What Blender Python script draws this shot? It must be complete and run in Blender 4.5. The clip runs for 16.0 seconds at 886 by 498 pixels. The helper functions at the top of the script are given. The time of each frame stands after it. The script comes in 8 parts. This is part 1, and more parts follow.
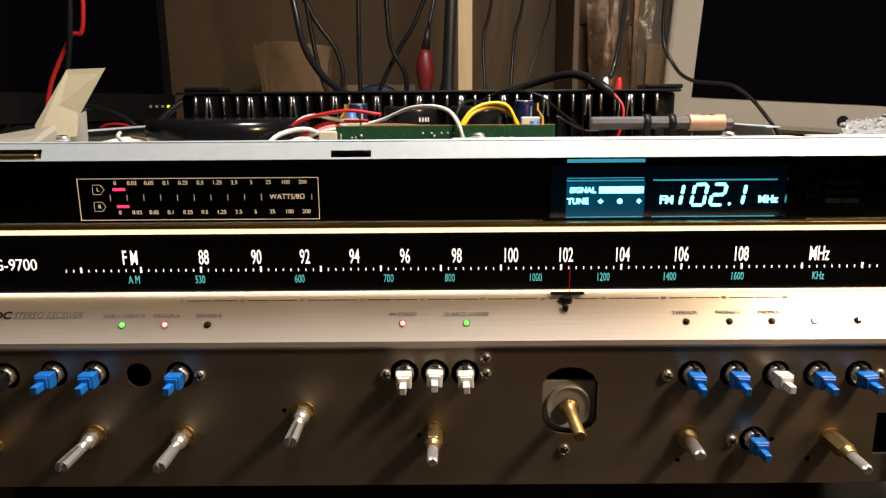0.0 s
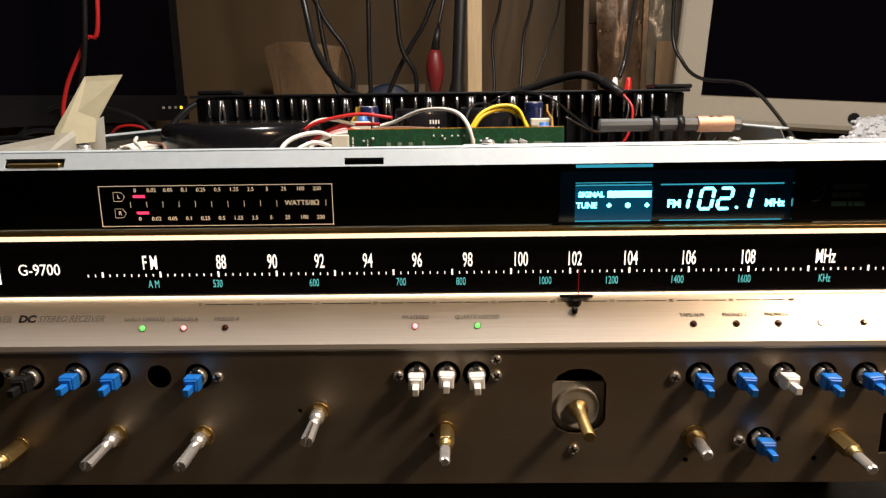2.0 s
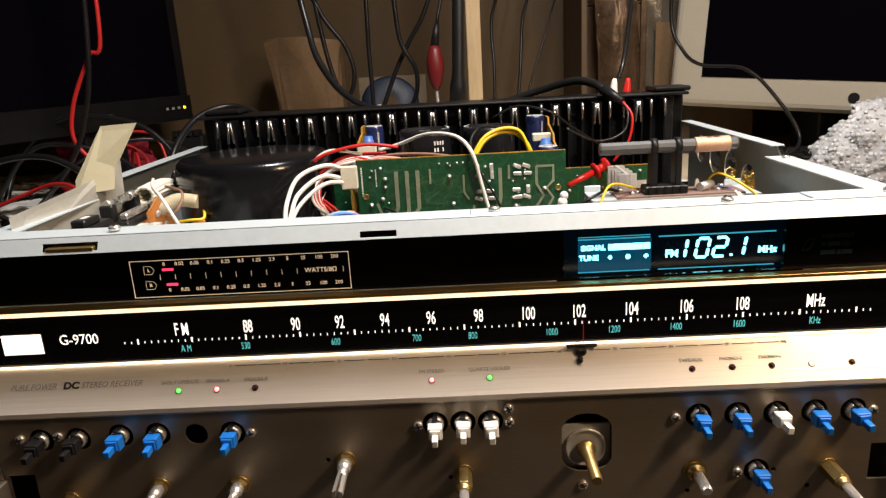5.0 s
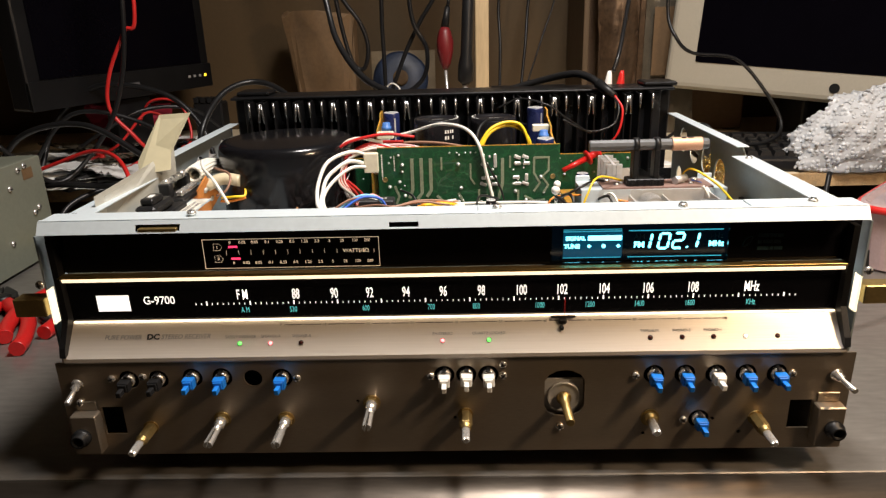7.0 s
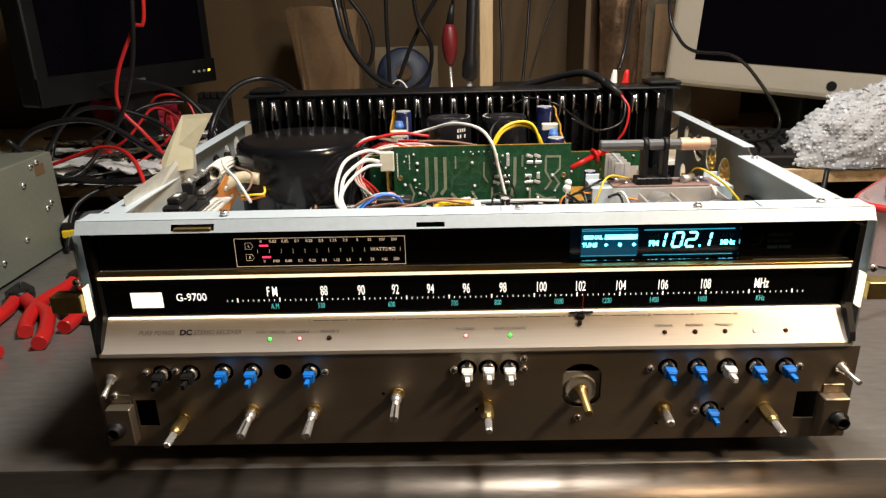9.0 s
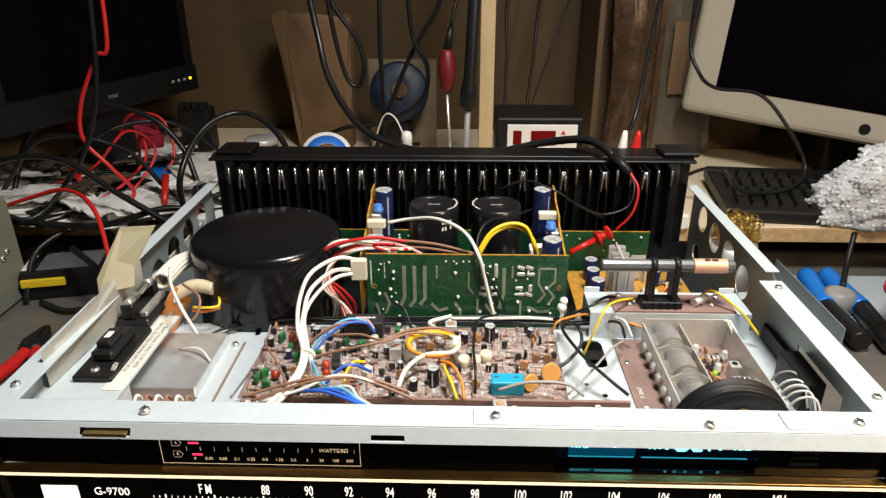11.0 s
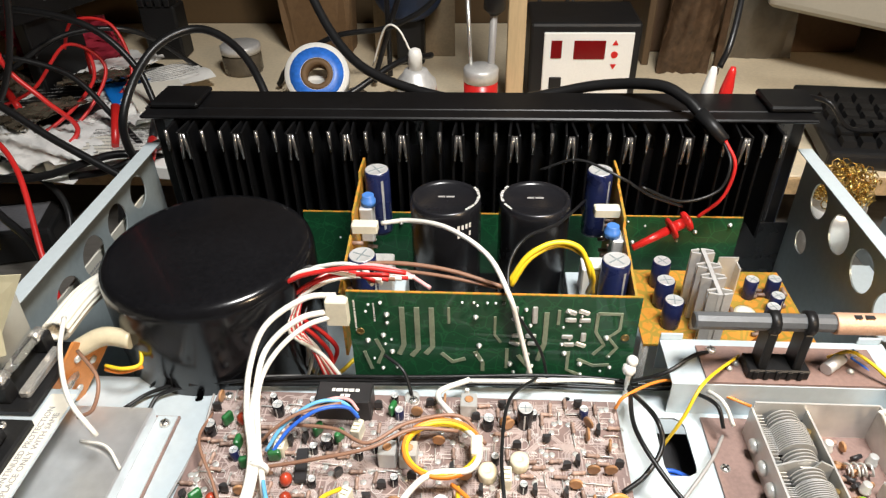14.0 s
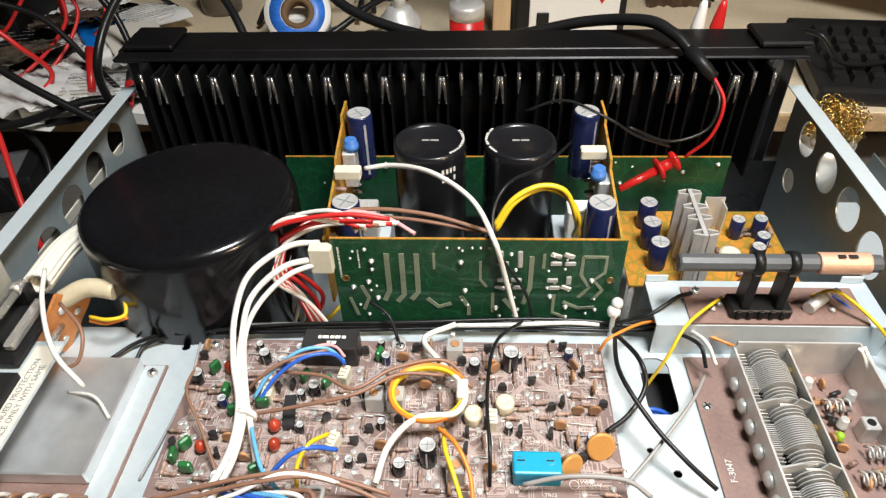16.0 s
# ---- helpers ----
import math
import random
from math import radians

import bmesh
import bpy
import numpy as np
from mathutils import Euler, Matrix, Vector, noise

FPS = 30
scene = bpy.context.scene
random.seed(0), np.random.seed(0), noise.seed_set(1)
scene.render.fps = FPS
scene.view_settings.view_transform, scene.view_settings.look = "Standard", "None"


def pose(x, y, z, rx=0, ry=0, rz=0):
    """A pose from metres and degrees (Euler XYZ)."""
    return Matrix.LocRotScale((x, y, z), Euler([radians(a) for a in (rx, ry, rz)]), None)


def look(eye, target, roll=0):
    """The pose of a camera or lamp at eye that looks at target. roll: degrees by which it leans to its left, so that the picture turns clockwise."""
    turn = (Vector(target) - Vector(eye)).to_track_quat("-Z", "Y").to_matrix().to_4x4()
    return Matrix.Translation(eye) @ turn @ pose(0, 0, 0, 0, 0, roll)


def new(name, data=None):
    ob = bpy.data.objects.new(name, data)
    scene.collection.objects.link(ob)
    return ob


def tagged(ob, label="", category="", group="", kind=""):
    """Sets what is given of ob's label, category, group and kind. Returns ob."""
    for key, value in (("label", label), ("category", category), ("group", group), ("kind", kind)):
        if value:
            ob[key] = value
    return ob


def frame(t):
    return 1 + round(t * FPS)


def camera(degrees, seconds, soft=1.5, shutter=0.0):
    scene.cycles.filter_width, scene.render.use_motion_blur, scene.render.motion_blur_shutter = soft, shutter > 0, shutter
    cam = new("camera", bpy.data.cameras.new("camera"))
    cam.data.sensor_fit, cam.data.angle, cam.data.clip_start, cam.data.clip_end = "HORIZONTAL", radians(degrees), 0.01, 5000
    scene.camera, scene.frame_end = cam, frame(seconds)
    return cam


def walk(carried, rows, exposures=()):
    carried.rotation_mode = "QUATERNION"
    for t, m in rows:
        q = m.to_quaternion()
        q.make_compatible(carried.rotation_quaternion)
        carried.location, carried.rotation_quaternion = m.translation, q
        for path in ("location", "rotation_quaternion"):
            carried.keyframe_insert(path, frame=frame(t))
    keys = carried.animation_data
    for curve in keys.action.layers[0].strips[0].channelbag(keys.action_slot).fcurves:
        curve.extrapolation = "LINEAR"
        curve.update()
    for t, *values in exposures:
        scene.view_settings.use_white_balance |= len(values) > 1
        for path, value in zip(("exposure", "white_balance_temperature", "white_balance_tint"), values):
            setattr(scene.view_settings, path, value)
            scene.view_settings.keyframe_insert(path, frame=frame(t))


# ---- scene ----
cam = camera(66.03, 16.0, soft=1.3)
PATH = [
    (0, (0.0163, -0.3054, 0.2026), (0.0098, 1.6502, -0.2162), -0.43),
    (0.5, (0.0154, -0.3049, 0.2026), (0.0091, 1.6486, -0.2264), -0.47),
    (1, (0.0144, -0.3043, 0.2016), (-0.0014, 1.6478, -0.2331), -0.43),
    (1.5, (0.0127, -0.3066, 0.2029), (-0.0126, 1.6452, -0.2330), -0.73),
    (2, (0.0158, -0.3115, 0.2078), (-0.0202, 1.6417, -0.2210), -0.82),
    (2.5, (0.0146, -0.3138, 0.2089), (-0.0109, 1.6387, -0.2236), -1.36),
    (3, (0.0151, -0.3137, 0.2081), (-0.0103, 1.6367, -0.2337), -1.38),
    (3.5, (0.0127, -0.3125, 0.2071), (-0.0166, 1.6380, -0.2341), -1.38),
    (4, (0.0126, -0.3136, 0.2105), (-0.0139, 1.6385, -0.2240), -2.05),
    (4.5, (0.0105, -0.3179, 0.2191), (-0.0131, 1.6357, -0.2081), -2.37),
    (4.7, (0.0152, -0.3175, 0.2388), (-0.0380, 1.6223, -0.2453), -3.26),
    (6.8, (0.0083, -0.3869, 0.3008), (-0.0506, 1.5065, -0.3406), -1.73),
    (7, (0.0099, -0.3962, 0.3030), (-0.0466, 1.4915, -0.3554), -1.64),
    (7.5, (0.0093, -0.4071, 0.3045), (-0.0443, 1.4759, -0.3674), -1.24),
    (8, (0.0092, -0.4091, 0.3017), (-0.0827, 1.4673, -0.3846), -1.35),
    (8.2, (0.0073, -0.4122, 0.3022), (-0.0800, 1.4660, -0.3795), -1.36),
    (10.3, (-0.0340, -0.3963, 0.3759), (0.0214, 1.4825, -0.3078), -1.11),
    (10.5, (-0.0248, -0.3681, 0.3911), (0.0271, 1.4997, -0.3221), -0.87),
    (11, (0.0130, -0.2869, 0.4209), (-0.0425, 1.5364, -0.3990), -0.17),
    (11.5, (0.0194, -0.2324, 0.4256), (-0.0839, 1.5426, -0.4901), -0.34),
    (12, (0.0013, -0.1880, 0.4392), (-0.0220, 1.5640, -0.5252), -0.63),
    (12.5, (-0.0018, -0.1619, 0.4324), (-0.0051, 1.5626, -0.5805), -1.06),
    (13, (0.0103, -0.1203, 0.4320), (-0.0143, 1.5678, -0.6403), -0.02),
    (13.5, (0.0159, -0.0935, 0.4265), (-0.0771, 1.5764, -0.6702), 0.75),
    (14, (0.0103, -0.0755, 0.4299), (-0.1025, 1.5520, -0.7269), -1.24),
    (14.5, (0.0116, -0.0734, 0.4286), (-0.0838, 1.5275, -0.7663), -0.83),
    (15, (0.0109, -0.0725, 0.4275), (-0.0816, 1.4859, -0.8227), -1.62),
    (15.5, (0.0125, -0.0717, 0.4275), (-0.0774, 1.4643, -0.8502), -1.48),
    (16, (0.0143, -0.0708, 0.4296), (-0.0720, 1.4518, -0.8645), -1.70),
]
walk(cam, [(t, look(eye, target, roll)) for t, eye, target, roll in PATH], ((0, -0.06, 6750, 15), (7.5, 0.02, 6700, 13), (10.5, -0.10, 6500, 10), (11.5, -0.15, 6500, 10), (13, -0.03, 6450, 10), (14.5, 0.10, 6300, 9), (16, -0.12, 6250, 9)))

# ---- light ----
world = bpy.data.worlds.new("world")
scene.world = world
world.use_nodes = True
world.node_tree.nodes["Background"].inputs[0].default_value = (1.0, 0.72, 0.45, 1)
world.node_tree.nodes["Background"].inputs[1].default_value = 0.05


def area_lamp(name, eye, target, size, watts, colour):
    data = bpy.data.lights.new(name, "AREA")
    data.shape, data.size, data.energy, data.color = "DISK", size, watts, colour
    ob = new(name, data)
    ob.matrix_world = look(eye, target)
    return ob


area_lamp("ceiling_light", (0.22, 0.01, 1.06), (0.12, -0.08, 0.0), 0.29, 20.0, (1.0, 0.972, 0.93))
area_lamp("bench_light", (0.56, -0.27, 0.62), (0.1, 0.08, 0.06), 0.12, 4.2, (1.0, 0.73, 0.47))

# ---- materials ----


def mat(name, colour, rough=0.5, metal=0.0, vary=0.15, big=12.0, fine=180.0, bump=0.1, stretch=(1, 1, 1), spec=0.5,
        emit=0.0, coat=0.0, alpha=1.0, trans=0.0, island=0.0, glow=None):
    """A surface with mottling at two scales, fine relief and uneven gloss."""
    m = bpy.data.materials.new(name)
    m.use_nodes = True
    nt = m.node_tree
    N, L = nt.nodes, nt.links
    b = N["Principled BSDF"]
    tc = N.new("ShaderNodeTexCoord")
    mp = N.new("ShaderNodeMapping")
    mp.inputs["Scale"].default_value = stretch
    L.new(tc.outputs["Object"], mp.inputs["Vector"])
    n1, n2 = N.new("ShaderNodeTexNoise"), N.new("ShaderNodeTexNoise")
    for n, s, d in ((n1, big, 4), (n2, fine, 3)):
        n.inputs["Scale"].default_value, n.inputs["Detail"].default_value = s, d
        L.new(mp.outputs[0], n.inputs["Vector"])
    mix = N.new("ShaderNodeMath")
    mix.operation = "ADD"
    L.new(n1.outputs[0], mix.inputs[0])
    L.new(n2.outputs[0], mix.inputs[1])
    rng = N.new("ShaderNodeMapRange")
    rng.inputs[1].default_value, rng.inputs[2].default_value = 0.6, 1.4
    rng.inputs[3].default_value, rng.inputs[4].default_value = 1 - vary, 1 + vary
    L.new(mix.outputs[0], rng.inputs[0])
    val = rng.outputs[0]
    if island:
        oi = N.new("ShaderNodeObjectInfo")
        r2 = N.new("ShaderNodeMapRange")
        r2.inputs[3].default_value, r2.inputs[4].default_value = 1 - island, 1 + island
        L.new(oi.outputs["Random"], r2.inputs[0])
        mu = N.new("ShaderNodeMath")
        mu.operation = "MULTIPLY"
        L.new(val, mu.inputs[0])
        L.new(r2.outputs[0], mu.inputs[1])
        val = mu.outputs[0]
    col = N.new("ShaderNodeVectorMath")
    col.operation = "SCALE"
    col.inputs[0].default_value = colour[:3]
    L.new(val, col.inputs["Scale"])
    L.new(col.outputs[0], b.inputs["Base Color"])
    rr = N.new("ShaderNodeMapRange")
    rr.inputs[3].default_value, rr.inputs[4].default_value = max(0.03, rough * 0.8), min(1, rough * 1.2)
    L.new(n1.outputs[0], rr.inputs[0])
    L.new(rr.outputs[0], b.inputs["Roughness"])
    b.inputs["Metallic"].default_value = metal
    b.inputs["Specular IOR Level"].default_value = spec
    b.inputs["Coat Weight"].default_value = coat
    b.inputs["Alpha"].default_value = alpha
    b.inputs["Transmission Weight"].default_value = trans
    if bump:
        bp = N.new("ShaderNodeBump")
        bp.inputs["Strength"].default_value, bp.inputs["Distance"].default_value = bump, 0.0006
        L.new(n2.outputs[0], bp.inputs["Height"])
        L.new(bp.outputs[0], b.inputs["Normal"])
    if emit:
        b.inputs["Emission Color"].default_value = (*(glow or colour)[:3], 1)
        b.inputs["Emission Strength"].default_value = emit
    return m


def board_mat(name, base, trace, scale, width, amount):
    """A circuit board: lacquered base with a network of paler tracks, pads and small print."""
    m = mat(name, base, 0.45, 0, 0.12, 25, 400, 0.08, spec=0.4)
    nt = m.node_tree
    N, L = nt.nodes, nt.links
    b = N["Principled BSDF"]
    src = b.inputs["Base Color"].links[0].from_socket
    tc = N.new("ShaderNodeTexCoord")
    vo = N.new("ShaderNodeTexVoronoi")
    vo.feature, vo.distance = "DISTANCE_TO_EDGE", "CHEBYCHEV"
    vo.inputs["Scale"].default_value = scale
    L.new(tc.outputs["Object"], vo.inputs["Vector"])
    lt = N.new("ShaderNodeMath")
    lt.operation = "LESS_THAN"
    lt.inputs[1].default_value = width
    L.new(vo.outputs["Distance"], lt.inputs[0])
    v2 = N.new("ShaderNodeTexVoronoi")
    v2.inputs["Scale"].default_value = scale * 1.7
    L.new(tc.outputs["Object"], v2.inputs["Vector"])
    l2 = N.new("ShaderNodeMath")
    l2.operation = "COMPARE"
    l2.inputs[1].default_value, l2.inputs[2].default_value = 0.27, 0.045
    L.new(v2.outputs["Distance"], l2.inputs[0])
    nz = N.new("ShaderNodeTexNoise")
    nz.inputs["Scale"].default_value = scale * 0.22
    L.new(tc.outputs["Object"], nz.inputs["Vector"])
    gt = N.new("ShaderNodeMath")
    gt.operation = "GREATER_THAN"
    gt.inputs[1].default_value = 0.5
    L.new(nz.outputs[0], gt.inputs[0])
    mm = N.new("ShaderNodeMath")
    mm.operation = "MULTIPLY"
    L.new(l2.outputs[0], mm.inputs[0])
    L.new(gt.outputs[0], mm.inputs[1])
    mx = N.new("ShaderNodeMath")
    mx.operation = "MAXIMUM"
    L.new(lt.outputs[0], mx.inputs[0])
    L.new(mm.outputs[0], mx.inputs[1])
    am = N.new("ShaderNodeMath")
    am.operation = "MULTIPLY"
    am.inputs[1].default_value = amount
    L.new(mx.outputs[0], am.inputs[0])
    mc = N.new("ShaderNodeMix")
    mc.data_type = "RGBA"
    L.new(am.outputs[0], mc.inputs["Factor"])
    L.new(src, mc.inputs["A"])
    mc.inputs["B"].default_value = (*trace, 1)
    L.new(mc.outputs["Result"], b.inputs["Base Color"])
    return m


steel = mat("bare_steel", (0.43, 0.36, 0.278), 0.42, 0.85, 0.10, 6, 160, 0.12, (1, 1, 9))
zinc = mat("zinc_sheet", (0.56, 0.63, 0.66), 0.42, 0.25, 0.07, 9, 240, 0.05)
# Darker copy of zinc_sheet: the side walls' lesser light is in the colour.
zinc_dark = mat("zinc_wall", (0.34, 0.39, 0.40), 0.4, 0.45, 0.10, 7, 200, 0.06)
brushed = mat("brushed_aluminium", (0.75, 0.695, 0.625), 0.34, 0.35, 0.06, 8, 300, 0.10, (0.06, 3, 3))
alu = mat("cast_aluminium", (0.66, 0.66, 0.65), 0.42, 0.45, 0.12, 30, 300, 0.15)
tin = mat("tinned_can", (0.66, 0.66, 0.64), 0.33, 0.5, 0.14, 22, 120, 0.08)
tin_bright = mat("bright_tinplate", (0.70, 0.71, 0.72), 0.30, 0.72, 0.18, 16, 90, 0.06)
chrome = mat("nickel_plate", (0.70, 0.68, 0.64), 0.26, 0.75, 0.08, 60, 500, 0.05)
brass = mat("brass", (0.42, 0.30, 0.12), 0.36, 0.85, 0.18, 60, 400, 0.08)
solder = mat("solder", (0.62, 0.62, 0.59), 0.35, 0.5, 0.2, 200, 900, 0.2)
copper = mat("copper_winding", (0.70, 0.42, 0.28), 0.45, 0.3, 0.12, 40, 900, 0.3, (1, 1, 1))
ferrite = mat("ferrite_rod", (0.10, 0.105, 0.11), 0.35, 0.1, 0.12, 60, 500, 0.1)
black_gloss = mat("black_enamel", (0.006, 0.006, 0.007), 0.20, 0.0, 0.3, 15, 400, 0.02, coat=0.1, spec=0.35)
black_anod = mat("black_anodised_fins", (0.012, 0.012, 0.013), 0.28, 0.2, 0.3, 30, 300, 0.05, spec=0.7)
black_fin = mat("dull_black_fins", (0.005, 0.005, 0.0055), 0.38, 0.0, 0.3, 30, 300, 0.05, spec=0.22)
# Pale metal that stands in for the white highlights on the fin tips.
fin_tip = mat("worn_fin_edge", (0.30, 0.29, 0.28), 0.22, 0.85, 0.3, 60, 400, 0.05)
black_panel = mat("smoked_acrylic", (0.004, 0.004, 0.005), 0.10, 0.0, 0.3, 20, 300, 0.0, spec=0.4)
black_plastic = mat("black_plastic", (0.010, 0.010, 0.0105), 0.42, 0.0, 0.25, 30, 600, 0.12, spec=0.32)
black_rubber = mat("black_cable_jacket", (0.010, 0.010, 0.0105), 0.34, 0.0, 0.25, 60, 700, 0.1, spec=0.35)
cap_sleeve = mat("capacitor_sleeve", (0.010, 0.010, 0.012), 0.26, 0.0, 0.2, 40, 300, 0.03)
navy_sleeve = mat("navy_capacitor_sleeve", (0.012, 0.018, 0.07), 0.28, 0.0, 0.2, 60, 400, 0.03)
pcb_brown = mat("phenolic_board", (0.215, 0.150, 0.134), 0.42, 0, 0.16, 45, 600, 0.15, spec=0.45)
pcb_track = mat("lacquered_track", (0.42, 0.335, 0.305), 0.38, 0.05, 0.12, 60, 500, 0.05)
track_lacquer = mat("lacquered_tin_track", (0.25, 0.29, 0.20), 0.4, 0.2, 0.25, 80, 500, 0.2)
plate_metal = mat("capacitor_plate", (0.68, 0.675, 0.66), 0.34, 0.6, 0.12, 60, 500, 0.05)
pcb_brown_plain = mat("phenolic_edge", (0.23, 0.148, 0.125), 0.5, 0, 0.2, 40, 500, 0.2)
pcb_green = board_mat("green_solder_mask", (0.006, 0.055, 0.020), (0.012, 0.10, 0.035), 90, 0.03, 0.8)
pcb_green.node_tree.nodes["Principled BSDF"].inputs["Coat Weight"].default_value = 0.4
pcb_orange = board_mat("orange_board", (0.50, 0.22, 0.03), (0.22, 0.20, 0.03), 110, 0.09, 0.7)
kraft = mat("kraft_paper", (0.15, 0.088, 0.040), 0.75, 0, 0.2, 14, 160, 0.6)
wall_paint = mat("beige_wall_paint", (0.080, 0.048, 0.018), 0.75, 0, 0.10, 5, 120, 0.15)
desk_mat = mat("cream_laminate", (0.68, 0.57, 0.40), 0.5, 0, 0.12, 12, 200, 0.1)
bench_mat = mat("dark_steel_bench", (0.27, 0.25, 0.225), 0.32, 0.6, 0.22, 7, 90, 0.08, (0.6, 2, 1))
floor_mat = mat("dark_floor", (0.05, 0.045, 0.04), 0.6, 0, 0.3, 8, 90, 0.1)
wood = mat("pine_wood", (0.50, 0.37, 0.21), 0.55, 0, 0.16, 10, 60, 0.2, (6, 6, 0.7))
chipboard = mat("chipboard_edge", (0.45, 0.30, 0.15), 0.8, 0, 0.35, 120, 500, 0.8)
white_plastic = mat("white_plastic", (0.78, 0.77, 0.73), 0.4, 0, 0.05, 30, 400, 0.04)
cream_plastic = mat("cream_connector", (0.70, 0.66, 0.52), 0.45, 0, 0.08, 60, 500, 0.05)
white_wire = mat("white_wire", (0.76, 0.74, 0.68), 0.45, 0, 0.08, 50, 500, 0.05)
red_wire = mat("red_wire", (0.55, 0.02, 0.018), 0.4, 0, 0.1, 50, 500, 0.05)
pink_wire = mat("pink_wire", (0.72, 0.38, 0.38), 0.45, 0, 0.1, 50, 500, 0.05)
yellow_wire = mat("yellow_wire", (0.80, 0.55, 0.02), 0.4, 0, 0.1, 50, 500, 0.05)
orange_wire = mat("orange_wire", (0.75, 0.24, 0.03), 0.4, 0, 0.1, 50, 500, 0.05)
brown_wire = mat("brown_wire", (0.26, 0.14, 0.09), 0.45, 0, 0.1, 50, 500, 0.05)
blue_wire = mat("blue_wire", (0.03, 0.12, 0.55), 0.4, 0, 0.1, 50, 500, 0.05)
sky_wire = mat("pale_blue_wire", (0.14, 0.42, 0.70), 0.4, 0, 0.1, 50, 500, 0.05)
grey_wire = mat("grey_wire", (0.30, 0.29, 0.28), 0.45, 0, 0.1, 50, 500, 0.05)
green_wire = mat("green_wire", (0.02, 0.40, 0.16), 0.4, 0, 0.1, 50, 500, 0.05)
blue_plastic = mat("blue_plastic", (0.008, 0.17, 0.60), 0.38, 0, 0.08, 60, 500, 0.05)
cyan_plastic = mat("cyan_relay_case", (0.015, 0.32, 0.52), 0.35, 0, 0.06, 60, 500, 0.03)
red_plastic = mat("red_plastic", (0.55, 0.018, 0.016), 0.32, 0, 0.12, 40, 500, 0.05)
red_fabric = mat("red_cloth_pouch", (0.30, 0.01, 0.03), 0.75, 0, 0.25, 40, 600, 0.5)
ceramic = mat("tan_ceramic", (0.38, 0.195, 0.085), 0.45, 0, 0.15, 80, 700, 0.1, island=0.3)
green_film = mat("green_film_capacitor", (0.02, 0.13, 0.035), 0.3, 0, 0.1, 80, 700, 0.05, island=0.25)
red_film = mat("red_tantalum", (0.42, 0.05, 0.02), 0.3, 0, 0.1, 80, 700, 0.05, island=0.2)
res_body = mat("resistor_body", (0.30, 0.20, 0.155), 0.45, 0, 0.2, 200, 900, 0.1, island=0.35)
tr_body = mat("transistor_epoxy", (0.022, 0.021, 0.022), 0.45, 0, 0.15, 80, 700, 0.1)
trim_cream = mat("trimmer_cream", (0.66, 0.60, 0.44), 0.5, 0, 0.08, 80, 700, 0.05)
olive_paint = mat("olive_grey_enamel", (0.17, 0.18, 0.14), 0.42, 0, 0.10, 9, 200, 0.08)
milky_sheet = mat("milky_plastic_sheet", (0.46, 0.45, 0.39), 0.35, 0, 0.08, 14, 160, 0.08, trans=0.25)
label_paper = mat("printed_label", (0.72, 0.69, 0.60), 0.55, 0, 0.05, 30, 300, 0.03)
fish_paper = mat("fish_paper", (0.50, 0.46, 0.31), 0.55, 0, 0.08, 14, 160, 0.15)
ink_black = mat("black_ink", (0.02, 0.02, 0.02), 0.5, 0, 0, 10, 100, 0)
ink_grey = mat("grey_ink", (0.30, 0.29, 0.28), 0.5, 0, 0, 10, 100, 0)
ink_white = mat("white_ink", (0.75, 0.73, 0.68), 0.5, 0, 0, 10, 100, 0)
screen_black = mat("dark_screen", (0.002, 0.0016, 0.003), 0.2, 0, 0.2, 20, 300, 0, spec=0.06)
computer_white = mat("white_monitor_case", (0.42, 0.385, 0.31), 0.35, 0, 0.05, 10, 300, 0.02)
clear_wrap = mat("bubble_wrap", (0.78, 0.80, 0.82), 0.34, 0, 0.08, 60, 300, 0.2, trans=0.38, spec=0.5)
white_paper = mat("white_office_paper", (0.86, 0.85, 0.81), 0.6, 0, 0.05, 30, 300, 0.05)
lip_steel = mat("worn_steel_lip", (0.11, 0.092, 0.075), 0.36, 0.8, 0.2, 9, 120, 0.15, (0.5, 3, 3))
clear_bag = mat("clear_plastic_bag", (0.15, 0.125, 0.09), 0.2, 0, 0.15, 40, 160, 0.7, trans=0.35)
glass_clear = mat("clear_glass", (0.9, 0.9, 0.88), 0.05, 0, 0, 20, 100, 0, trans=0.95)
gold_curl = mat("brass_wool", (0.75, 0.52, 0.16), 0.26, 1.0, 0.25, 80, 600, 0.1)
dial_glow = mat("lit_numerals", (0.9, 0.88, 0.82), 0.5, 0, 0, 10, 100, 0, emit=1.15, glow=(1.0, 0.96, 0.88))
cyan_print = mat("lit_cyan_numerals", (0.1, 0.6, 0.6), 0.5, 0, 0, 10, 100, 0, emit=0.45, glow=(0.15, 0.85, 0.85))
amber_print = mat("lit_meter_print", (0.8, 0.6, 0.4), 0.5, 0, 0, 10, 100, 0, emit=0.6, glow=(1.0, 0.74, 0.48))
edge_glow = mat("lit_dial_edge", (0.9, 0.75, 0.5), 0.4, 0, 0, 10, 100, 0, emit=1.4, glow=(1.0, 0.79, 0.52))
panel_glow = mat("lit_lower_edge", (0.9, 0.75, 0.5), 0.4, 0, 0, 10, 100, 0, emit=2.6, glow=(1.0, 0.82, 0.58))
lamp_glow = mat("dial_lamp_diffuser", (0.9, 0.85, 0.7), 0.4, 0, 0, 10, 100, 0, emit=1.6, glow=(1.0, 0.86, 0.60))
vfd_glow = mat("fluorescent_segments", (0.1, 0.7, 0.8), 0.5, 0, 0, 10, 100, 0, emit=4.2, glow=(0.16, 0.86, 1.0))
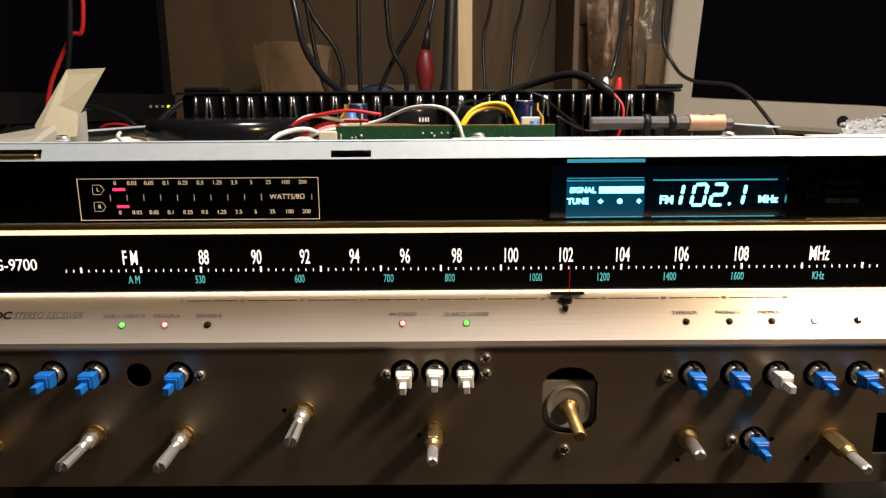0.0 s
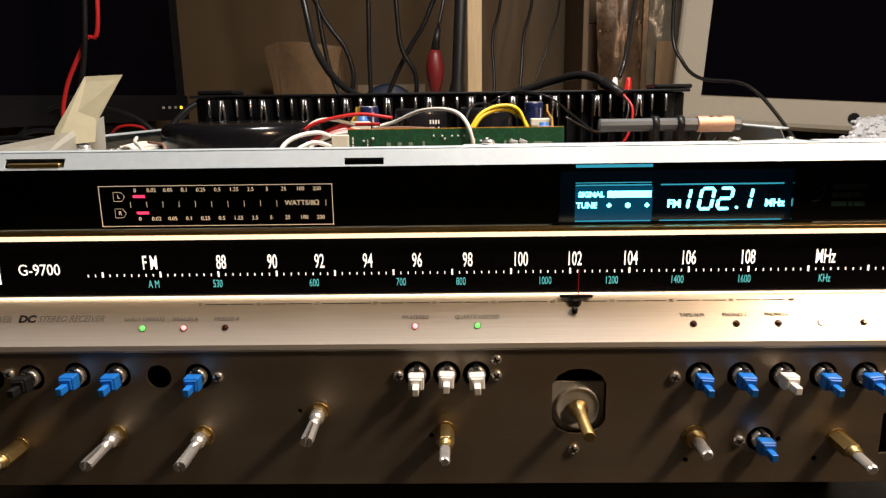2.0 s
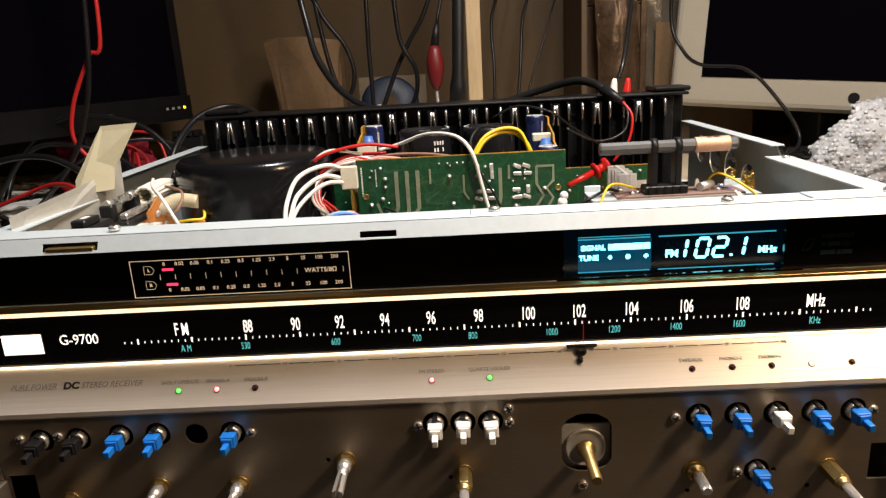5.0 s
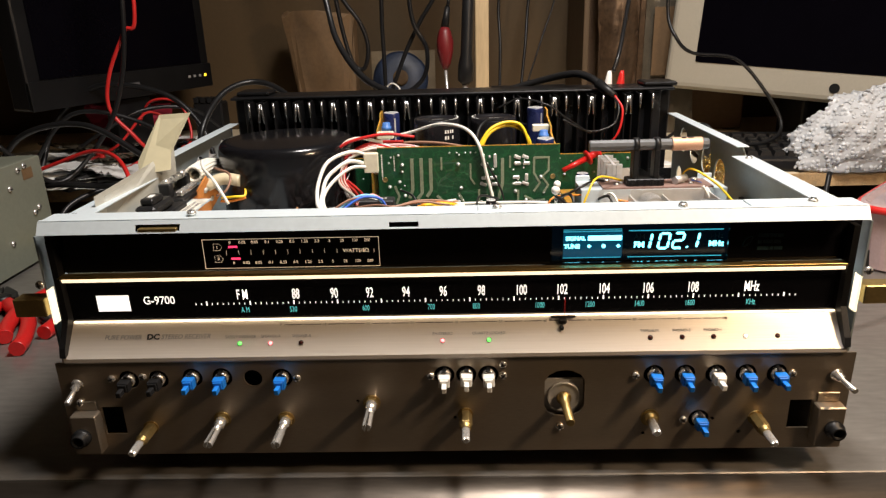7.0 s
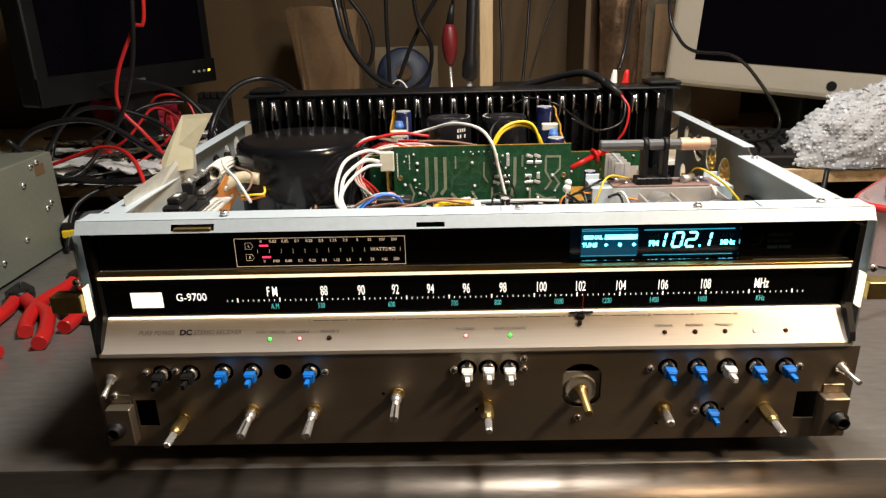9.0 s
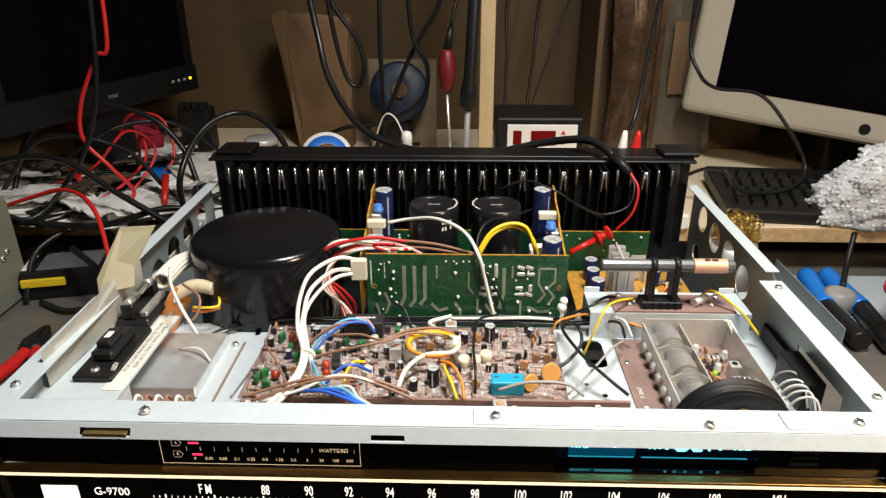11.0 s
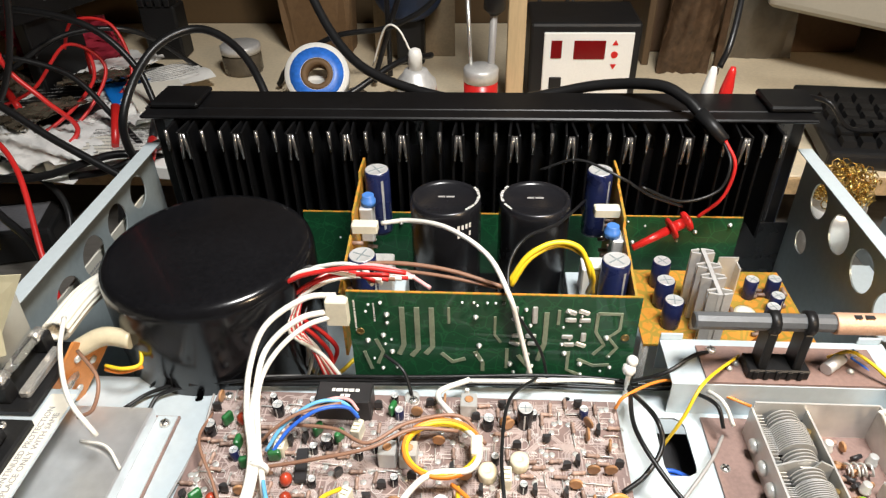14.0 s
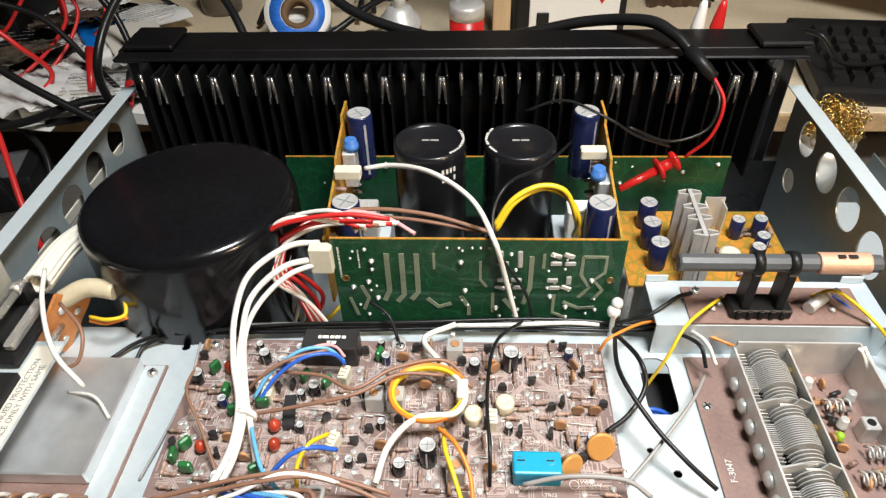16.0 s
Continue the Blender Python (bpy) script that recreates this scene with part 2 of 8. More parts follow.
vfd_dim = mat("unlit_segments", (0.02, 0.06, 0.07), 0.5, 0, 0, 10, 100, 0)
red_glow = mat("lit_red_bar", (0.8, 0.05, 0.1), 0.5, 0, 0, 10, 100, 0, emit=1.5, glow=(1.0, 0.05, 0.14))
led_green = mat("lit_green_led", (0.1, 0.8, 0.1), 0.3, 0, 0, 10, 100, 0, emit=2.2, glow=(0.12, 1.0, 0.12))
led_red = mat("lit_red_led", (0.9, 0.2, 0.2), 0.3, 0, 0, 10, 100, 0, emit=3.0, glow=(1.0, 0.25, 0.25))
led_white = mat("lit_warm_led", (0.9, 0.85, 0.7), 0.3, 0, 0, 10, 100, 0, emit=1.6, glow=(1.0, 0.9, 0.75))
led_amber = mat("lit_amber_led", (0.9, 0.6, 0.05), 0.3, 0, 0, 10, 100, 0, emit=2.0, glow=(1.0, 0.62, 0.03))
led_off = mat("unlit_red_led", (0.07, 0.012, 0.01), 0.2, 0, 0, 10, 100, 0)

# ---- mesh helpers ----


def spline(pts, n=8):
    """Points of a smooth curve through pts."""
    P = [Vector(p) for p in pts]
    if len(P) < 3:
        return P
    P = [P[0] * 2 - P[1], *P, P[-1] * 2 - P[-2]]
    out = []
    for a, b, c, d in zip(P, P[1:], P[2:], P[3:]):
        for i in range(n):
            t = i / n
            out.append(0.5 * (2 * b + (c - a) * t + (2 * a - 5 * b + 4 * c - d) * t * t + (3 * b - a - 3 * c + d) * t ** 3))
    return [*out, P[-2]]


class Shape:
    """Collects faces of one mesh, with a material index each."""

    def __init__(self):
        self.v, self.f, self.mi, self.sm = [], [], [], []

    def add(self, verts, faces, m=0, smooth=False):
        o = len(self.v)
        self.v += [tuple(p) for p in verts]
        self.f += [tuple(i + o for i in f) for f in faces]
        self.mi += [m] * len(faces)
        self.sm += [smooth] * len(faces)
        return self

    def box(self, a, b, bev=0.0, m=0, seg=1, turn=None):
        if not bev:
            x0, y0, z0 = a
            x1, y1, z1 = b
            vs = [(x, y, z) for x in (x0, x1) for y in (y0, y1) for z in (z0, z1)]
            fs = [(0, 1, 3, 2), (4, 6, 7, 5), (0, 4, 5, 1), (2, 3, 7, 6), (0, 2, 6, 4), (1, 5, 7, 3)]
        else:
            bm = bmesh.new()
            bmesh.ops.create_cube(bm, size=1)
            for v in bm.verts:
                v.co = [(p + q) / 2 + c * (q - p) for p, q, c in zip(a, b, v.co)]
            bmesh.ops.bevel(bm, geom=bm.edges[:], offset=bev, segments=seg, affect="EDGES", profile=0.5)
            bm.verts.index_update()
            vs, fs = [v.co[:] for v in bm.verts], [[v.index for v in f.verts] for f in bm.faces]
            bm.free()
        if turn is not None:
            vs = [turn @ Vector(p) for p in vs]
        return self.add(vs, fs, m)

    def rings(self, rings, m=0, cap=True, smooth=True, closed=False):
        n = len(rings[0])
        o = len(self.v)
        self.v += [tuple(p) for r in rings for p in r]
        k = len(rings)
        for i in range(k if closed else k - 1):
            j = (i + 1) % k
            for a in range(n):
                b = (a + 1) % n
                self.f.append((o + i * n + a, o + i * n + b, o + j * n + b, o + j * n + a))
                self.mi.append(m)
                self.sm.append(smooth)
        if cap and not closed:
            self.f += [tuple(o + a for a in reversed(range(n))), tuple(o + (k - 1) * n + a for a in range(n))]
            self.mi += [m, m]
            self.sm += [False, False]
        return self

    def lathe(self, base, axis, profile, n=20, m=0, smooth=True, cap=True):
        """profile: (radius, height along the axis) pairs."""
        axis = Vector(axis).normalized()
        q = axis.to_track_quat("Z", "Y").to_matrix()
        base = Vector(base)
        rr = [[base + q @ Vector((r * math.cos(2 * math.pi * i / n), r * math.sin(2 * math.pi * i / n), h)) for i in range(n)] for r, h in profile]
        return self.rings(rr, m, cap, smooth)

    def cyl(self, p, q, r, r2=None, n=14, m=0, smooth=True):
        d = Vector(q) - Vector(p)
        return self.lathe(p, d, [(r, 0), (r if r2 is None else r2, d.length)], n, m, smooth)

    def tube(self, pts, r, n=6, m=0, steps=7):
        P = spline(pts, steps)
        rings, up = [], Vector((0.13, 0.31, 0.94))
        for i, p in enumerate(P):
            d = (P[min(i + 1, len(P) - 1)] - P[max(i - 1, 0)]).normalized()
            s = d.cross(up)
            s = s.normalized() if s.length > 1e-4 else Vector((1, 0, 0))
            up = s.cross(d).normalized()
            rings.append([p + r * (math.cos(2 * math.pi * a / n) * s + math.sin(2 * math.pi * a / n) * up) for a in range(n)])
        return self.rings(rings, m)

    def ball(self, c, r, m=0, n=10, flat=1.0):
        prof = [(max(1e-5, r * math.sin(math.pi * k / 6)), -r * flat * math.cos(math.pi * k / 6)) for k in range(7)]
        return self.lathe(c, (0, 0, 1), prof, n, m)

    def plate(self, outline, holes, place, thick, m=0):
        """A sheet with holes. outline, holes: loops of (u, v); place(u, v, w) gives the point, w 0 to thick."""
        bm = bmesh.new()
        edges = []
        loops = [outline, *holes]
        for loop in loops:
            vs = [bm.verts.new((u, v, 0)) for u, v in loop]
            edges += [bm.edges.new((vs[i], vs[(i + 1) % len(vs)])) for i in range(len(vs))]
        bmesh.ops.triangle_fill(bm, use_beauty=True, edges=edges, normal=(0, 0, 1))
        bm.verts.index_update()
        flat = [v.co[:] for v in bm.verts]
        def inside(u, v, loop):
            odd = False
            for (a, b), (c, d) in zip(loop, [*loop[1:], loop[0]]):
                if (b > v) != (d > v) and u < (c - a) * (v - b) / (d - b) + a:
                    odd = not odd
            return odd

        tris = []
        for f in bm.faces:
            c = f.calc_center_median()
            if not any(inside(c.x, c.y, h) for h in holes):
                tris.append([v.index for v in f.verts])
        bm.free()
        n = len(flat)
        vs = [place(u, v, 0) for u, v, _ in flat] + [place(u, v, thick) for u, v, _ in flat]
        fs = [tuple(t) for t in tris] + [tuple(i + n for i in reversed(t)) for t in tris]
        o = 0
        for loop in loops:
            k = len(loop)
            fs += [(o + i, o + (i + 1) % k, n + o + (i + 1) % k, n + o + i) for i in range(k)]
            o += k
        return self.add(vs, fs, m)

    def mesh(self, name, mats):
        me = bpy.data.meshes.new(name)
        me.from_pydata(self.v, [], self.f)
        for x in mats if isinstance(mats, (list, tuple)) else [mats]:
            me.materials.append(x)
        me.polygons.foreach_set("material_index", self.mi)
        me.polygons.foreach_set("use_smooth", self.sm)
        bm = bmesh.new()
        bm.from_mesh(me)
        bmesh.ops.recalc_face_normals(bm, faces=bm.faces)
        bm.to_mesh(me)
        bm.free()
        return me


def circle(u, v, r, n=20, ry=None):
    return [(u + r * math.cos(2 * math.pi * i / n), v + (ry or r) * math.sin(2 * math.pi * i / n)) for i in range(n)]


def rect(u0, u1, v0, v1):
    return [(u0, v0), (u1, v0), (u1, v1), (u0, v1)]


def thing(name, at, label, category, group=""):
    ob = new(name)
    ob.empty_display_size = 0.02
    ob.location = at
    return tagged(ob, label, category, group)


def part(name, shape, mats, parent, label="", m=None, kind=""):
    me = shape if isinstance(shape, bpy.types.Mesh) else shape.mesh(name, mats)
    ob = new(name, me)
    ob.parent = parent
    ob.matrix_parent_inverse = (Matrix.Translation(parent.location) if parent.data is None else parent.matrix_basis).inverted()
    if m is not None:
        ob.matrix_basis = m
    return tagged(ob, label, kind=kind)


def settle(ob, dx=0.0, dy=0.0, dz=0.0, sx=1.0):
    """Seat an assembly with all its parts: a shift, and its width across the chassis."""
    ob.location, ob.scale = (dx, dy, dz), (sx, 1, 1)


def solo(name, shape, mats, label, category="", group="", kind=""):
    ob = new(name, shape if isinstance(shape, bpy.types.Mesh) else shape.mesh(name, mats))
    return tagged(ob, label, category, group, kind)


LETTERS = []


def text(body, size, at, material, parent, name="lettering", tilt=90.0, spin=0.0, align="CENTER", shear=0.0, wide=1.0, label="", m=None, bold=0.0):
    cu = bpy.data.curves.new(name, "FONT")
    cu.body, cu.size, cu.align_x, cu.align_y, cu.shear, cu.extrude = body, size, align, "CENTER", shear, 0.00012
    cu.resolution_u, cu.offset = 3, bold
    cu.materials.append(material)
    ob = new(name, cu)
    ob.matrix_world = (pose(*at, tilt, 0, spin) if m is None else m) @ Matrix.Diagonal((wide, 1, 1, 1))
    LETTERS.append((ob, name, parent, label))


def set_letters():
    """Turn the lettering into meshes under the things it is printed on."""
    graph = bpy.context.evaluated_depsgraph_get()
    for ob, name, parent, label in LETTERS:
        me = bpy.data.meshes.new_from_object(ob.evaluated_get(graph))
        me.transform(ob.matrix_world)
        cu = ob.data
        bpy.data.objects.remove(ob)
        bpy.data.curves.remove(cu)
        part(name, me, None, parent, label)
    LETTERS.clear()


def bars(shape, u0, u1, v, h, place, m=0, seed=0, gap=0.4):
    """A line of unreadable print: short bars of uneven length."""
    r = random.Random(seed)
    u = u0
    while u < u1 - h:
        w = min(h * r.uniform(0.8, 3.2), u1 - u)
        shape.add([place(u, v), place(u + w, v), place(u + w, v + h), place(u, v + h)], [(0, 1, 2, 3)], m)
        u += w + h * gap * r.uniform(0.8, 1.6)


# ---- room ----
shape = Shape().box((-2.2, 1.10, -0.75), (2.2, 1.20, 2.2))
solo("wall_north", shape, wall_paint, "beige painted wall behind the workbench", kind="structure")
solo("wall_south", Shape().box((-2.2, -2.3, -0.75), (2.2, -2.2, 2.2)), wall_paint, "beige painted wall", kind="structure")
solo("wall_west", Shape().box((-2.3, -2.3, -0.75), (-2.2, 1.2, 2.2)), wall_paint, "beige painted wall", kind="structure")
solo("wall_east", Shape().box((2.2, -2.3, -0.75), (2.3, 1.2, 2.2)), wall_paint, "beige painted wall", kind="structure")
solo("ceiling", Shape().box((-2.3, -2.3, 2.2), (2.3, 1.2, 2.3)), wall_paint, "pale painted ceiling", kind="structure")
solo("floor", Shape().box((-2.3, -2.3, -0.85), (2.3, 1.2, -0.75)), floor_mat, "dark floor", kind="structure")

bench = thing("workbench", (0, 0.3, -0.75), "dark steel workbench with a rounded front edge", "workbench")
s = Shape()
s.box((-1.3, -0.0030, -0.035), (1.3, 0.66, 0.0), 0.001)
part("benchtop", s, bench_mat, bench)
lip = [(-0.0034, -0.0700), (-0.0034, -0.0003)] + [(-0.0060 - 0.034 * math.sin(t), -0.0343 + 0.034 * math.cos(t)) for t in [math.pi * k / 24 for k in range(13)]] + [(-0.0400, -0.0700)]
part("front_lip", Shape().rings([[(x, u, v) for u, v in lip] for x in (-1.3, 1.3)], 0, True, True), lip_steel, bench, "rounded worn steel front edge")
for x in (-1.2, 1.2):
    part("leg", Shape().box((x - 0.03, 0.0, -0.75), (x + 0.03, 0.06, -0.03), 0.004), black_plastic, bench)
desk = thing("back_desk", (0, 0.8, -0.75), "raised cream laminate desk board with a raw chipboard edge", "desk")
part("desk_board", Shape().box((-1.6, 0.576, 0.05), (1.6, 1.098, 0.07), 0.001), desk_mat, desk)
part("desk_edge", Shape().box((-1.6, 0.570, 0.051), (1.6, 0.5755, 0.069)), chipboard, desk, "raw chipboard edge")
for x in (-1.5, 1.5):
    part("leg", Shape().box((x - 0.03, 0.70, -0.75), (x + 0.03, 0.76, 0.05), 0.004), black_plastic, desk)

# ---- the receiver ----
RX = thing("stereo_receiver", (0, 0.2, 0.0), "opened vintage stereo receiver, lid and knobs removed, lit on the bench", "stereo receiver")


def front(u, v, w):
    return (u, w, v)


# lower front plate
SWITCHES = [(-0.2140, 0.0765, "k"), (-0.1940, 0.0765, "k"), (-0.171, 0.0775, "b"), (-0.151, 0.0775, "b"), (-0.111, 0.0765, "b"),
            (-0.0035, 0.0770, "w"), (0.0110, 0.0770, "w"), (0.0255, 0.0768, "w"),
            (0.1335, 0.0755, "b"), (0.1535, 0.0755, "b"), (0.1735, 0.0752, "w"), (0.1930, 0.0752, "b"), (0.2130, 0.0750, "b"), (0.1655, 0.0415, "b")]
slot = [(0.0757 + 0.0132 * c, 0.0622 + s) for c, s in ((-1, -0.010), (-0.8, -0.0145), (-0.4, -0.017), (0, -0.0175), (0.4, -0.017), (0.8, -0.0145), (1, -0.010),
        (1, 0.009), (0.8, 0.0135), (0.4, 0.0165), (0, 0.0172), (-0.4, 0.0165), (-0.8, 0.0135), (-1, 0.009))]
holes = [circle(x, z, 0.0068, 18) for x, z, _ in SWITCHES] + [slot, circle(-0.1305, 0.0765, 0.0062, 18), rect(-0.2368, -0.2222, 0.0345, 0.0560), rect(0.2242, 0.2388, 0.0335, 0.0550),
         circle(-0.062, 0.058, 0.0013, 8), circle(-0.1165, 0.046, 0.0013, 8), circle(0.003, 0.0445, 0.0013, 8), circle(0.1295, 0.0305, 0.0014, 8), circle(0.1745, 0.0415, 0.0014, 8), circle(0.193, 0.031, 0.0014, 8)]
s = Shape().plate(rect(-0.2615, 0.2615, 0.018, 0.0895), holes, front, 0.0014)
plate = part("front_plate", s, steel, RX, "bare grey steel sub-panel with switch holes")
part("bottom_flange", Shape().box((-0.2615, 0.0016, 0.018), (0.2615, 0.020, 0.0195)), steel, RX)
part("inner_panel", Shape().box((-0.255, 0.014, 0.020), (0.255, 0.016, 0.088)), black_plastic, RX)


def switch(kind):
    s = Shape()
    s.lathe((0, 0.002, 0), (0, -1, 0), [(0.0058, 0), (0.0058, 0.004), (0.0052, 0.0055), (0.0042, 0.0055), (0.0042, 0.001)], 16, 0)
    s.box((-0.0016, -0.006, 0.0052), (0.0016, 0.002, 0.0068), 0.0004, 2)
    c = 1
    s.box((-0.0046, -0.0125, -0.0048), (0.0046, -0.0050, 0.0040), 0.0006, c)
    s.box((-0.0036, -0.0140, -0.0036), (0.0036, -0.0125, 0.0030), 0.0004, c)
    s.box((-0.0019, -0.0215, -0.0042), (0.0019, -0.0138, 0.0005), 0.0004, c)
    return s.mesh("push_switch", [chrome, {"b": blue_plastic, "w": white_plastic, "k": black_plastic}[kind], black_plastic])


meshes = {k: switch(k) for k in "bwk"}
for x, z, k in SWITCHES:
    part("push_switch", meshes[k], None, plate, {"b": "blue plastic push switch stem", "w": "white plastic push switch stem", "k": "black plastic push switch stem"}[k],
         pose(x, 0, z, random.uniform(-4, 4), random.uniform(-5, 5), 0) @ Matrix.Diagonal((0.80, 0.78, 0.80, 1)))


def slotted_shaft():
    s = Shape()
    s.lathe((0, 0, 0), (0, -1, 0), [(0.0068, 0), (0.0068, 0.0008), (0.0058, 0.0009)], 24, 0)
    s.lathe((0, -0.0008, 0), (0, -1, 0), [(0.0056, 0), (0.0056, 0.0020), (0.0050, 0.0024)], 6, 0, False)
    s.lathe((0, -0.003, 0), (0, -1, 0), [(0.0042, 0), (0.0042, 0.0055), (0.0034, 0.006), (0.0030, 0.007), (0.0030, 0.013)], 18, 1)
    for sx in (-1, 1):
        h = [(sx * 0.0005, 0.0030), (sx * 0.0026, 0.0018), (sx * 0.0031, 0), (sx * 0.0026, -0.0018), (sx * 0.0005, -0.0030)]
        rings = [[(x + sx * o, -y, z) for x, z in h] for y, o in ((0.0135, 0), (0.030, 0.0004), (0.0315, 0.0002))]
        s.rings(rings, 1, True, False)
    return s.mesh("slotted_shaft", [brass, chrome])


def knurled_shaft(hexagon):
    s = Shape()
    s.lathe((0, 0, 0), (0, -1, 0), [(0.0072, 0), (0.0072, 0.001)], 20, 0)
    y = 0.001
    if hexagon:
        s.lathe((0, -0.001, 0), (0, -1, 0), [(0.0062, 0), (0.0062, 0.014), (0.0056, 0.0146)], 6, 0, False)
        y = 0.0155
    s.lathe((0, -y, 0), (0, -1, 0), [(0.0056, 0), (0.0056, 0.0022), (0.0046, 0.0024), (0.0046, 0.0045), (0.0042, 0.005)], 14, 0)
    prof = lambda k: 0.0031 + (0.00035 if k % 2 else 0)
    rings = [[((prof(a) - d) * math.cos(a * math.pi / 16), -(y + h), (prof(a) - d) * math.sin(a * math.pi / 16)) for a in range(32)] for h, d in ((0.0045, 0), (0.018, 0), (0.0192, 0.0008))]
    s.rings(rings, 1, True, False)
    return s.mesh("knurled_shaft", [brass, chrome])


sl, kn, kp = slotted_shaft(), knurled_shaft(True), knurled_shaft(False)
for x, z, me, n in ((-0.155, 0.0455, sl, 10), (-0.1115, 0.0450, sl, -15), (-0.0525, 0.0570, sl, 5), (0.1330, 0.0430, kp, 0), (0.0100, 0.0470, kn, 0), (0.2030, 0.0420, kn, 20), (-0.2050, 0.0395, kn, 10)):
    part("control_shaft", me, None, plate, "bare metal control shaft without its knob", pose(x, 0, z, 0, n, 0) @ Matrix.Diagonal((0.72, 0.88, 0.72, 1) if me is kn else (0.86, 0.95, 0.86, 1)))
s = Shape()
s.box((0.0620, 0.0040, 0.0440), (0.0892, 0.0055, 0.0712), 0.0006, 1)
s.lathe((0.0757, 0.004, 0.0575), (0, -1, 0), [(0.0112, 0), (0.0112, 0.0012), (0.0104, 0.0020), (0.0096, 0.0012), (0.0066, 0.0012)], 32, 1)
s.lathe((0.0757, 0.0018, 0.0575), (0, -1, 0), [(0.0050, 0), (0.0048, 0.0014), (0.0034, 0.0018), (0.0032, 0.008), (0.0028, 0.0085), (0.0028, 0.0290), (0.0023, 0.0296)], 24, 0)
part("tuning_shaft", s, [brass, alu], plate, "brass tuning shaft with flange")


def screw_mesh(r, name="screw"):
    s = Shape().lathe((0, 0, 0), (0, -1, 0), [(r, 0), (r, r * 0.35), (r * 0.75, r * 0.7), (r * 0.3, r * 0.8)], 14, 0)
    s.box((-r * 0.7, -r * 0.86, -r * 0.12), (r * 0.7, -r * 0.78, r * 0.12), 0, 1)
    s.box((-r * 0.12, -r * 0.88, -r * 0.7), (r * 0.12, -r * 0.80, r * 0.7), 0, 1)
    return s.mesh(name, [chrome, black_plastic])


scr = screw_mesh(0.0028)
for x, z in ((-0.101, 0.0765), (-0.0125, 0.0765), (0.0352, 0.0765), (0.0350, 0.0845), (0.1215, 0.0750), (0.0735, 0.0370), (0.1550, 0.0412), (-0.262 + 0.012, 0.060), (0.2225, 0.075), (-0.2040, 0.0790), (-0.2250, 0.0780)):
    part("screw", scr, None, plate, "", pose(x, 0, z, 0, random.uniform(0, 80), 0))


def jack_bracket(x, sgn):
    s = Shape()
    s.box((x - 0.0088, -0.009, 0.0245), (x + 0.0088, -0.0002, 0.0540), 0.0008, 0)
    s.box((x - 0.0070, -0.0015, 0.0540), (x + 0.0070, -0.0002, 0.0610), 0.0004, 0)
    b = part("jack_bracket", s, [steel], plate, "folded steel jack bracket")
    s = Shape().lathe((x + sgn * 0.0022, -0.009, 0.0385), (0, -1, 0), [(0.0062, 0), (0.0062, 0.003), (0.0048, 0.0035), (0.0048, 0.007), (0.0033, 0.0072), (0.0033, 0.001)], 20)
    part("headphone_jack", s, [black_plastic], plate, "black headphone jack")


jack_bracket(-0.2460, -1)
jack_bracket(0.2480, 1)
tog = Shape().lathe((0, 0, 0), (0, -1, 0), [(0.006, 0), (0.006, 0.002), (0.004, 0.0025), (0.004, 0.008), (0.0022, 0.009), (0.0030, 0.024), (0.0026, 0.0255)], 16).mesh("toggle_switch", [chrome])
part("toggle_switch", tog, None, plate, "chrome toggle lever", pose(-0.2490, 0, 0.0745, 22, 0, 0) @ Matrix.Scale(0.68, 4))
part("toggle_switch", tog, None, plate, "chrome toggle lever", pose(0.2505, 0, 0.0740, 8, 0, 12) @ Matrix.Scale(0.72, 4))

# sloping indicator panel
prof = [(0.0130, 0.1126), (-0.0010, 0.0950), (-0.0022, 0.0935), (-0.0022, 0.0910), (-0.0005, 0.0893), (0.012, 0.0893)]
s = Shape().rings([[(x, y, z) for y, z in prof] for x in (-0.2505, 0.2505)], 0, True, False)
led_panel = part("indicator_panel", s, brushed, RX, "brushed aluminium strip with indicator lamps")
SL = math.degrees(math.atan2(0.0140, 0.0176))


def on_panel(x, z, lift=0.0002):
    return (x, 0.0130 - (0.1126 - z) * 0.0140 / 0.0176 - lift, z + lift * 0.6)


lens = {}
for k, mm in (("g", led_green), ("r", led_red), ("o", led_off), ("w", led_white)):
    s = Shape().lathe((0, 0, 0), (0, -1, 0), [(0.0017, -0.0002), (0.0017, 0.0002), (0.0021, 0.0002), (0.0021, -0.0002)], 14, 1, cap=False)
    s.lathe((0, 0, 0), (0, -1, 0), [(0.0016, -0.0002), (0.0015, 0.0006), (0.0008, 0.0012)], 12, 0)
    lens[k] = s.mesh("indicator_lamp", [mm, tr_body])
for x, k in ((-0.1355, "g"), (-0.1155, "r"), (-0.0955, "o"), (-0.0040, "r"), (0.0258, "g"), (0.1285, "o"), (0.1487, "o"), (0.1685, "o"), (0.1885, "w"), (0.2085, "o")):
    part("indicator_lamp", lens[k], None, led_panel, {"g": "lit green indicator", "r": "lit red indicator", "o": "unlit indicator", "w": "lit pale indicator"}[k], pose(*on_panel(x, 0.1005), -SL, 0, 0) @ Matrix.Diagonal((0.78, 1, 0.78, 1)))
for x, w in ((-0.1355, "SAFELY OPERATE"), (-0.1155, "SPEAKER-A"), (-0.0955, "SPEAKER-B"), (-0.0040, "FM STEREO"), (0.0258, "QUARTZ LOCKED"), (0.1285, "TAPE/AUX"), (0.1487, "PHONO-2"), (0.1685, "PHONO-1")):
    text(w, 0.0026, on_panel(x, 0.1040), ink_grey, led_panel, tilt=90 - SL)
text("PURE POWER", 0.0044, on_panel(-0.2130, 0.1045), ink_grey, led_panel, tilt=90 - SL, shear=0.2, wide=0.92)
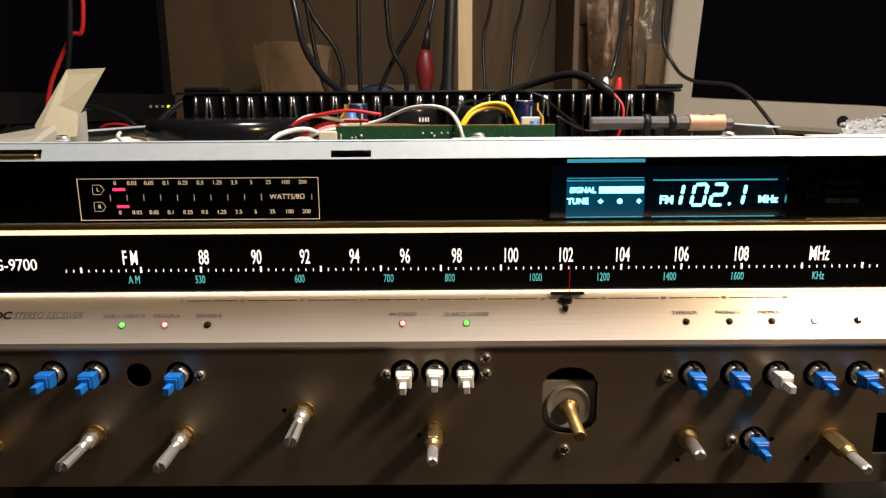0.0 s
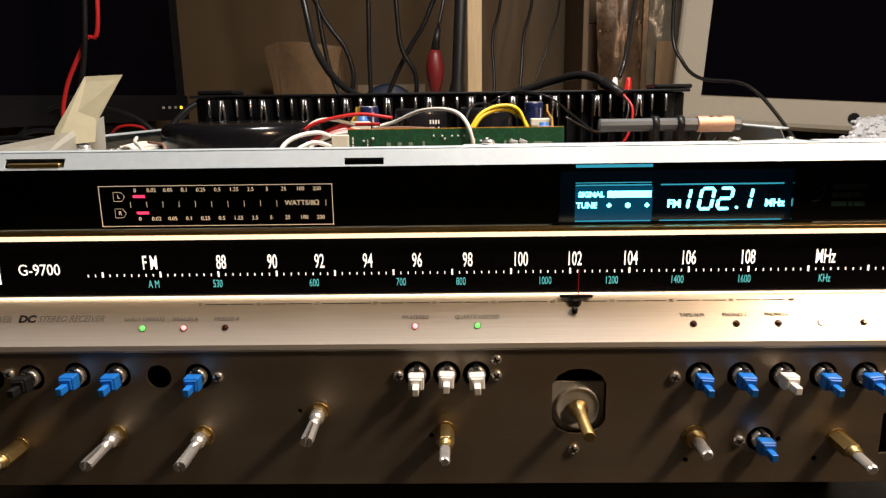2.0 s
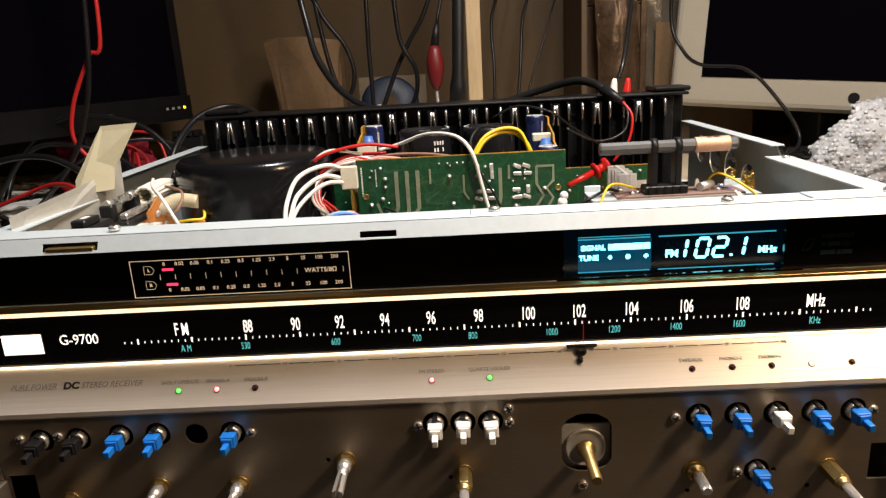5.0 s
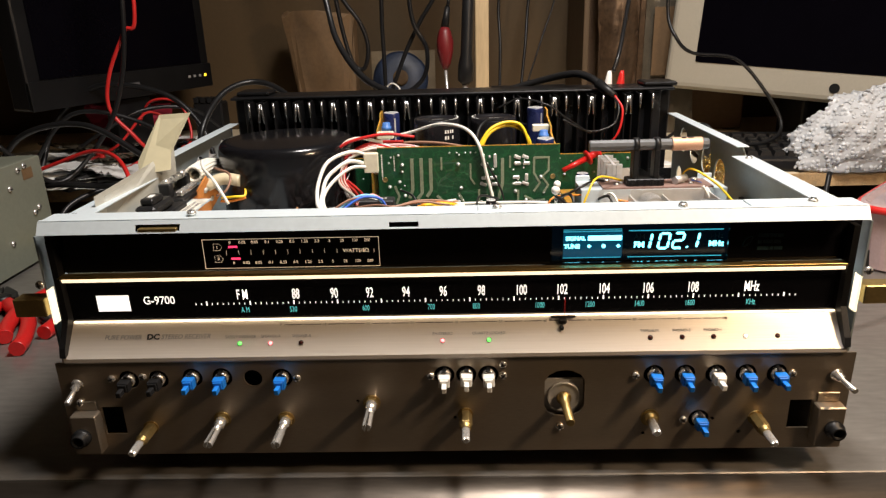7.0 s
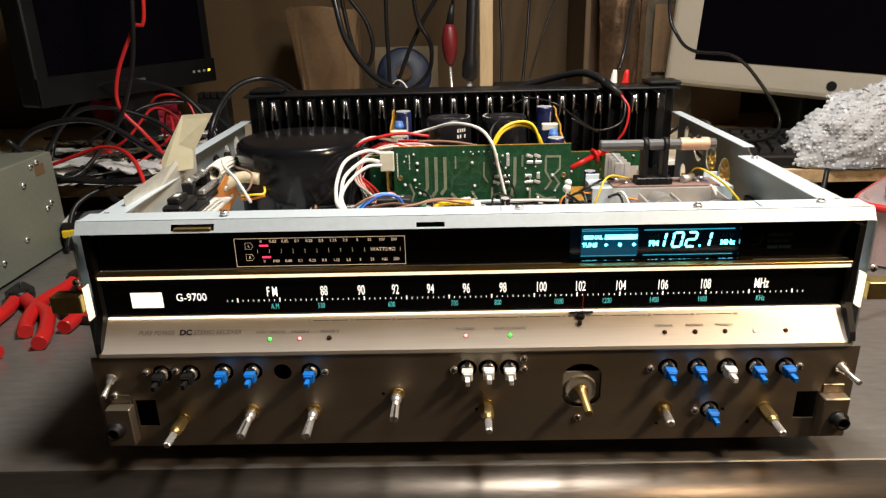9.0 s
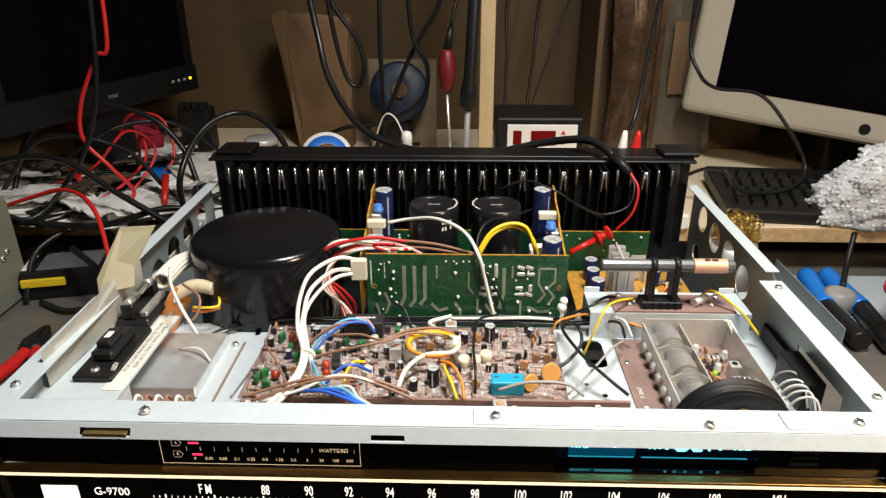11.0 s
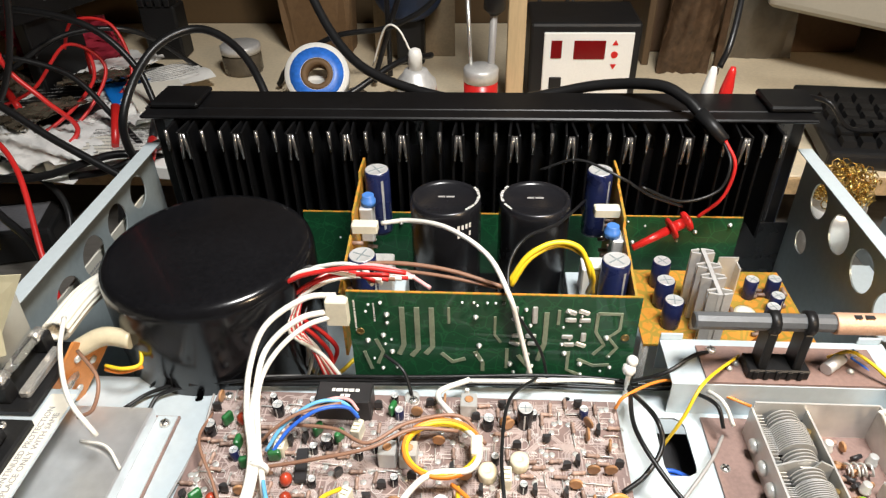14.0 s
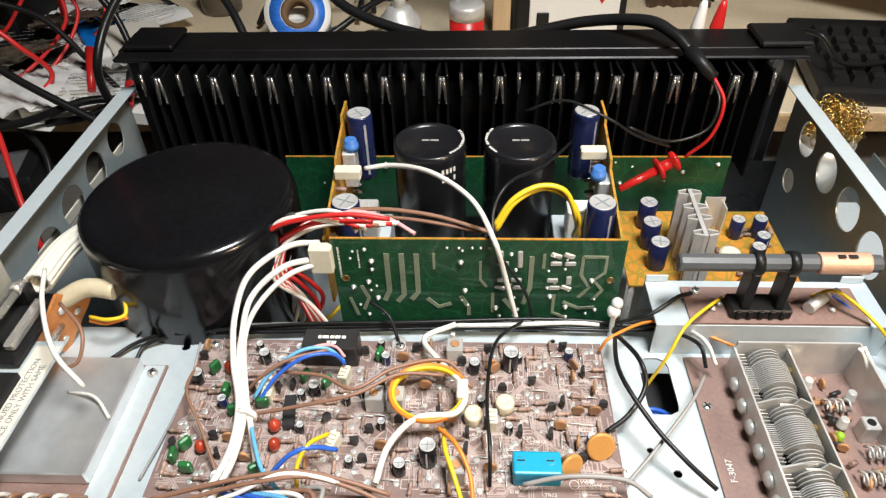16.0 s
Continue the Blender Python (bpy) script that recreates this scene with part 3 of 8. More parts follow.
text("DC", 0.0050, on_panel(-0.1930, 0.1045), ink_black, led_panel, tilt=90 - SL, wide=1.15, bold=0.0002)
text("STEREO RECEIVER", 0.0044, on_panel(-0.1715, 0.1045), ink_grey, led_panel, tilt=90 - SL, shear=0.2, wide=0.92)
s = Shape()
for i in range(11):
    x = -0.1095 + i * 0.02865
    text(str(i * 10), 0.0022, on_panel(x, 0.1100), ink_grey, led_panel, tilt=90 - SL)
    if i < 10:
        for a, b in ((0.0026, 0.0138), (0.0150, 0.0262)):
            p = [on_panel(x + a, 0.10985), on_panel(x + b, 0.10985), on_panel(x + b, 0.11015), on_panel(x + a, 0.11015)]
            s.add(p, [(0, 1, 2, 3)])
part("scale_line", s, ink_black, led_panel)

# dial glass with its lit scale
s = Shape().box((-0.2495, 0.0140, 0.1128), (0.2495, 0.0165, 0.1440), 0.0003)
dial = part("dial_glass", s, black_panel, RX, "black dial glass with lit numerals")
part("dial_edge", Shape().box((-0.247, 0.0086, 0.1432), (0.247, 0.0138, 0.1454), 0.0003), edge_glow, dial, "glowing upper edge of the dial glass")
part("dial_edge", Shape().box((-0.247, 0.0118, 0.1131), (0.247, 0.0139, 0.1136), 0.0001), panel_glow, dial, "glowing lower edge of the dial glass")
part("dial_ledge", Shape().box((-0.2495, 0.0085, 0.1455), (0.2495, 0.0149, 0.1474), 0.0003), brass, dial, "gold trim above the dial")
FY = 0.0138
for x, w in ((-0.0985, "88"), (-0.0735, "90"), (-0.0505, "92"), (-0.0270, "94"), (-0.0030, "96"), (0.0215, "98"), (0.0470, "100"), (0.0730, "102"), (0.0998, "104"), (0.1277, "106"), (0.1560, "108"), (-0.1335, "F M"), (0.1930, "MHz")):
    text(w, 0.0100, (x, FY, 0.1306), dial_glow, dial, wide=0.50, bold=0.00007)
for x, w in ((-0.1010, "530"), (-0.0535, "600"), (-0.0110, "700"), (0.0182, "800"), (0.0590, "1000"), (0.0912, "1200"), (0.1228, "1400"), (0.1550, "1600"), (-0.1325, "A M"), (0.1935, "KHz")):
    text(w, 0.0056, (x, FY, 0.1198), cyan_print, dial, wide=0.58)
text("G-9700", 0.0080, (-0.1885, FY, 0.1275), dial_glow, dial, wide=0.86)
part("badge", Shape().box((-0.2295, 0.0134, 0.1205), (-0.2080, 0.0139, 0.1318), 0.0002), dial_glow, dial, "lit white badge")
s = Shape()
for i in range(109):
    x = -0.1645 + i * 0.00357
    big = i % 8 == 2
    s.box((x - 0.00024 - 0.0002 * big, FY - 0.0001, 0.1239 - 0.0004 * big), (x + 0.00024 + 0.0002 * big, FY + 0.0001, 0.1252 + 0.0011 * big))
part("tick_mark", s, dial_glow, dial, kind="stuff")
s = Shape().box((0.0757, 0.0112, 0.1120), (0.0761, 0.0116, 0.1262), 0, 0)
s.box((0.0716, 0.0080, 0.1078), (0.0772, 0.0120, 0.1122), 0.0012, 1)
s.box((0.0668, 0.0100, 0.1120), (0.0830, 0.0122, 0.1134), 0.0005, 1)
s.box((0.0722, 0.0052, 0.1050), (0.0748, 0.0082, 0.1085), 0.0008, 1)
part("dial_pointer", s, [red_plastic, black_plastic], RX, "black dial pointer with a red needle")

# black display fascia
s = Shape().plate(rect(-0.2590, 0.2590, 0.1479, 0.1800), [rect(0.0660, 0.1780, 0.1484, 0.1765)], lambda u, v, w: (u, 0.0150 + w, v), 0.0020)
fascia = part("display_fascia", s, black_panel, RX, "glossy black fascia with power meter and frequency display")
s = Shape().box((0.0640, 0.0300, 0.1405), (0.1880, 0.0320, 0.1790))
s.box((0.0640, 0.0171, 0.1405), (0.1880, 0.0300, 0.1420))
s.box((0.0640, 0.0171, 0.1775), (0.1880, 0.0300, 0.1790))
s.box((0.0630, 0.0171, 0.1405), (0.0645, 0.0320, 0.1790))
s.box((0.1875, 0.0171, 0.1405), (0.1890, 0.0320, 0.1790))
part("display_housing", s, black_panel, fascia)
VY = 0.0296
vfd = part("display_tube", Shape().box((0.0680, VY + 0.0001, 0.1430), (0.1850, VY + 0.0004, 0.1700)), mat("display_glass", (0.004, 0.006, 0.008), 0.2, 0, 0.2, 60, 300, 0, emit=0.008, glow=(0.0, 0.22, 0.48)), fascia, "dark fluorescent display tube")

part("phosphor_glow", Shape().box((0.0755, VY - 0.0001, 0.1452), (0.1142, VY, 0.1622)), mat("phosphor_halo", (0.004, 0.02, 0.03), 0.3, 0, 0.3, 90, 300, 0, emit=0.16, glow=(0.0, 0.32, 0.62)), vfd, "blue glow of the tuning phosphor")


def segments(ch, x, z, w, h, sh):
    on = {"1": "bc", "0": "abcdef", "2": "abged"}[ch]
    seg = {"a": (0, 1, 1, 1), "b": (1, 1, 1, 0.5), "c": (1, 0.5, 1, 0), "d": (0, 0, 1, 0), "e": (0, 0.5, 0, 0), "f": (0, 1, 0, 0.5), "g": (0, 0.5, 1, 0.5)}
    s, t = Shape(), 0.00150
    for k in on:
        u0, v0, u1, v1 = seg[k]
        p, q = Vector((x + u0 * w + v0 * h * sh, z + v0 * h)), Vector((x + u1 * w + v1 * h * sh, z + v1 * h))
        d = (q - p).normalized()
        n = Vector((-d.y, d.x)) * t * 0.5
        p, q = p + d * t * 0.5, q - d * t * 0.5
        pts = [p - d * t * 0.3, p + n, q + n, q + d * t * 0.3, q - n, p - n]
        s.rings([[(a.x, VY - 0.0004, a.y) for a in pts], [(a.x, VY, a.y) for a in pts]], 0, True, False)
    return s


for ch, x in (("1", 0.1255), ("0", 0.1372), ("2", 0.1465), ("1", 0.1562)):
    part("digit", segments(ch, x, 0.1505, 0.0062, 0.0102, 0.16), vfd_glow, vfd, "lit cyan digit")
part("decimal_point", Shape().box((0.1556, VY - 0.0004, 0.1503), (0.1570, VY, 0.1517), 0.0002), vfd_glow, vfd)
text("FM", 0.0056, (0.1250, VY - 0.0004, 0.1531), vfd_glow, vfd, bold=0.00018)
text("MHz", 0.0050, (0.1750, VY - 0.0004, 0.1531), vfd_glow, vfd, bold=0.00018)
text("AM", 0.0050, (0.1250, VY - 0.0004, 0.1585), vfd_dim, vfd)
text("kHz", 0.0050, (0.1750, VY - 0.0004, 0.1585), vfd_dim, vfd)
text("SIGNAL", 0.0038, (0.0835, VY - 0.0004, 0.1582), vfd_glow, vfd, bold=0.00016)
text("TUNE", 0.0040, (0.0812, VY - 0.0004, 0.1527), vfd_glow, vfd, bold=0.00016)
part("signal_bar", Shape().box((0.0915, VY - 0.0004, 0.1566), (0.1135, VY, 0.1600), 0.0001), vfd_glow, vfd)
for x in (0.0925, 0.1020, 0.1115):
    part("tuning_mark", Shape().lathe((x, VY, 0.1527), (0, -1, 0), [(0.0014, 0), (0.0014, 0.0002)], 10 if x == 0.1020 else 4), vfd_glow, vfd)
# Bottom lines and top bar paint the segments' reflections as glowing strips.
line_glow = mat("display_filament", (0.05, 0.4, 0.5), 0.5, 0, 0, 10, 100, 0, emit=0.55, glow=(0.05, 0.62, 0.85))
for k, wdt in ((0.1446, 0.0005), (0.1626, 0.0007), (0.1640, 0.0004), (0.1718, 0.0020)):
    part("tube_filament", Shape().box((0.0755, VY - 0.0004, k), (0.1135, VY, k + wdt)), line_glow, vfd)
    if k < 0.163:
        part("tube_filament", Shape().box((0.1180, VY - 0.0004, k), (0.1790, VY, k + wdt)), line_glow, vfd)
# power meter
s = Shape()
x0, x1, z0, z1, y = -0.1570, -0.0432, 0.1490, 0.1690, 0.01485
for a, b in (((x0, z1 - 0.0003), (x1, z1)), ((x0, z0), (x0 + 0.0003, z1)), ((x1 - 0.0003, z0), (x1, z1)), ((x0, z0), (x1, z0 + 0.0003))):
    s.box((a[0], y - 0.0001, a[1]), (b[0], y + 0.0001, b[1]))
meter = part("meter_frame", s, amber_print, fascia, "thin lit outline of the power meter")
for i, w in enumerate(("0", "0.02", "0.05", "0.1", "0.25", "0.5", "1.25", "2.5", "5", "25", "100", "200")):
    x = -0.1392 + i * 0.00805
    text(w, 0.0027, (x, y, 0.1667), amber_print, fascia)
    text(w, 0.0027, (x + 0.0012, y, 0.1527), amber_print, fascia)
s = Shape()
for i in range(13):
    x = -0.1420 + i * 0.00795
    if i not in (10, 11):
        s.box((x - 0.0001, y - 0.0001, 0.1583), (x + 0.0001, y + 0.0001, 0.1612))
part("meter_ticks", s, amber_print, fascia, kind="stuff")
text("WATTS/8\u03a9", 0.0034, (-0.0582, y, 0.1598), amber_print, fascia)
for ch, z in (("L", 0.1637), ("R", 0.1556)):
    text(ch, 0.0026, (-0.1475, y, z), amber_print, fascia)
    pts = [(-0.1500, z - 0.0022), (-0.1462, z - 0.0022), (-0.1445, z), (-0.1462, z + 0.0022), (-0.1500, z + 0.0022)]
    s = Shape().tube([(u, y, v) for u, v in (*pts, pts[0])], 0.00012, 4, steps=1)
    part("channel_outline", s, amber_print, fascia)
    part("level_bar", Shape().box((-0.1405 + (0.0012 if ch == "R" else 0), y - 0.0002, z - 0.0006), (-0.1345 + (0.0012 if ch == "R" else 0), y, z + 0.0008), 0.0001), red_glow, fascia, "lit red level bar")
s = Shape()
for k in range(3):
    bars(s, 0.196, 0.212, 0.1635 - k * 0.0042, 0.0024, lambda u, v: (u, y, v), 0, k, 0.15)
part("fascia_print", s, vfd_dim, fascia)
s = Shape().tube([(0.1865, y, 0.1575), (0.1885, y, 0.1625), (0.1925, y, 0.1640), (0.1905, y, 0.1590), (0.1865, y, 0.1575)], 0.0004, 5)
part("fascia_emblem", s, vfd_dim, fascia)
# end brackets and dial lamps
for sx in (-1, 1):
    o = [(0.0160, 0.1720), (0.0160, 0.1000), (-0.0035, 0.0950), (-0.0020, 0.1010), (0.0085, 0.1180), (0.0085, 0.1720)]
    s = Shape().rings([[(sx * x, y_, z_) for y_, z_ in o] for x in (0.2510, 0.2550)], 0, True, False)
    part("end_bracket", s, black_plastic, RX, "black end bracket of the dial")
    s = Shape().box((sx * 0.2620 - 0.0007, 0.010, 0.1130), (sx * 0.2620 + 0.0007, 0.017, 0.1380), 0.0003)
    part("dial_lamp", s, lamp_glow, RX, "glowing dial lamp holder")
    s = Shape().box((sx * 0.275 - 0.0105, 0.008, 0.1195), (sx * 0.275 + 0.0105, 0.020, 0.1320), 0.0006)
    part("lamp_bracket", s, brass, RX, "brass lamp bracket")
    part("lamp_screw", scr, None, RX, "", pose(sx * 0.2625, 0.006, 0.1435))

# top flange
nh = [rect(-0.192, -0.164, 0.1795, 0.1835), rect(-0.0345, -0.0165, 0.1792, 0.1822)]
s = Shape().plate(rect(-0.2540, 0.2550, 0.1785, 0.1858), nh, lambda u, v, w: (u, 0.0040 - (0.1858 - v) * 0.60 + w, v), 0.0011)
flange = part("top_flange", s, zinc, RX, "pale zinc-plated top rail of the chassis")
part("flange_top", Shape().box((-0.2540, 0.0048, 0.1847), (0.2550, 0.0235, 0.1858)), zinc, flange)
part("flange_bead", Shape().box((-0.2540, 0.0044, 0.1859), (0.2550, 0.0068, 0.1866), 0.0003), zinc, flange)
part("inner_sheet", Shape().box((-0.2530, 0.0222, 0.1300), (0.0620, 0.0232, 0.1846)), zinc, flange)
part("inner_sheet", Shape().box((0.1900, 0.0222, 0.1300), (0.2530, 0.0232, 0.1846)), zinc, flange)
part("overlay_strip", Shape().box((0.0200, 0.0072, 0.1859), (0.1780, 0.0200, 0.1866), 0.0003), zinc, flange)
part("overlay_strip", Shape().box((0.1860, 0.0072, 0.1859), (0.2420, 0.0210, 0.1868), 0.0003), zinc, flange)
part("spring_clip", Shape().box((-0.190, 0.000, 0.1795), (-0.166, 0.012, 0.1815), 0.0004), brass, flange)
top_scr = screw_mesh(0.0030, "rail_screw")
for x, y_ in ((0.0320, 0.0130), (0.2250, 0.0120), (-0.1600, 0.0130), (0.1450, 0.0080)):
    part("rail_screw", top_scr, None, flange, "", pose(x, y_, 0.1868, -90, 0, 20))

# side walls with round holes


def side_wall(sx, hole_list, name):
    x = sx * 0.2615
    o = [(0.010, 0.020), (0.412, 0.020), (0.412, 0.1830), (0.215, 0.1830), (0.205, 0.1745), (0.010, 0.1745)]
    s = Shape().plate(o, hole_list, lambda u, v, w: (x + sx * w, u, v), 0.0012)
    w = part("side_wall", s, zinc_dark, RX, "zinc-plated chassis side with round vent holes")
    part("side_rail", Shape().box((min(x + sx * 0.0016, x - sx * 0.0092), 0.203, 0.1831), (max(x + sx * 0.0016, x - sx * 0.0092), 0.4125, 0.1842), 0.0002), zinc, w)
    part("side_rail", Shape().box((min(x - sx * 0.0130, x + sx * 0.0050), 0.024, 0.1746), (max(x - sx * 0.0130, x + sx * 0.0050), 0.203, 0.1758), 0.0002), zinc, w)
    part("rail_lip", Shape().box((min(x + sx * 0.0038, x + sx * 0.0050), 0.030, 0.150), (max(x + sx * 0.0038, x + sx * 0.0050), 0.203, 0.1745)), zinc, w)
    for yy, xx in ((0.190, -0.003), (0.050, -0.004)):
        part("rail_screw", top_scr, None, w, "", pose(x + sx * xx, yy, 0.1758, -90, 0, 40))


vents = [circle(0.3760, 0.1590, 0.0125, 24, 0.0135), circle(0.3375, 0.1550, 0.0140, 24, 0.0148), circle(0.2990, 0.1520, 0.0145, 24, 0.0152), circle(0.2605, 0.1450, 0.0150, 24, 0.0156), circle(0.382, 0.118, 0.0095, 16)]
side_wall(1, vents + [rect(0.085, 0.150, 0.110, 0.150)], "right")
side_wall(-1, vents, "left")
part("bottom_pan", Shape().plate(rect(-0.2610, 0.2610, 0.021, 0.410), [circle(0.03 * i - 0.2, 0.3, 0.006, 10) for i in range(14)], lambda u, v, w: (u, v, 0.0200 + w), 0.0012), zinc, RX)
part("rear_panel", Shape().box((-0.2600, 0.4060, 0.0215), (0.2600, 0.4072, 0.120)), black_anod, RX, "black rear panel")
for x in (-0.21, 0.21):
    for y_ in (0.04, 0.37):
        part("foot", Shape().lathe((x, y_, 0.0), (0, 0, 1), [(0.013, 0), (0.015, 0.004), (0.015, 0.020)], 20), black_plastic, RX)

# deck
s = Shape().plate(rect(-0.2600, 0.2600, 0.0220, 0.2100),
                  [[(0.1090 + 0.0165 * a, 0.152 + 0.039 * b) for a, b in ((0.1, 0), (0.7, 0), (0.95, 0.06), (1, 0.15), (1, 0.85), (0.9, 0.95), (0.7, 1), (0.3, 1), (0.05, 0.95), (0, 0.85), (0, 0.15))],
                   circle(-0.1555, 0.1945, 0.0026, 12), circle(0.1050, 0.130, 0.0018, 10), circle(0.116, 0.117, 0.0022, 12), circle(0.062, 0.203, 0.0016, 10), circle(-0.188, 0.203, 0.0014, 10), rect(-0.249, -0.232, 0.030, 0.050)],
                  lambda u, v, w: (u, v, 0.1248 + w), 0.0012)
s.box((-0.2600, 0.2088, 0.105), (0.2600, 0.2100, 0.1247))
deck = part("deck", s, zinc, RX, "pale zinc-plated sub-chassis deck")

# blue wires under the deck, with an added dark sheet shading the slot
part("lower_board", Shape().box((-0.20, 0.06, 0.100), (0.24, 0.200, 0.1016)), tr_body, RX, "dark sheet added under the deck so its slot looks shaded")
for k in range(3):
    part("wire", Shape().tube([(0.105, 0.152 + 0.004 * k, 0.104), (0.118, 0.155 + 0.004 * k, 0.112), (0.135, 0.153 + 0.004 * k, 0.106)], 0.0014), blue_wire, RX)

# heat sink
s = Shape().box((-0.2480, 0.4085, 0.060), (0.2480, 0.4138, 0.2118), 0.001)
sink = part("heat_sink", s, black_anod, RX, "large black anodised heat sink across the back")
part("front_rim", Shape().box((-0.2600, 0.3960, 0.2120), (0.2600, 0.4109, 0.2150), 0.001), black_fin, sink)
part("top_rim", Shape().box((-0.2620, 0.4111, 0.2122), (0.2620, 0.4460, 0.2150), 0.001), black_fin, sink)
part("rear_shroud", Shape().box((-0.2600, 0.4140, 0.020), (0.2600, 0.4440, 0.2120), 0.002), black_fin, sink)
fin = Shape().box((-0.0011, 0.3730, 0.120), (0.0011, 0.4002, 0.2095), 0.0006)
# the tip cylinder draws the fin's highlight in pale metal
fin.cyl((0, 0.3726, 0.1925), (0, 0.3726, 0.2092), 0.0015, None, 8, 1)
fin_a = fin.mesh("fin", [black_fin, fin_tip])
fin = Shape()
for k in (-1, 1):
    fin.box((-0.0009, 0.3690, 0.120), (0.0009, 0.4002, 0.2095), 0.0004, 0, 1, Matrix.Translation((k * 0.0022, 0, 0)) @ pose(0, 0.39, 0, 0, 0, k * 5) @ pose(0, -0.39, 0))
for k in (-1, 1):
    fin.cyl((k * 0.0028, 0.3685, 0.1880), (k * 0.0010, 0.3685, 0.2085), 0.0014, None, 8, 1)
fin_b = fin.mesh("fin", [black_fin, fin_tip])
for i in range(34):
    x = -0.2335 + i * 0.01406
    part("fin", fin_b if i % 3 == 1 or i == 16 else fin_a, None, sink, "", pose(x, 0.0080, 0.0010))
for x0, x1 in ((-0.2500, -0.2120), (0.2220, 0.2600)):
    part("sink_block", Shape().box((x0, 0.4080, 0.2152), (x1, 0.4450, 0.2200), 0.0015), black_fin, RX, "black moulded corner block")

# transformer and filter capacitors
s = Shape().lathe((-0.1585, 0.2600, 0.0215), (0, 0, 1), [(0.0620, 0), (0.0640, 0.004), (0.0640, 0.118), (0.0647, 0.120), (0.0647, 0.1610), (0.0635, 0.1665), (0.0605, 0.1693), (0.0560, 0.1700), (0.0001, 0.1697)], 72)
part("transformer", s, black_gloss, RX, "round black power transformer can")
for x in (-0.0138, 0.0445):
    s = Shape().lathe((x, 0.3080, 0.0215), (0, 0, 1), [(0.0234, 0), (0.0234, 0.1730), (0.0229, 0.1775), (0.0213, 0.1785), (0.0196, 0.1770), (0.0191, 0.1765), (0.0001, 0.1765)], 48)
    c = part("filter_capacitor", s, cap_sleeve, RX, "large black filter capacitor with printed sleeve")
    s = Shape()
    r = random.Random(int(x * 1000))
    a0 = -0.9 if x < 0 else 2.5
    for ring, (zz, rad) in enumerate(((0.1993, 0.0226), (0.1993, 0.0215))):
        for k in range(15):
            a = a0 + k * 0.098
            if r.random() < 0.85:
                p = [(x + (rad + dr) * math.cos(a + da), 0.3080 + (rad + dr) * math.sin(a + da), zz + 0.0012 - ring * 0.0001) for dr, da in ((-0.0012 + ring * 0.0005, 0), (0.0, 0), (0.0, 0.06), (-0.0012 + ring * 0.0005, 0.06))]
                s.add(p, [(0, 1, 2, 3)])
    for ring in range(2):
        for k in range(4):
            a = a0 - 0.3 + k * 0.12
            if r.random() < 0.8:
                h = 0.187 - ring * 0.006
                p = [(x + 0.02355 * math.cos(a + da), 0.3080 + 0.02355 * math.sin(a + da), h + dz) for da, dz in ((0, 0), (0.07, 0), (0.07, 0.0036), (0, 0.0036))]
                s.add(p, [(0, 1, 2, 3)])
    part("sleeve_print", s, ink_white, c)
    s = Shape()
    bars(s, x - 0.005, x + 0.006, 0.309, 0.0020, lambda u, v: (u, v, 0.1983), 0, 5, 0.3)
    part("top_print", s, ink_grey, c)

# ---- boards and components inside the receiver ----
ROUND = pose(0, 0, 0)
# upright amplifier board
s = Shape().plate(rect(-0.0715, 0.1035, 0.1180, 0.1856), [circle(-0.0650, 0.1560, 0.0018, 10), circle(0.0970, 0.1560, 0.0018, 10)], lambda u, v, w: (u, 0.2220 + w, v), 0.0016)
amp = part("amplifier_board", s, pcb_green, RX, "upright green circuit board with soldered tracks")
part("board_edge", Shape().box((-0.0715, 0.2221, 0.1857), (0.1035, 0.2235, 0.1863)), pcb_orange, amp)
for x in (-0.0650, 0.0970):
    part("board_eyelet", Shape().lathe((x, 0.2219, 0.1560), (0, -1, 0), [(0.0026, 0), (0.0026, 0.0004), (0.0016, 0.0004), (0.0016, -0.001)], 14), brass, amp)
R = random.Random(4)


def track(pts, w):
    """A tinned track on the face of the amplifier board."""
    s = Shape()
    P = [Vector(p) for p in pts]
    left, right = [], []
    for k, p in enumerate(P):
        d = (P[min(k + 1, len(P) - 1)] - P[max(k - 1, 0)]).normalized()
        n = Vector((-d.y, d.x)) * w * 1.15
        left.append(p + n)
        right.append(p - n)
    o = left + right[::-1]
    for y_ in (0.2215, 0.2222):
        s.v += [(c.x, y_, c.y) for c in o]
    m, q = len(P), len(o)
    for k in range(m - 1):
        s.f.append((k, k + 1, q - 2 - k, q - 1 - k))
    for k in range(q):
        s.f.append((k, (k + 1) % q, q + (k + 1) % q, q + k))
    s.mi, s.sm = [0] * len(s.f), [False] * len(s.f)
    part("track", s, track_lacquer, amp)


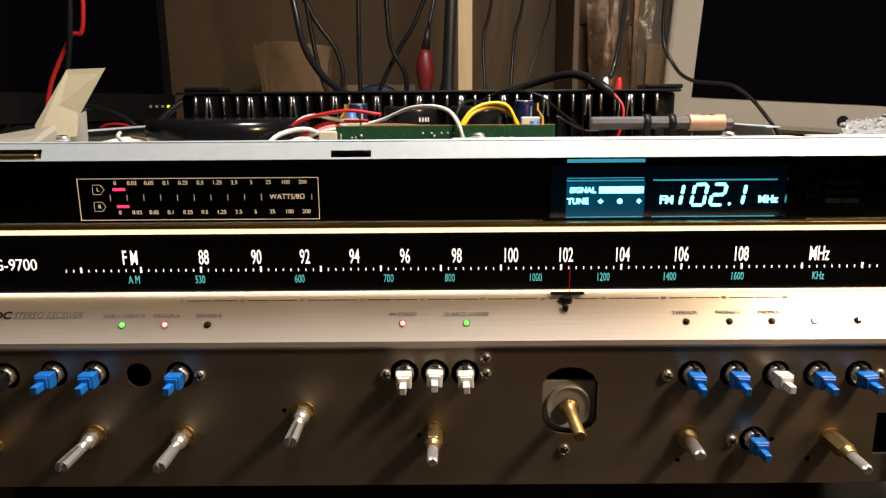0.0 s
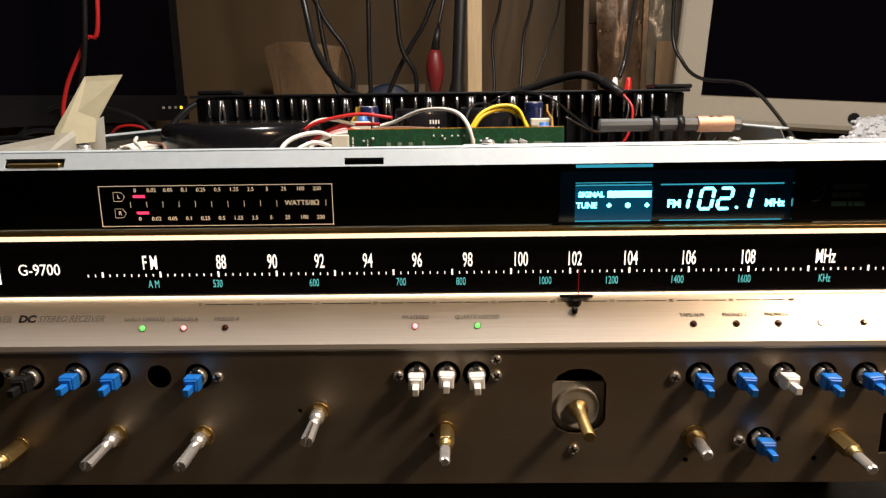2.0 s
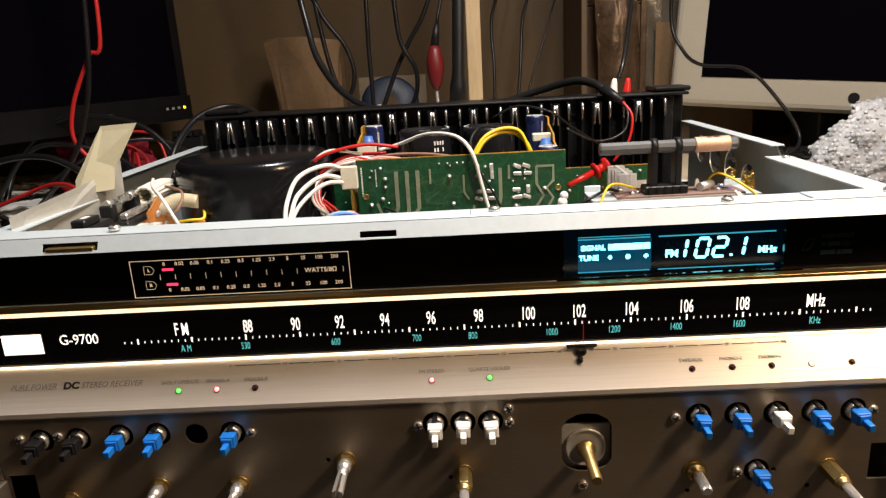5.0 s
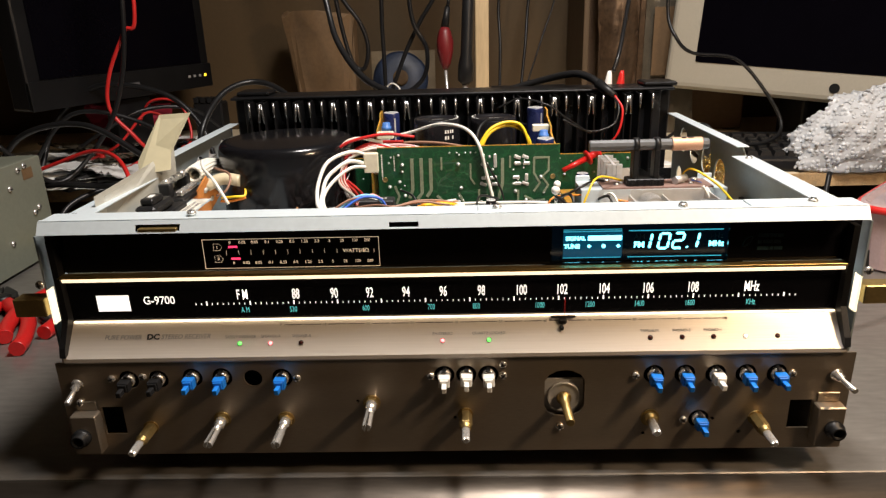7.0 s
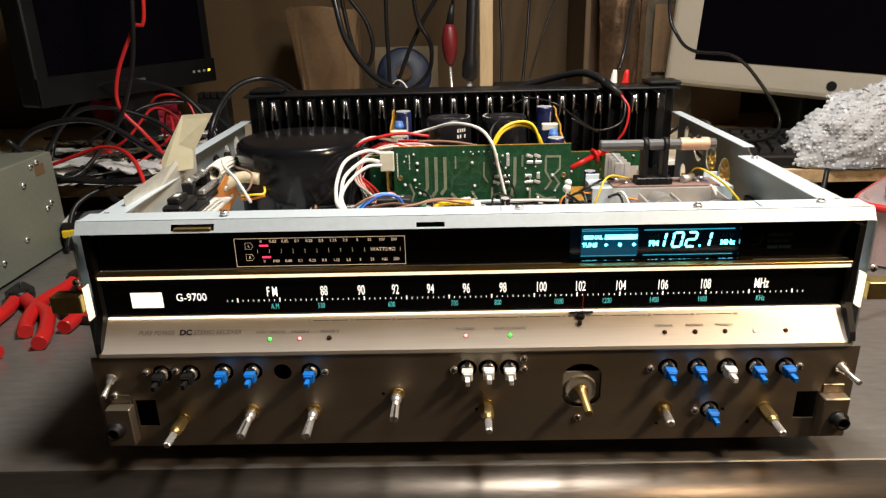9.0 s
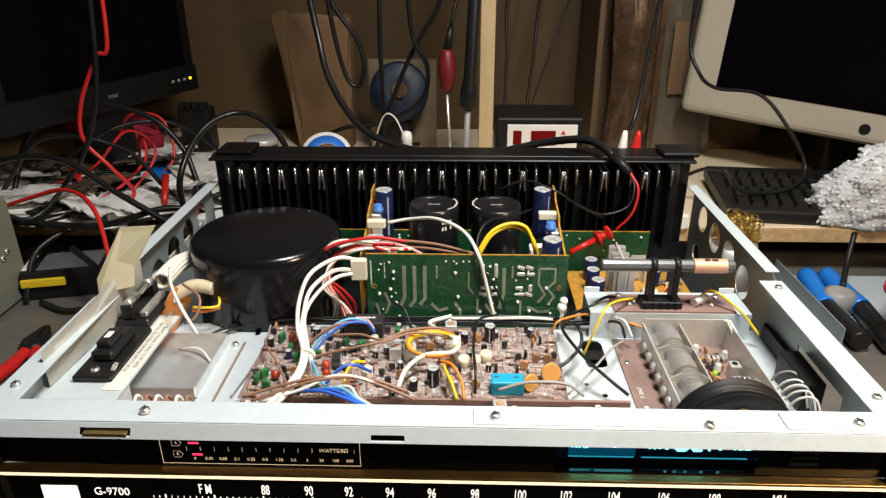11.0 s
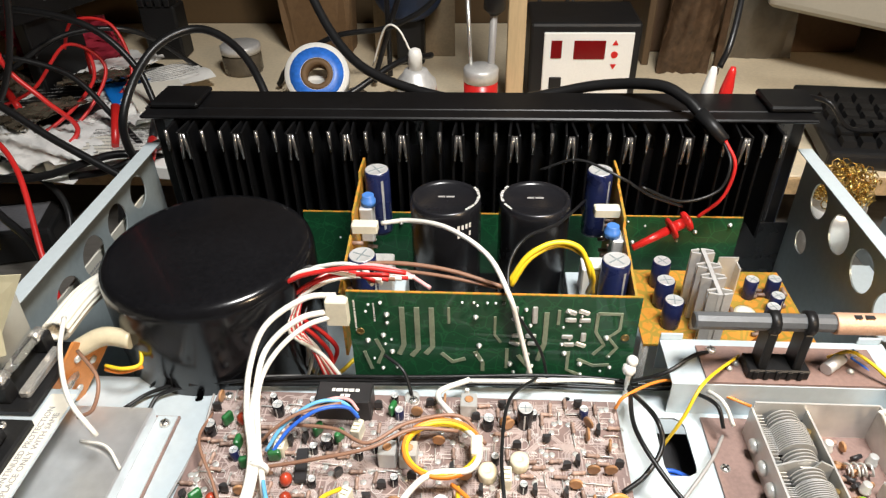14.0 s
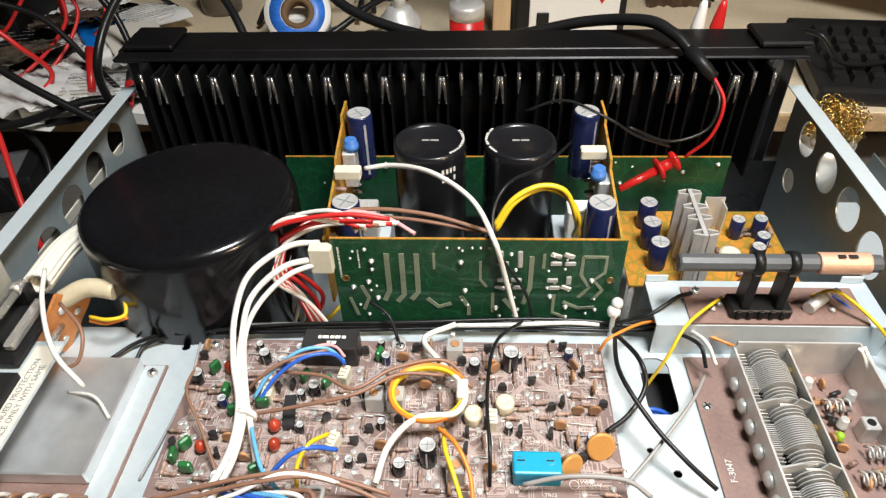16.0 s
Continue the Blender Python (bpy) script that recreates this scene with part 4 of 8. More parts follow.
for pts, w in (([(-0.0385, 0.1755), (-0.0385, 0.1460), (-0.0420, 0.1380)], 0.0014), ([(-0.0295, 0.1755), (-0.0295, 0.1430), (-0.0340, 0.1370)], 0.0014), ([(-0.0205, 0.1755), (-0.0205, 0.1450), (-0.0250, 0.1390)], 0.0014),
               ([(0.0487, 0.1740), (0.0487, 0.1500), (0.0450, 0.1360)], 0.0013), ([(0.0790, 0.1740), (0.0930, 0.1740), (0.0930, 0.1620), (0.0870, 0.1560), (0.0930, 0.1480), (0.0880, 0.1400)], 0.0009),
               ([(0.0790, 0.1740), (0.0790, 0.1600), (0.0850, 0.1500), (0.0790, 0.1420)], 0.0009), ([(-0.0150, 0.1400), (-0.0080, 0.1330), (0.0000, 0.1360)], 0.0011), ([(0.0060, 0.1420), (0.0110, 0.1330), (0.0110, 0.1260)], 0.0011),
               ([(0.0260, 0.1450), (0.0260, 0.1290)], 0.0009), ([(0.0640, 0.1440), (0.0640, 0.1290), (0.0720, 0.1250)], 0.0009)):
    track(pts, w)
for pts, w in (([(-0.0100, 0.1760), (-0.0100, 0.1640)], 0.0007), ([(-0.0560, 0.1500), (-0.0520, 0.1400), (-0.0560, 0.1300)], 0.0010), ([(0.0180, 0.1700), (0.0180, 0.1560), (0.0220, 0.1500)], 0.0007), ([(0.0330, 0.1400), (0.0400, 0.1300)], 0.0011), ([(0.0560, 0.1760), (0.0560, 0.1650)], 0.0008), ([(-0.0640, 0.1400), (-0.0600, 0.1250)], 0.0009), ([(0.0700, 0.1380), (0.0800, 0.1330), (0.0900, 0.1340)], 0.0009)):
    track(pts, w)
blob = [Shape().lathe((0, 0, 0), (0, -1, 0), [(r, 0), (r * 0.8, r * 0.5), (r * 0.35, r * 0.9), (r * 0.2, r * 1.3)], 9).mesh("solder_joint", [solder]) for r in (0.0010, 0.0014, 0.0019)]
pad = Shape().box((-0.0034, -0.0009, -0.0016), (0.0034, 0, 0.0016), 0.0006).mesh("solder_pad", [solder])
for x in (-0.0600, -0.0500, -0.0460, 0.0080, 0.0300, 0.0390, 0.0620, 0.0700, 0.0880):
    for z in (0.1770, 0.1700, 0.1640, 0.1540, 0.1480, 0.1410, 0.1330, 0.1270):
        if R.random() < 0.62:
            part("solder_joint", blob[R.randrange(3)], None, amp, "", pose(x + R.uniform(-0.003, 0.003), 0.2219, z + R.uniform(-0.002, 0.002)))
for x in (-0.0020, 0.0050, 0.0130, 0.0180, 0.0230):
    part("solder_joint", blob[0], None, amp, "", pose(x, 0.2219, 0.1800))
for x in (0.0310, 0.0410, 0.0630, 0.0710):
    for z in (0.1750, 0.1690, 0.1560, 0.1500):
        part("solder_pad", pad, None, amp, "", pose(x + R.uniform(-0.001, 0.001), 0.2219, z, 0, R.choice((0, 0, 20, 90)), 0))
s = Shape()
bars(s, 0.1560, 0.1800, -0.0680, 0.0012, lambda u, v: (v, 0.2219, u), 0, 8)
bars(s, 0.1640, 0.1780, -0.0560, 0.0010, lambda u, v: (v, 0.2219, u), 0, 9)
part("board_print", s, ink_white, amp)
part("plug", Shape().box((-0.0840, 0.2165, 0.1640), (-0.0705, 0.2240, 0.1820), 0.0006), cream_plastic, amp, "cream wire plug")


def electrolytic(r, h, sleeve, name="capacitor"):
    s = Shape().lathe((0, 0, 0), (0, 0, 1), [(r * 0.94, 0), (r, h * 0.05), (r, h * 0.97), (r * 0.93, h)], 20, 0)
    s.lathe((0, 0, h), (0, 0, 1), [(r * 0.93, 0.00005), (r * 0.88, 0.0004), (r * 0.80, 0.00015), (0.0001, 0.0002)], 20, 1)
    s.box((-r * 0.7, -r * 0.05, h - 0.0001), (r * 0.7, r * 0.05, h + 0.0004), 0, 2)
    s.box((-r * 0.05, -r * 0.7, h - 0.0001), (r * 0.05, r * 0.7, h + 0.0004), 0, 2)
    s.add([(r * 1.005 * math.cos(a), r * 1.005 * math.sin(a), z) for z in (h * 0.1, h * 0.9) for a in (-1.75, -1.65, -1.55)], [(0, 1, 4, 3), (1, 2, 5, 4)], 1)
    return s.mesh(name, [sleeve, alu, zinc_dark])


navy = {k: electrolytic(r, h, navy_sleeve) for k, (r, h) in {"big": (0.0088, 0.050), "mid": (0.0066, 0.022), "small": (0.0048, 0.016)}.items()}
trimpot = Shape().lathe((0, 0, 0), (0, 0, 1), [(0.0052, 0), (0.0052, 0.004), (0.0042, 0.0045), (0.0042, 0.0075), (0.0036, 0.008)], 16).mesh("trimmer", [mat("blue_trimmer", (0.06, 0.18, 0.50), 0.4, 0, 0.1, 60, 500, 0.05)])
# two upright driver boards
for sx, x, ym, caps in ((1, -0.0765, 0.0, ((-0.0660, 0.339, "big", 0.152), (-0.0660, 0.262, "big", 0.1345))), (-1, 0.1040, 0.0, ((0.0925, 0.338, "big", 0.154), (0.0945, 0.262, "big", 0.1345)))):
    o = [(0.2400, 0.1200), (0.3560, 0.1200), (0.3560, 0.2020), (0.3350, 0.2020), (0.3330, 0.1960), (0.3000, 0.1900), (0.2980, 0.1840), (0.2400, 0.1720)]
    s = Shape().plate(o, [], lambda u, v, w: (x - sx * w, u, v), 0.0016)
    b = part("driver_board", s, pcb_orange, RX, "upright orange circuit board with blue capacitors")
    for cx, cy, k, z in caps:
        part("capacitor", navy[k], None, b, "navy blue electrolytic capacitor", pose(cx, cy, z, 0, 0, R.uniform(0, 90)))
    part("trimmer", trimpot, None, b, "blue trimmer", pose(x + sx * 0.007, 0.3170 if sx > 0 else 0.2960, 0.1870 if sx > 0 else 0.1790))
    part("bracket", Shape().box((x + sx * 0.004 - 0.003, 0.311 if sx > 0 else 0.290, 0.160), (x + sx * 0.004 + 0.006, 0.323 if sx > 0 else 0.302, 0.1868 if sx > 0 else 0.1788), 0.0008), alu, b)
    yy = 0.2900 if sx > 0 else 0.3140
    part("plug", Shape().box((min(x, x + sx * 0.017), yy - 0.004, 0.1830), (max(x, x + sx * 0.017), yy + 0.004, 0.1900), 0.0008), cream_plastic, b, "cream wire plug")
    s = Shape().box((min(x + sx * 0.012, x + sx * 0.028), 0.268, 0.1500), (max(x + sx * 0.012, x + sx * 0.028), 0.282, 0.1720), 0.0010)
    s.box((min(x + sx * 0.014, x + sx * 0.022), 0.2675, 0.1720), (max(x + sx * 0.014, x + sx * 0.022), 0.2760, 0.1740), 0.0004)
    part("relay", s, white_plastic if sx < 0 else tin, b, "pale boxed component")
    part("heat_plate", Shape().box((min(x + sx * 0.016, x + sx * 0.034), 0.262, 0.1000), (max(x + sx * 0.016, x + sx * 0.034), 0.300, 0.1460), 0.0006), zinc, b)
    for k in range(16):
        zz, yk = R.uniform(0.135, 0.176), R.uniform(0.245, 0.345)
        s = Shape().cyl((x, yk, zz), (x + sx * 0.007, yk, zz), 0.0015, None, 8, 0)
        part("resistor", s, [res_body], b)
    settle(b, sx * 0.0025)
# rear green board and regulator board
part("rear_board", Shape().box((-0.1300, 0.3700, 0.0900), (0.2075, 0.3716, 0.1465)), pcb_green, RX, "green circuit board along the heat sink")
part("rear_board_edge", Shape().box((-0.1300, 0.3701, 0.1466), (0.2075, 0.3715, 0.1472)), pcb_orange, RX)
for k in range(26):
    part("solder_joint", blob[R.randrange(3)], None, RX, "", pose(R.uniform(-0.125, 0.200), 0.3699, R.uniform(0.120, 0.143)))
reg = part("regulator_board", Shape().box((0.1240, 0.2650, 0.1090), (0.2390, 0.3480, 0.1106)), pcb_orange, RX, "flat orange regulator board")
for x, y in ((0.126, 0.268), (0.237, 0.268), (0.126, 0.345), (0.237, 0.345)):
    part("standoff", Shape().cyl((x, y, 0.0212), (x, y, 0.1089), 0.003, None, 8), chrome, reg)
for x, y, k in ((0.146, 0.330, "mid"), (0.144, 0.307, "mid"), (0.145, 0.285, "mid"), (0.208, 0.318, "small"), (0.224, 0.319, "small"), (0.220, 0.300, "small"), (0.213, 0.288, "small")):
    part("capacitor", navy[k], None, reg, "navy blue electrolytic capacitor", pose(x, y, 0.1107, 0, 0, R.uniform(0, 180)))
s = Shape().rings([[(x, y, z) for x, y in ((0.1636, 0.2625), (0.1662, 0.2625), (0.1674, 0.3135), (0.1648, 0.3135))] for z in (0.1107, 0.1560)], 0, True, False)
rh = part("regulator_heat_sink", s, alu, reg, "finned raw aluminium heat sink")
for y0 in (0.2628, 0.2906):
    for v, half in ((0.0, 0.0076), (0.0058, 0.0078), (0.0160, 0.0078), (0.0216, 0.0076)):
        for sx in (-1, 1):
            bend = 0.0016 if v in (0.0, 0.0160) else -0.0016
            o = [(0.0017, 0), (half, bend), (half, bend + 0.0013), (0.0017, 0.0016)]
            s = Shape().rings([[(0.1655 + sx * u, y0 + v + w, z) for u, w in o] for z in (0.1112, 0.1558)], 0, True, False)
            part("cooling_fin", s, alu, rh)
s = Shape().box((0.1850, 0.3280, 0.1107), (0.1990, 0.3290, 0.1380))
s.box((0.1850, 0.3200, 0.1107), (0.1860, 0.3280, 0.1340)).box((0.1980, 0.3200, 0.1107), (0.1990, 0.3280, 0.1340))
part("transistor_bracket", s, tin, reg)
part("coil", Shape().lathe((0.196, 0.290, 0.1107), (0, 0, 1), [(0.007, 0), (0.007, 0.009), (0.004, 0.010)], 18), cream_plastic, reg)
for k in range(18):
    x, y, a = R.uniform(0.17, 0.235), R.uniform(0.27, 0.343), R.choice((0, 90))
    part("resistor", Shape().cyl((-0.004, 0, 0.002), (0.004, 0, 0.002), 0.0014, None, 8).mesh("resistor", [res_body]), None, reg, "", pose(x, y, 0.1107, 0, 0, a))
for k in range(3):
    pts = [(0.190 + 0.004 * k, 0.262, 0.112), (0.196 + 0.004 * k, 0.255, 0.135), (0.205 + 0.003 * k, 0.262, 0.140), (0.212, 0.275, 0.118)]
    part("wire", Shape().tube(pts, 0.0013), (orange_wire, red_wire, orange_wire)[k], reg)

# ferrite aerial on its bracket
s = Shape().rings([[(x, y_, z_) for y_, z_ in ((0.2312, 0.1262), (0.2312, 0.1494), (0.1948, 0.1494), (0.1948, 0.1262), (0.1960, 0.1262), (0.1960, 0.1482), (0.2300, 0.1482), (0.2300, 0.1262))] for x in (0.1170, 0.2450)], 0, True, False)
br = part("aerial_bracket", s, zinc, RX, "zinc-plated bracket of the ferrite aerial")
for x in (0.1170, 0.2300):
    part("bracket_tab", Shape().box((x, 0.2300, 0.1495), (x + 0.0130, 0.2312, 0.1545), 0.0003), zinc, br)
part("terminal_strip", Shape().box((0.1360, 0.1955, 0.1495), (0.2330, 0.2245, 0.1510)), pcb_brown_plain, br)
for x in (0.1435, 0.2235):
    part("rail_screw", top_scr, None, br, "", pose(x, 0.2200, 0.1511, -90, 0, 0))
for k, x in enumerate((0.1500, 0.1545, 0.2020, 0.2100, 0.2160)):
    part("solder_lug", Shape().lathe((x, 0.2060 + 0.004 * (k % 2), 0.1511), (0, 0, 1), [(0.0022, 0), (0.0016, 0.0012), (0.0006, 0.0020)], 10), solder, br)
part("film_capacitor", Shape().cyl((0.2010, 0.2040, 0.1545), (0.2130, 0.2130, 0.1550), 0.0034, None, 14), alu, br, "small silver capacitor")
s = Shape().lathe((0.1235, 0.2050, 0.1872), (1, 0, 0), [(0.0042, 0), (0.0049, 0.001), (0.0049, 0.1035), (0.0042, 0.1045)], 10, 0, False)
rod = part("ferrite_rod", s, ferrite, RX, "dark grey ferrite aerial rod")
s = Shape().lathe((0.1955, 0.2050, 0.1872), (1, 0, 0), [(0.0057 + 0.0003 * (k % 2), k * 0.0009) for k in range(30)], 18)
part("aerial_coil", s, copper, rod, "copper wire coil")
s = Shape()
bars(s, 0.204, 0.215, 0.2020, 0.0028, lambda u, v: (u, v, 0.1934), 0, 3, 0.45)
part("coil_print", s, ink_black, rod)
part("end_cap", Shape().lathe((0.2232, 0.2050, 0.1872), (1, 0, 0), [(0.0046, 0), (0.0046, 0.0035), (0.0036, 0.004)], 14), tin, rod)
s = Shape().box((0.1575, 0.1985, 0.1511), (0.1905, 0.2130, 0.1575), 0.0008)
for k in range(5):
    s.box((0.160 + 0.006 * k, 0.1975, 0.1515), (0.1625 + 0.006 * k, 0.1988, 0.1575), 0.0003)
for x in (0.1622, 0.1805):
    s.box((x, 0.1995, 0.1575), (x + 0.0050, 0.2115, 0.1830), 0.0008)
    s.lathe((x, 0.2050, 0.1872), (1, 0, 0), [(0.0050, 0), (0.0066, 0.0003), (0.0066, 0.0047), (0.0050, 0.005)], 18)
part("aerial_holder", s, black_plastic, RX, "black plastic clamp holding the ferrite rod")

# tuning capacitor and front-end board
part("front_end_board", Shape().box((0.1350, 0.0500, 0.1262), (0.2280, 0.1905, 0.1278)), pcb_brown_plain, RX, "brown front-end circuit board")
s = Shape()
bars(s, 0.086, 0.106, 0.1400, 0.0028, lambda u, v: (v, u, 0.1281), 0, 12, 0.3)
part("board_print", s, ink_white, RX)
text("F-3047", 0.0046, (0.1416, 0.1180, 0.1281), ink_white, RX, tilt=0, spin=90)
vc = part("tuning_capacitor", Shape().box((0.1592, 0.0632, 0.1340), (0.2250, 0.1708, 0.1350)), pcb_brown_plain, RX, "open multi-gang tuning capacitor with bright plates")
for a, b in (((0.1580, 0.0620, 0.1340), (0.1591, 0.1720, 0.1560)), ((0.2251, 0.0620, 0.1340), (0.2262, 0.1720, 0.1600)), ((0.1592, 0.1709, 0.1340), (0.2250, 0.1720, 0.1605)), ((0.1592, 0.0620, 0.1340), (0.2250, 0.0631, 0.1605)), ((0.1872, 0.0633, 0.1351), (0.1882, 0.1707, 0.1560))):
    part("frame_wall", Shape().box(a, b), tin, vc)
part("floor_plate", Shape().box((0.1593, 0.0634, 0.1351), (0.1871, 0.1706, 0.1356)), black_plastic, vc)
for y in (0.0985, 0.1345):
    o = [(0.1593, 0.1357), (0.1870, 0.1357), (0.1870, 0.1560), (0.1800, 0.1600), (0.1775, 0.1550), (0.1710, 0.1550), (0.1680, 0.1600), (0.1593, 0.1560)]
    part("screen_plate", Shape().rings([[(u, y, v) for u, v in o], [(u, y + 0.001, v) for u, v in o]], 0, True, False), tin, vc)
rotors = []
for r_ in (0.0104, 0.0090):
    prof = [(r_ * math.cos(t), r_ * 1.05 * math.sin(t)) for t in [math.pi * k / 14 for k in range(15)]]
    rotors.append(Shape().rings([[(u, 0, v) for u, v in prof], [(u, 0.00060, v) for u, v in prof]], 0, True, False).mesh("rotor_plate", [plate_metal]))
stators = [Shape().box((0.1598, 0, 0.1370), (w, 0.0004, 0.1530)).mesh("stator_plate", [plate_metal]) for w in (0.1650, 0.1640)]
for y0 in (0.0648, 0.1005, 0.1365):
    for n_, gap, kind_, off in ((4, 0.0021, 1, 0.0), (13, 0.00120, 0, 0.0089), (4, 0.0021, 1, 0.0250)):
        lean = 8 + R.uniform(-5, 5)
        for k in range(n_):
            part("rotor_plate", rotors[kind_], None, vc, "", pose(0.1745, y0 + off + k * gap, 0.1492, 0, lean + R.uniform(-0.6, 0.6), 0))
            part("stator_plate", stators[kind_], None, vc, "", pose(0, y0 + off + (k + 0.5) * gap, 0))
    part("gang_post", Shape().cyl((0.1856, y0 + 0.0240, 0.1357), (0.1856, y0 + 0.0240, 0.1520), 0.0016, None, 8), brass, vc)
part("rotor_spindle", Shape().cyl((0.1745, 0.0500, 0.1500), (0.1745, 0.1715, 0.1500), 0.0030), chrome, vc)
tscr = Shape().lathe((0, 0, 0), (-1, 0, 0), [(0.0040, 0), (0.0040, 0.0012), (0.0032, 0.0026), (0.0012, 0.0030)], 14).mesh("trimmer_screw", [solder])
for y in (0.0700, 0.0880, 0.1000, 0.1150, 0.1290, 0.1420, 0.1560):
    part("trimmer_screw", tscr, None, vc, "", pose(0.1580, y, 0.1440))
part("rail_screw", top_scr, None, vc, "", pose(0.1420, 0.1480, 0.1340, -90, 0, 30))
for x, y, n in ((0.203, 0.146, 4), (0.213, 0.118, 5), (0.204, 0.104, 5), (0.212, 0.090, 6), (0.206, 0.075, 5)):
    pts = [(x + 0.0011 * k * 0.8, y + 0.0036 * math.cos(k * 1.57), 0.1405 + 0.0036 * math.sin(k * 1.57)) for k in range(4 * n)]
    part("coil", Shape().tube(pts, 0.0007, 5, steps=2), solder, vc)
for x, y in ((0.2185, 0.131),):
    part("trimmer", Shape().box((x - 0.004, y - 0.004, 0.1351), (x + 0.004, y + 0.004, 0.1470), 0.0006), tin, vc)
    part("trimmer_core", Shape().lathe((x, y, 0.14705), (0, 0, 1), [(0.0022, 0), (0.0022, 0.0003), (0.0012, 0.0001)], 12), black_plastic, vc)
part("trimmer", Shape().lathe((0.203, 0.127, 0.1351), (0, 0, 1), [(0.0022, 0), (0.0022, 0.007), (0.001, 0.0080)], 10), mat("lime_trimmer", (0.25, 0.45, 0.03), 0.4, 0, 0.1, 60, 500, 0.05), vc)
for x, y in ((0.199, 0.160), (0.219, 0.152), (0.208, 0.135), (0.219, 0.108)):
    part("transistor_can", Shape().lathe((x, y, 0.1351), (0, 0, 1), [(0.0030, 0.003), (0.0030, 0.0042), (0.0024, 0.0046), (0.0024, 0.0085), (0.0020, 0.0090)], 14), tin, vc)
for k in range(24):
    x, y = R.uniform(0.194, 0.222), R.uniform(0.068, 0.166)
    part("resistor", Shape().cyl((-0.003, 0, 0.004), (0.003, 0, 0.004), 0.0013, None, 8).mesh("resistor", [(res_body, ceramic, tr_body)[k % 3]]), None, vc, "", pose(x, y, 0.1345, 0, R.uniform(-25, 25), R.uniform(0, 180)))
for k in range(9):
    x, y = R.uniform(0.195, 0.222), R.uniform(0.068, 0.164)
    part("ceramic_capacitor", Shape().lathe((0, -0.0008, 0.0046), (0, 1, 0), [(0.0024, 0), (0.0029, 0.0004), (0.0029, 0.0012), (0.0024, 0.0016)], 14).mesh("ceramic_capacitor", [ceramic]), None, vc, "", pose(x, y, 0.1345, 0, 0, R.uniform(0, 180)))
settle(vc, 0.0026, 0.0085, -0.0075, 0.965)
s = Shape().lathe((0.1850, 0.0600, 0.1440), (0, -1, 0), [(0.0380, 0), (0.0380, 0.0012), (0.0345, 0.0020), (0.0345, 0.0040), (0.0372, 0.0048), (0.0372, 0.0060), (0.0340, 0.0068), (0.0340, 0.0090), (0.0375, 0.0098), (0.0375, 0.0112), (0.0340, 0.0116), (0.0330, 0.0095), (0.0120, 0.0095), (0.0100, 0.0125), (0.0001, 0.0125)], 56)
drum = part("dial_drum", s, black_plastic, RX, "black grooved dial cord drum")
part("dial_cord", Shape().lathe((0.1850, 0.0570, 0.1440), (0, -1, 0), [(0.0350, 0), (0.0356, 0.0004), (0.0350, 0.0008)], 48, cap=False), white_wire, drum)
part("drum_spot", Shape().lathe((0.1880, 0.0503, 0.1620), (0, -1, 0), [(0.0045, 0), (0.0045, 0.0006)], 12), brass, drum)
s = Shape().lathe((0.1330, 0.0480, 0.1330), (0, -1, 0), [(0.020, 0), (0.020, 0.0014), (0.0175, 0.002), (0.0175, 0.008), (0.020, 0.0086), (0.020, 0.010), (0.001, 0.010)], 36)
part("flywheel", s, black_plastic, RX, "black pulley wheel")
s = Shape().box((0.2440, 0.1000, 0.1262), (0.2590, 0.1420, 0.1500), 0.001)
part("jack_block", s, black_plastic, RX)
part("wall_plate", Shape().box((0.2568, 0.1430, 0.1262), (0.2606, 0.1980, 0.1400), 0.0005), black_plastic, RX, "black plastic plate on the chassis side")
for k in range(6):
    a = R.uniform(0.09, 0.14)
    part("wire", Shape().tube([(0.238, a, 0.128), (0.243, a - 0.006, 0.146), (0.252, a - 0.012, 0.150), (0.255, a - 0.02, 0.135)], 0.0008), (white_wire, white_wire, grey_wire)[k % 3], RX)

# shield can on the deck
s = Shape().box((-0.2220, 0.1000, 0.1280), (-0.1715, 0.1740, 0.1372), 0.0008)
can = part("shield_can", s, tin_bright, RX, "tinned shield can over a small board")
part("can_board", Shape().box((-0.2240, 0.0620, 0.1262), (-0.1590, 0.1760, 0.1279)), pcb_brown_plain, can)
part("can_flange", Shape().box((-0.1714, 0.0640, 0.1280), (-0.1600, 0.1750, 0.1288)), zinc, can)
for x, y in ((-0.1650, 0.1690), (-0.1650, 0.0760), (-0.2000, 0.0780), (-0.1850, 0.0840)):
    part("rail_screw", top_scr, None, can, "", pose(x, y, 0.1289, -90, 0, 0))
for k in range(7):
    x = -0.215 + k * 0.007
    part("wire", Shape().tube([(x, 0.078, 0.128), (x + 0.002, 0.086, 0.140), (x + 0.004, 0.092, 0.130)], 0.0012), white_wire if k % 2 else brown_wire, can)

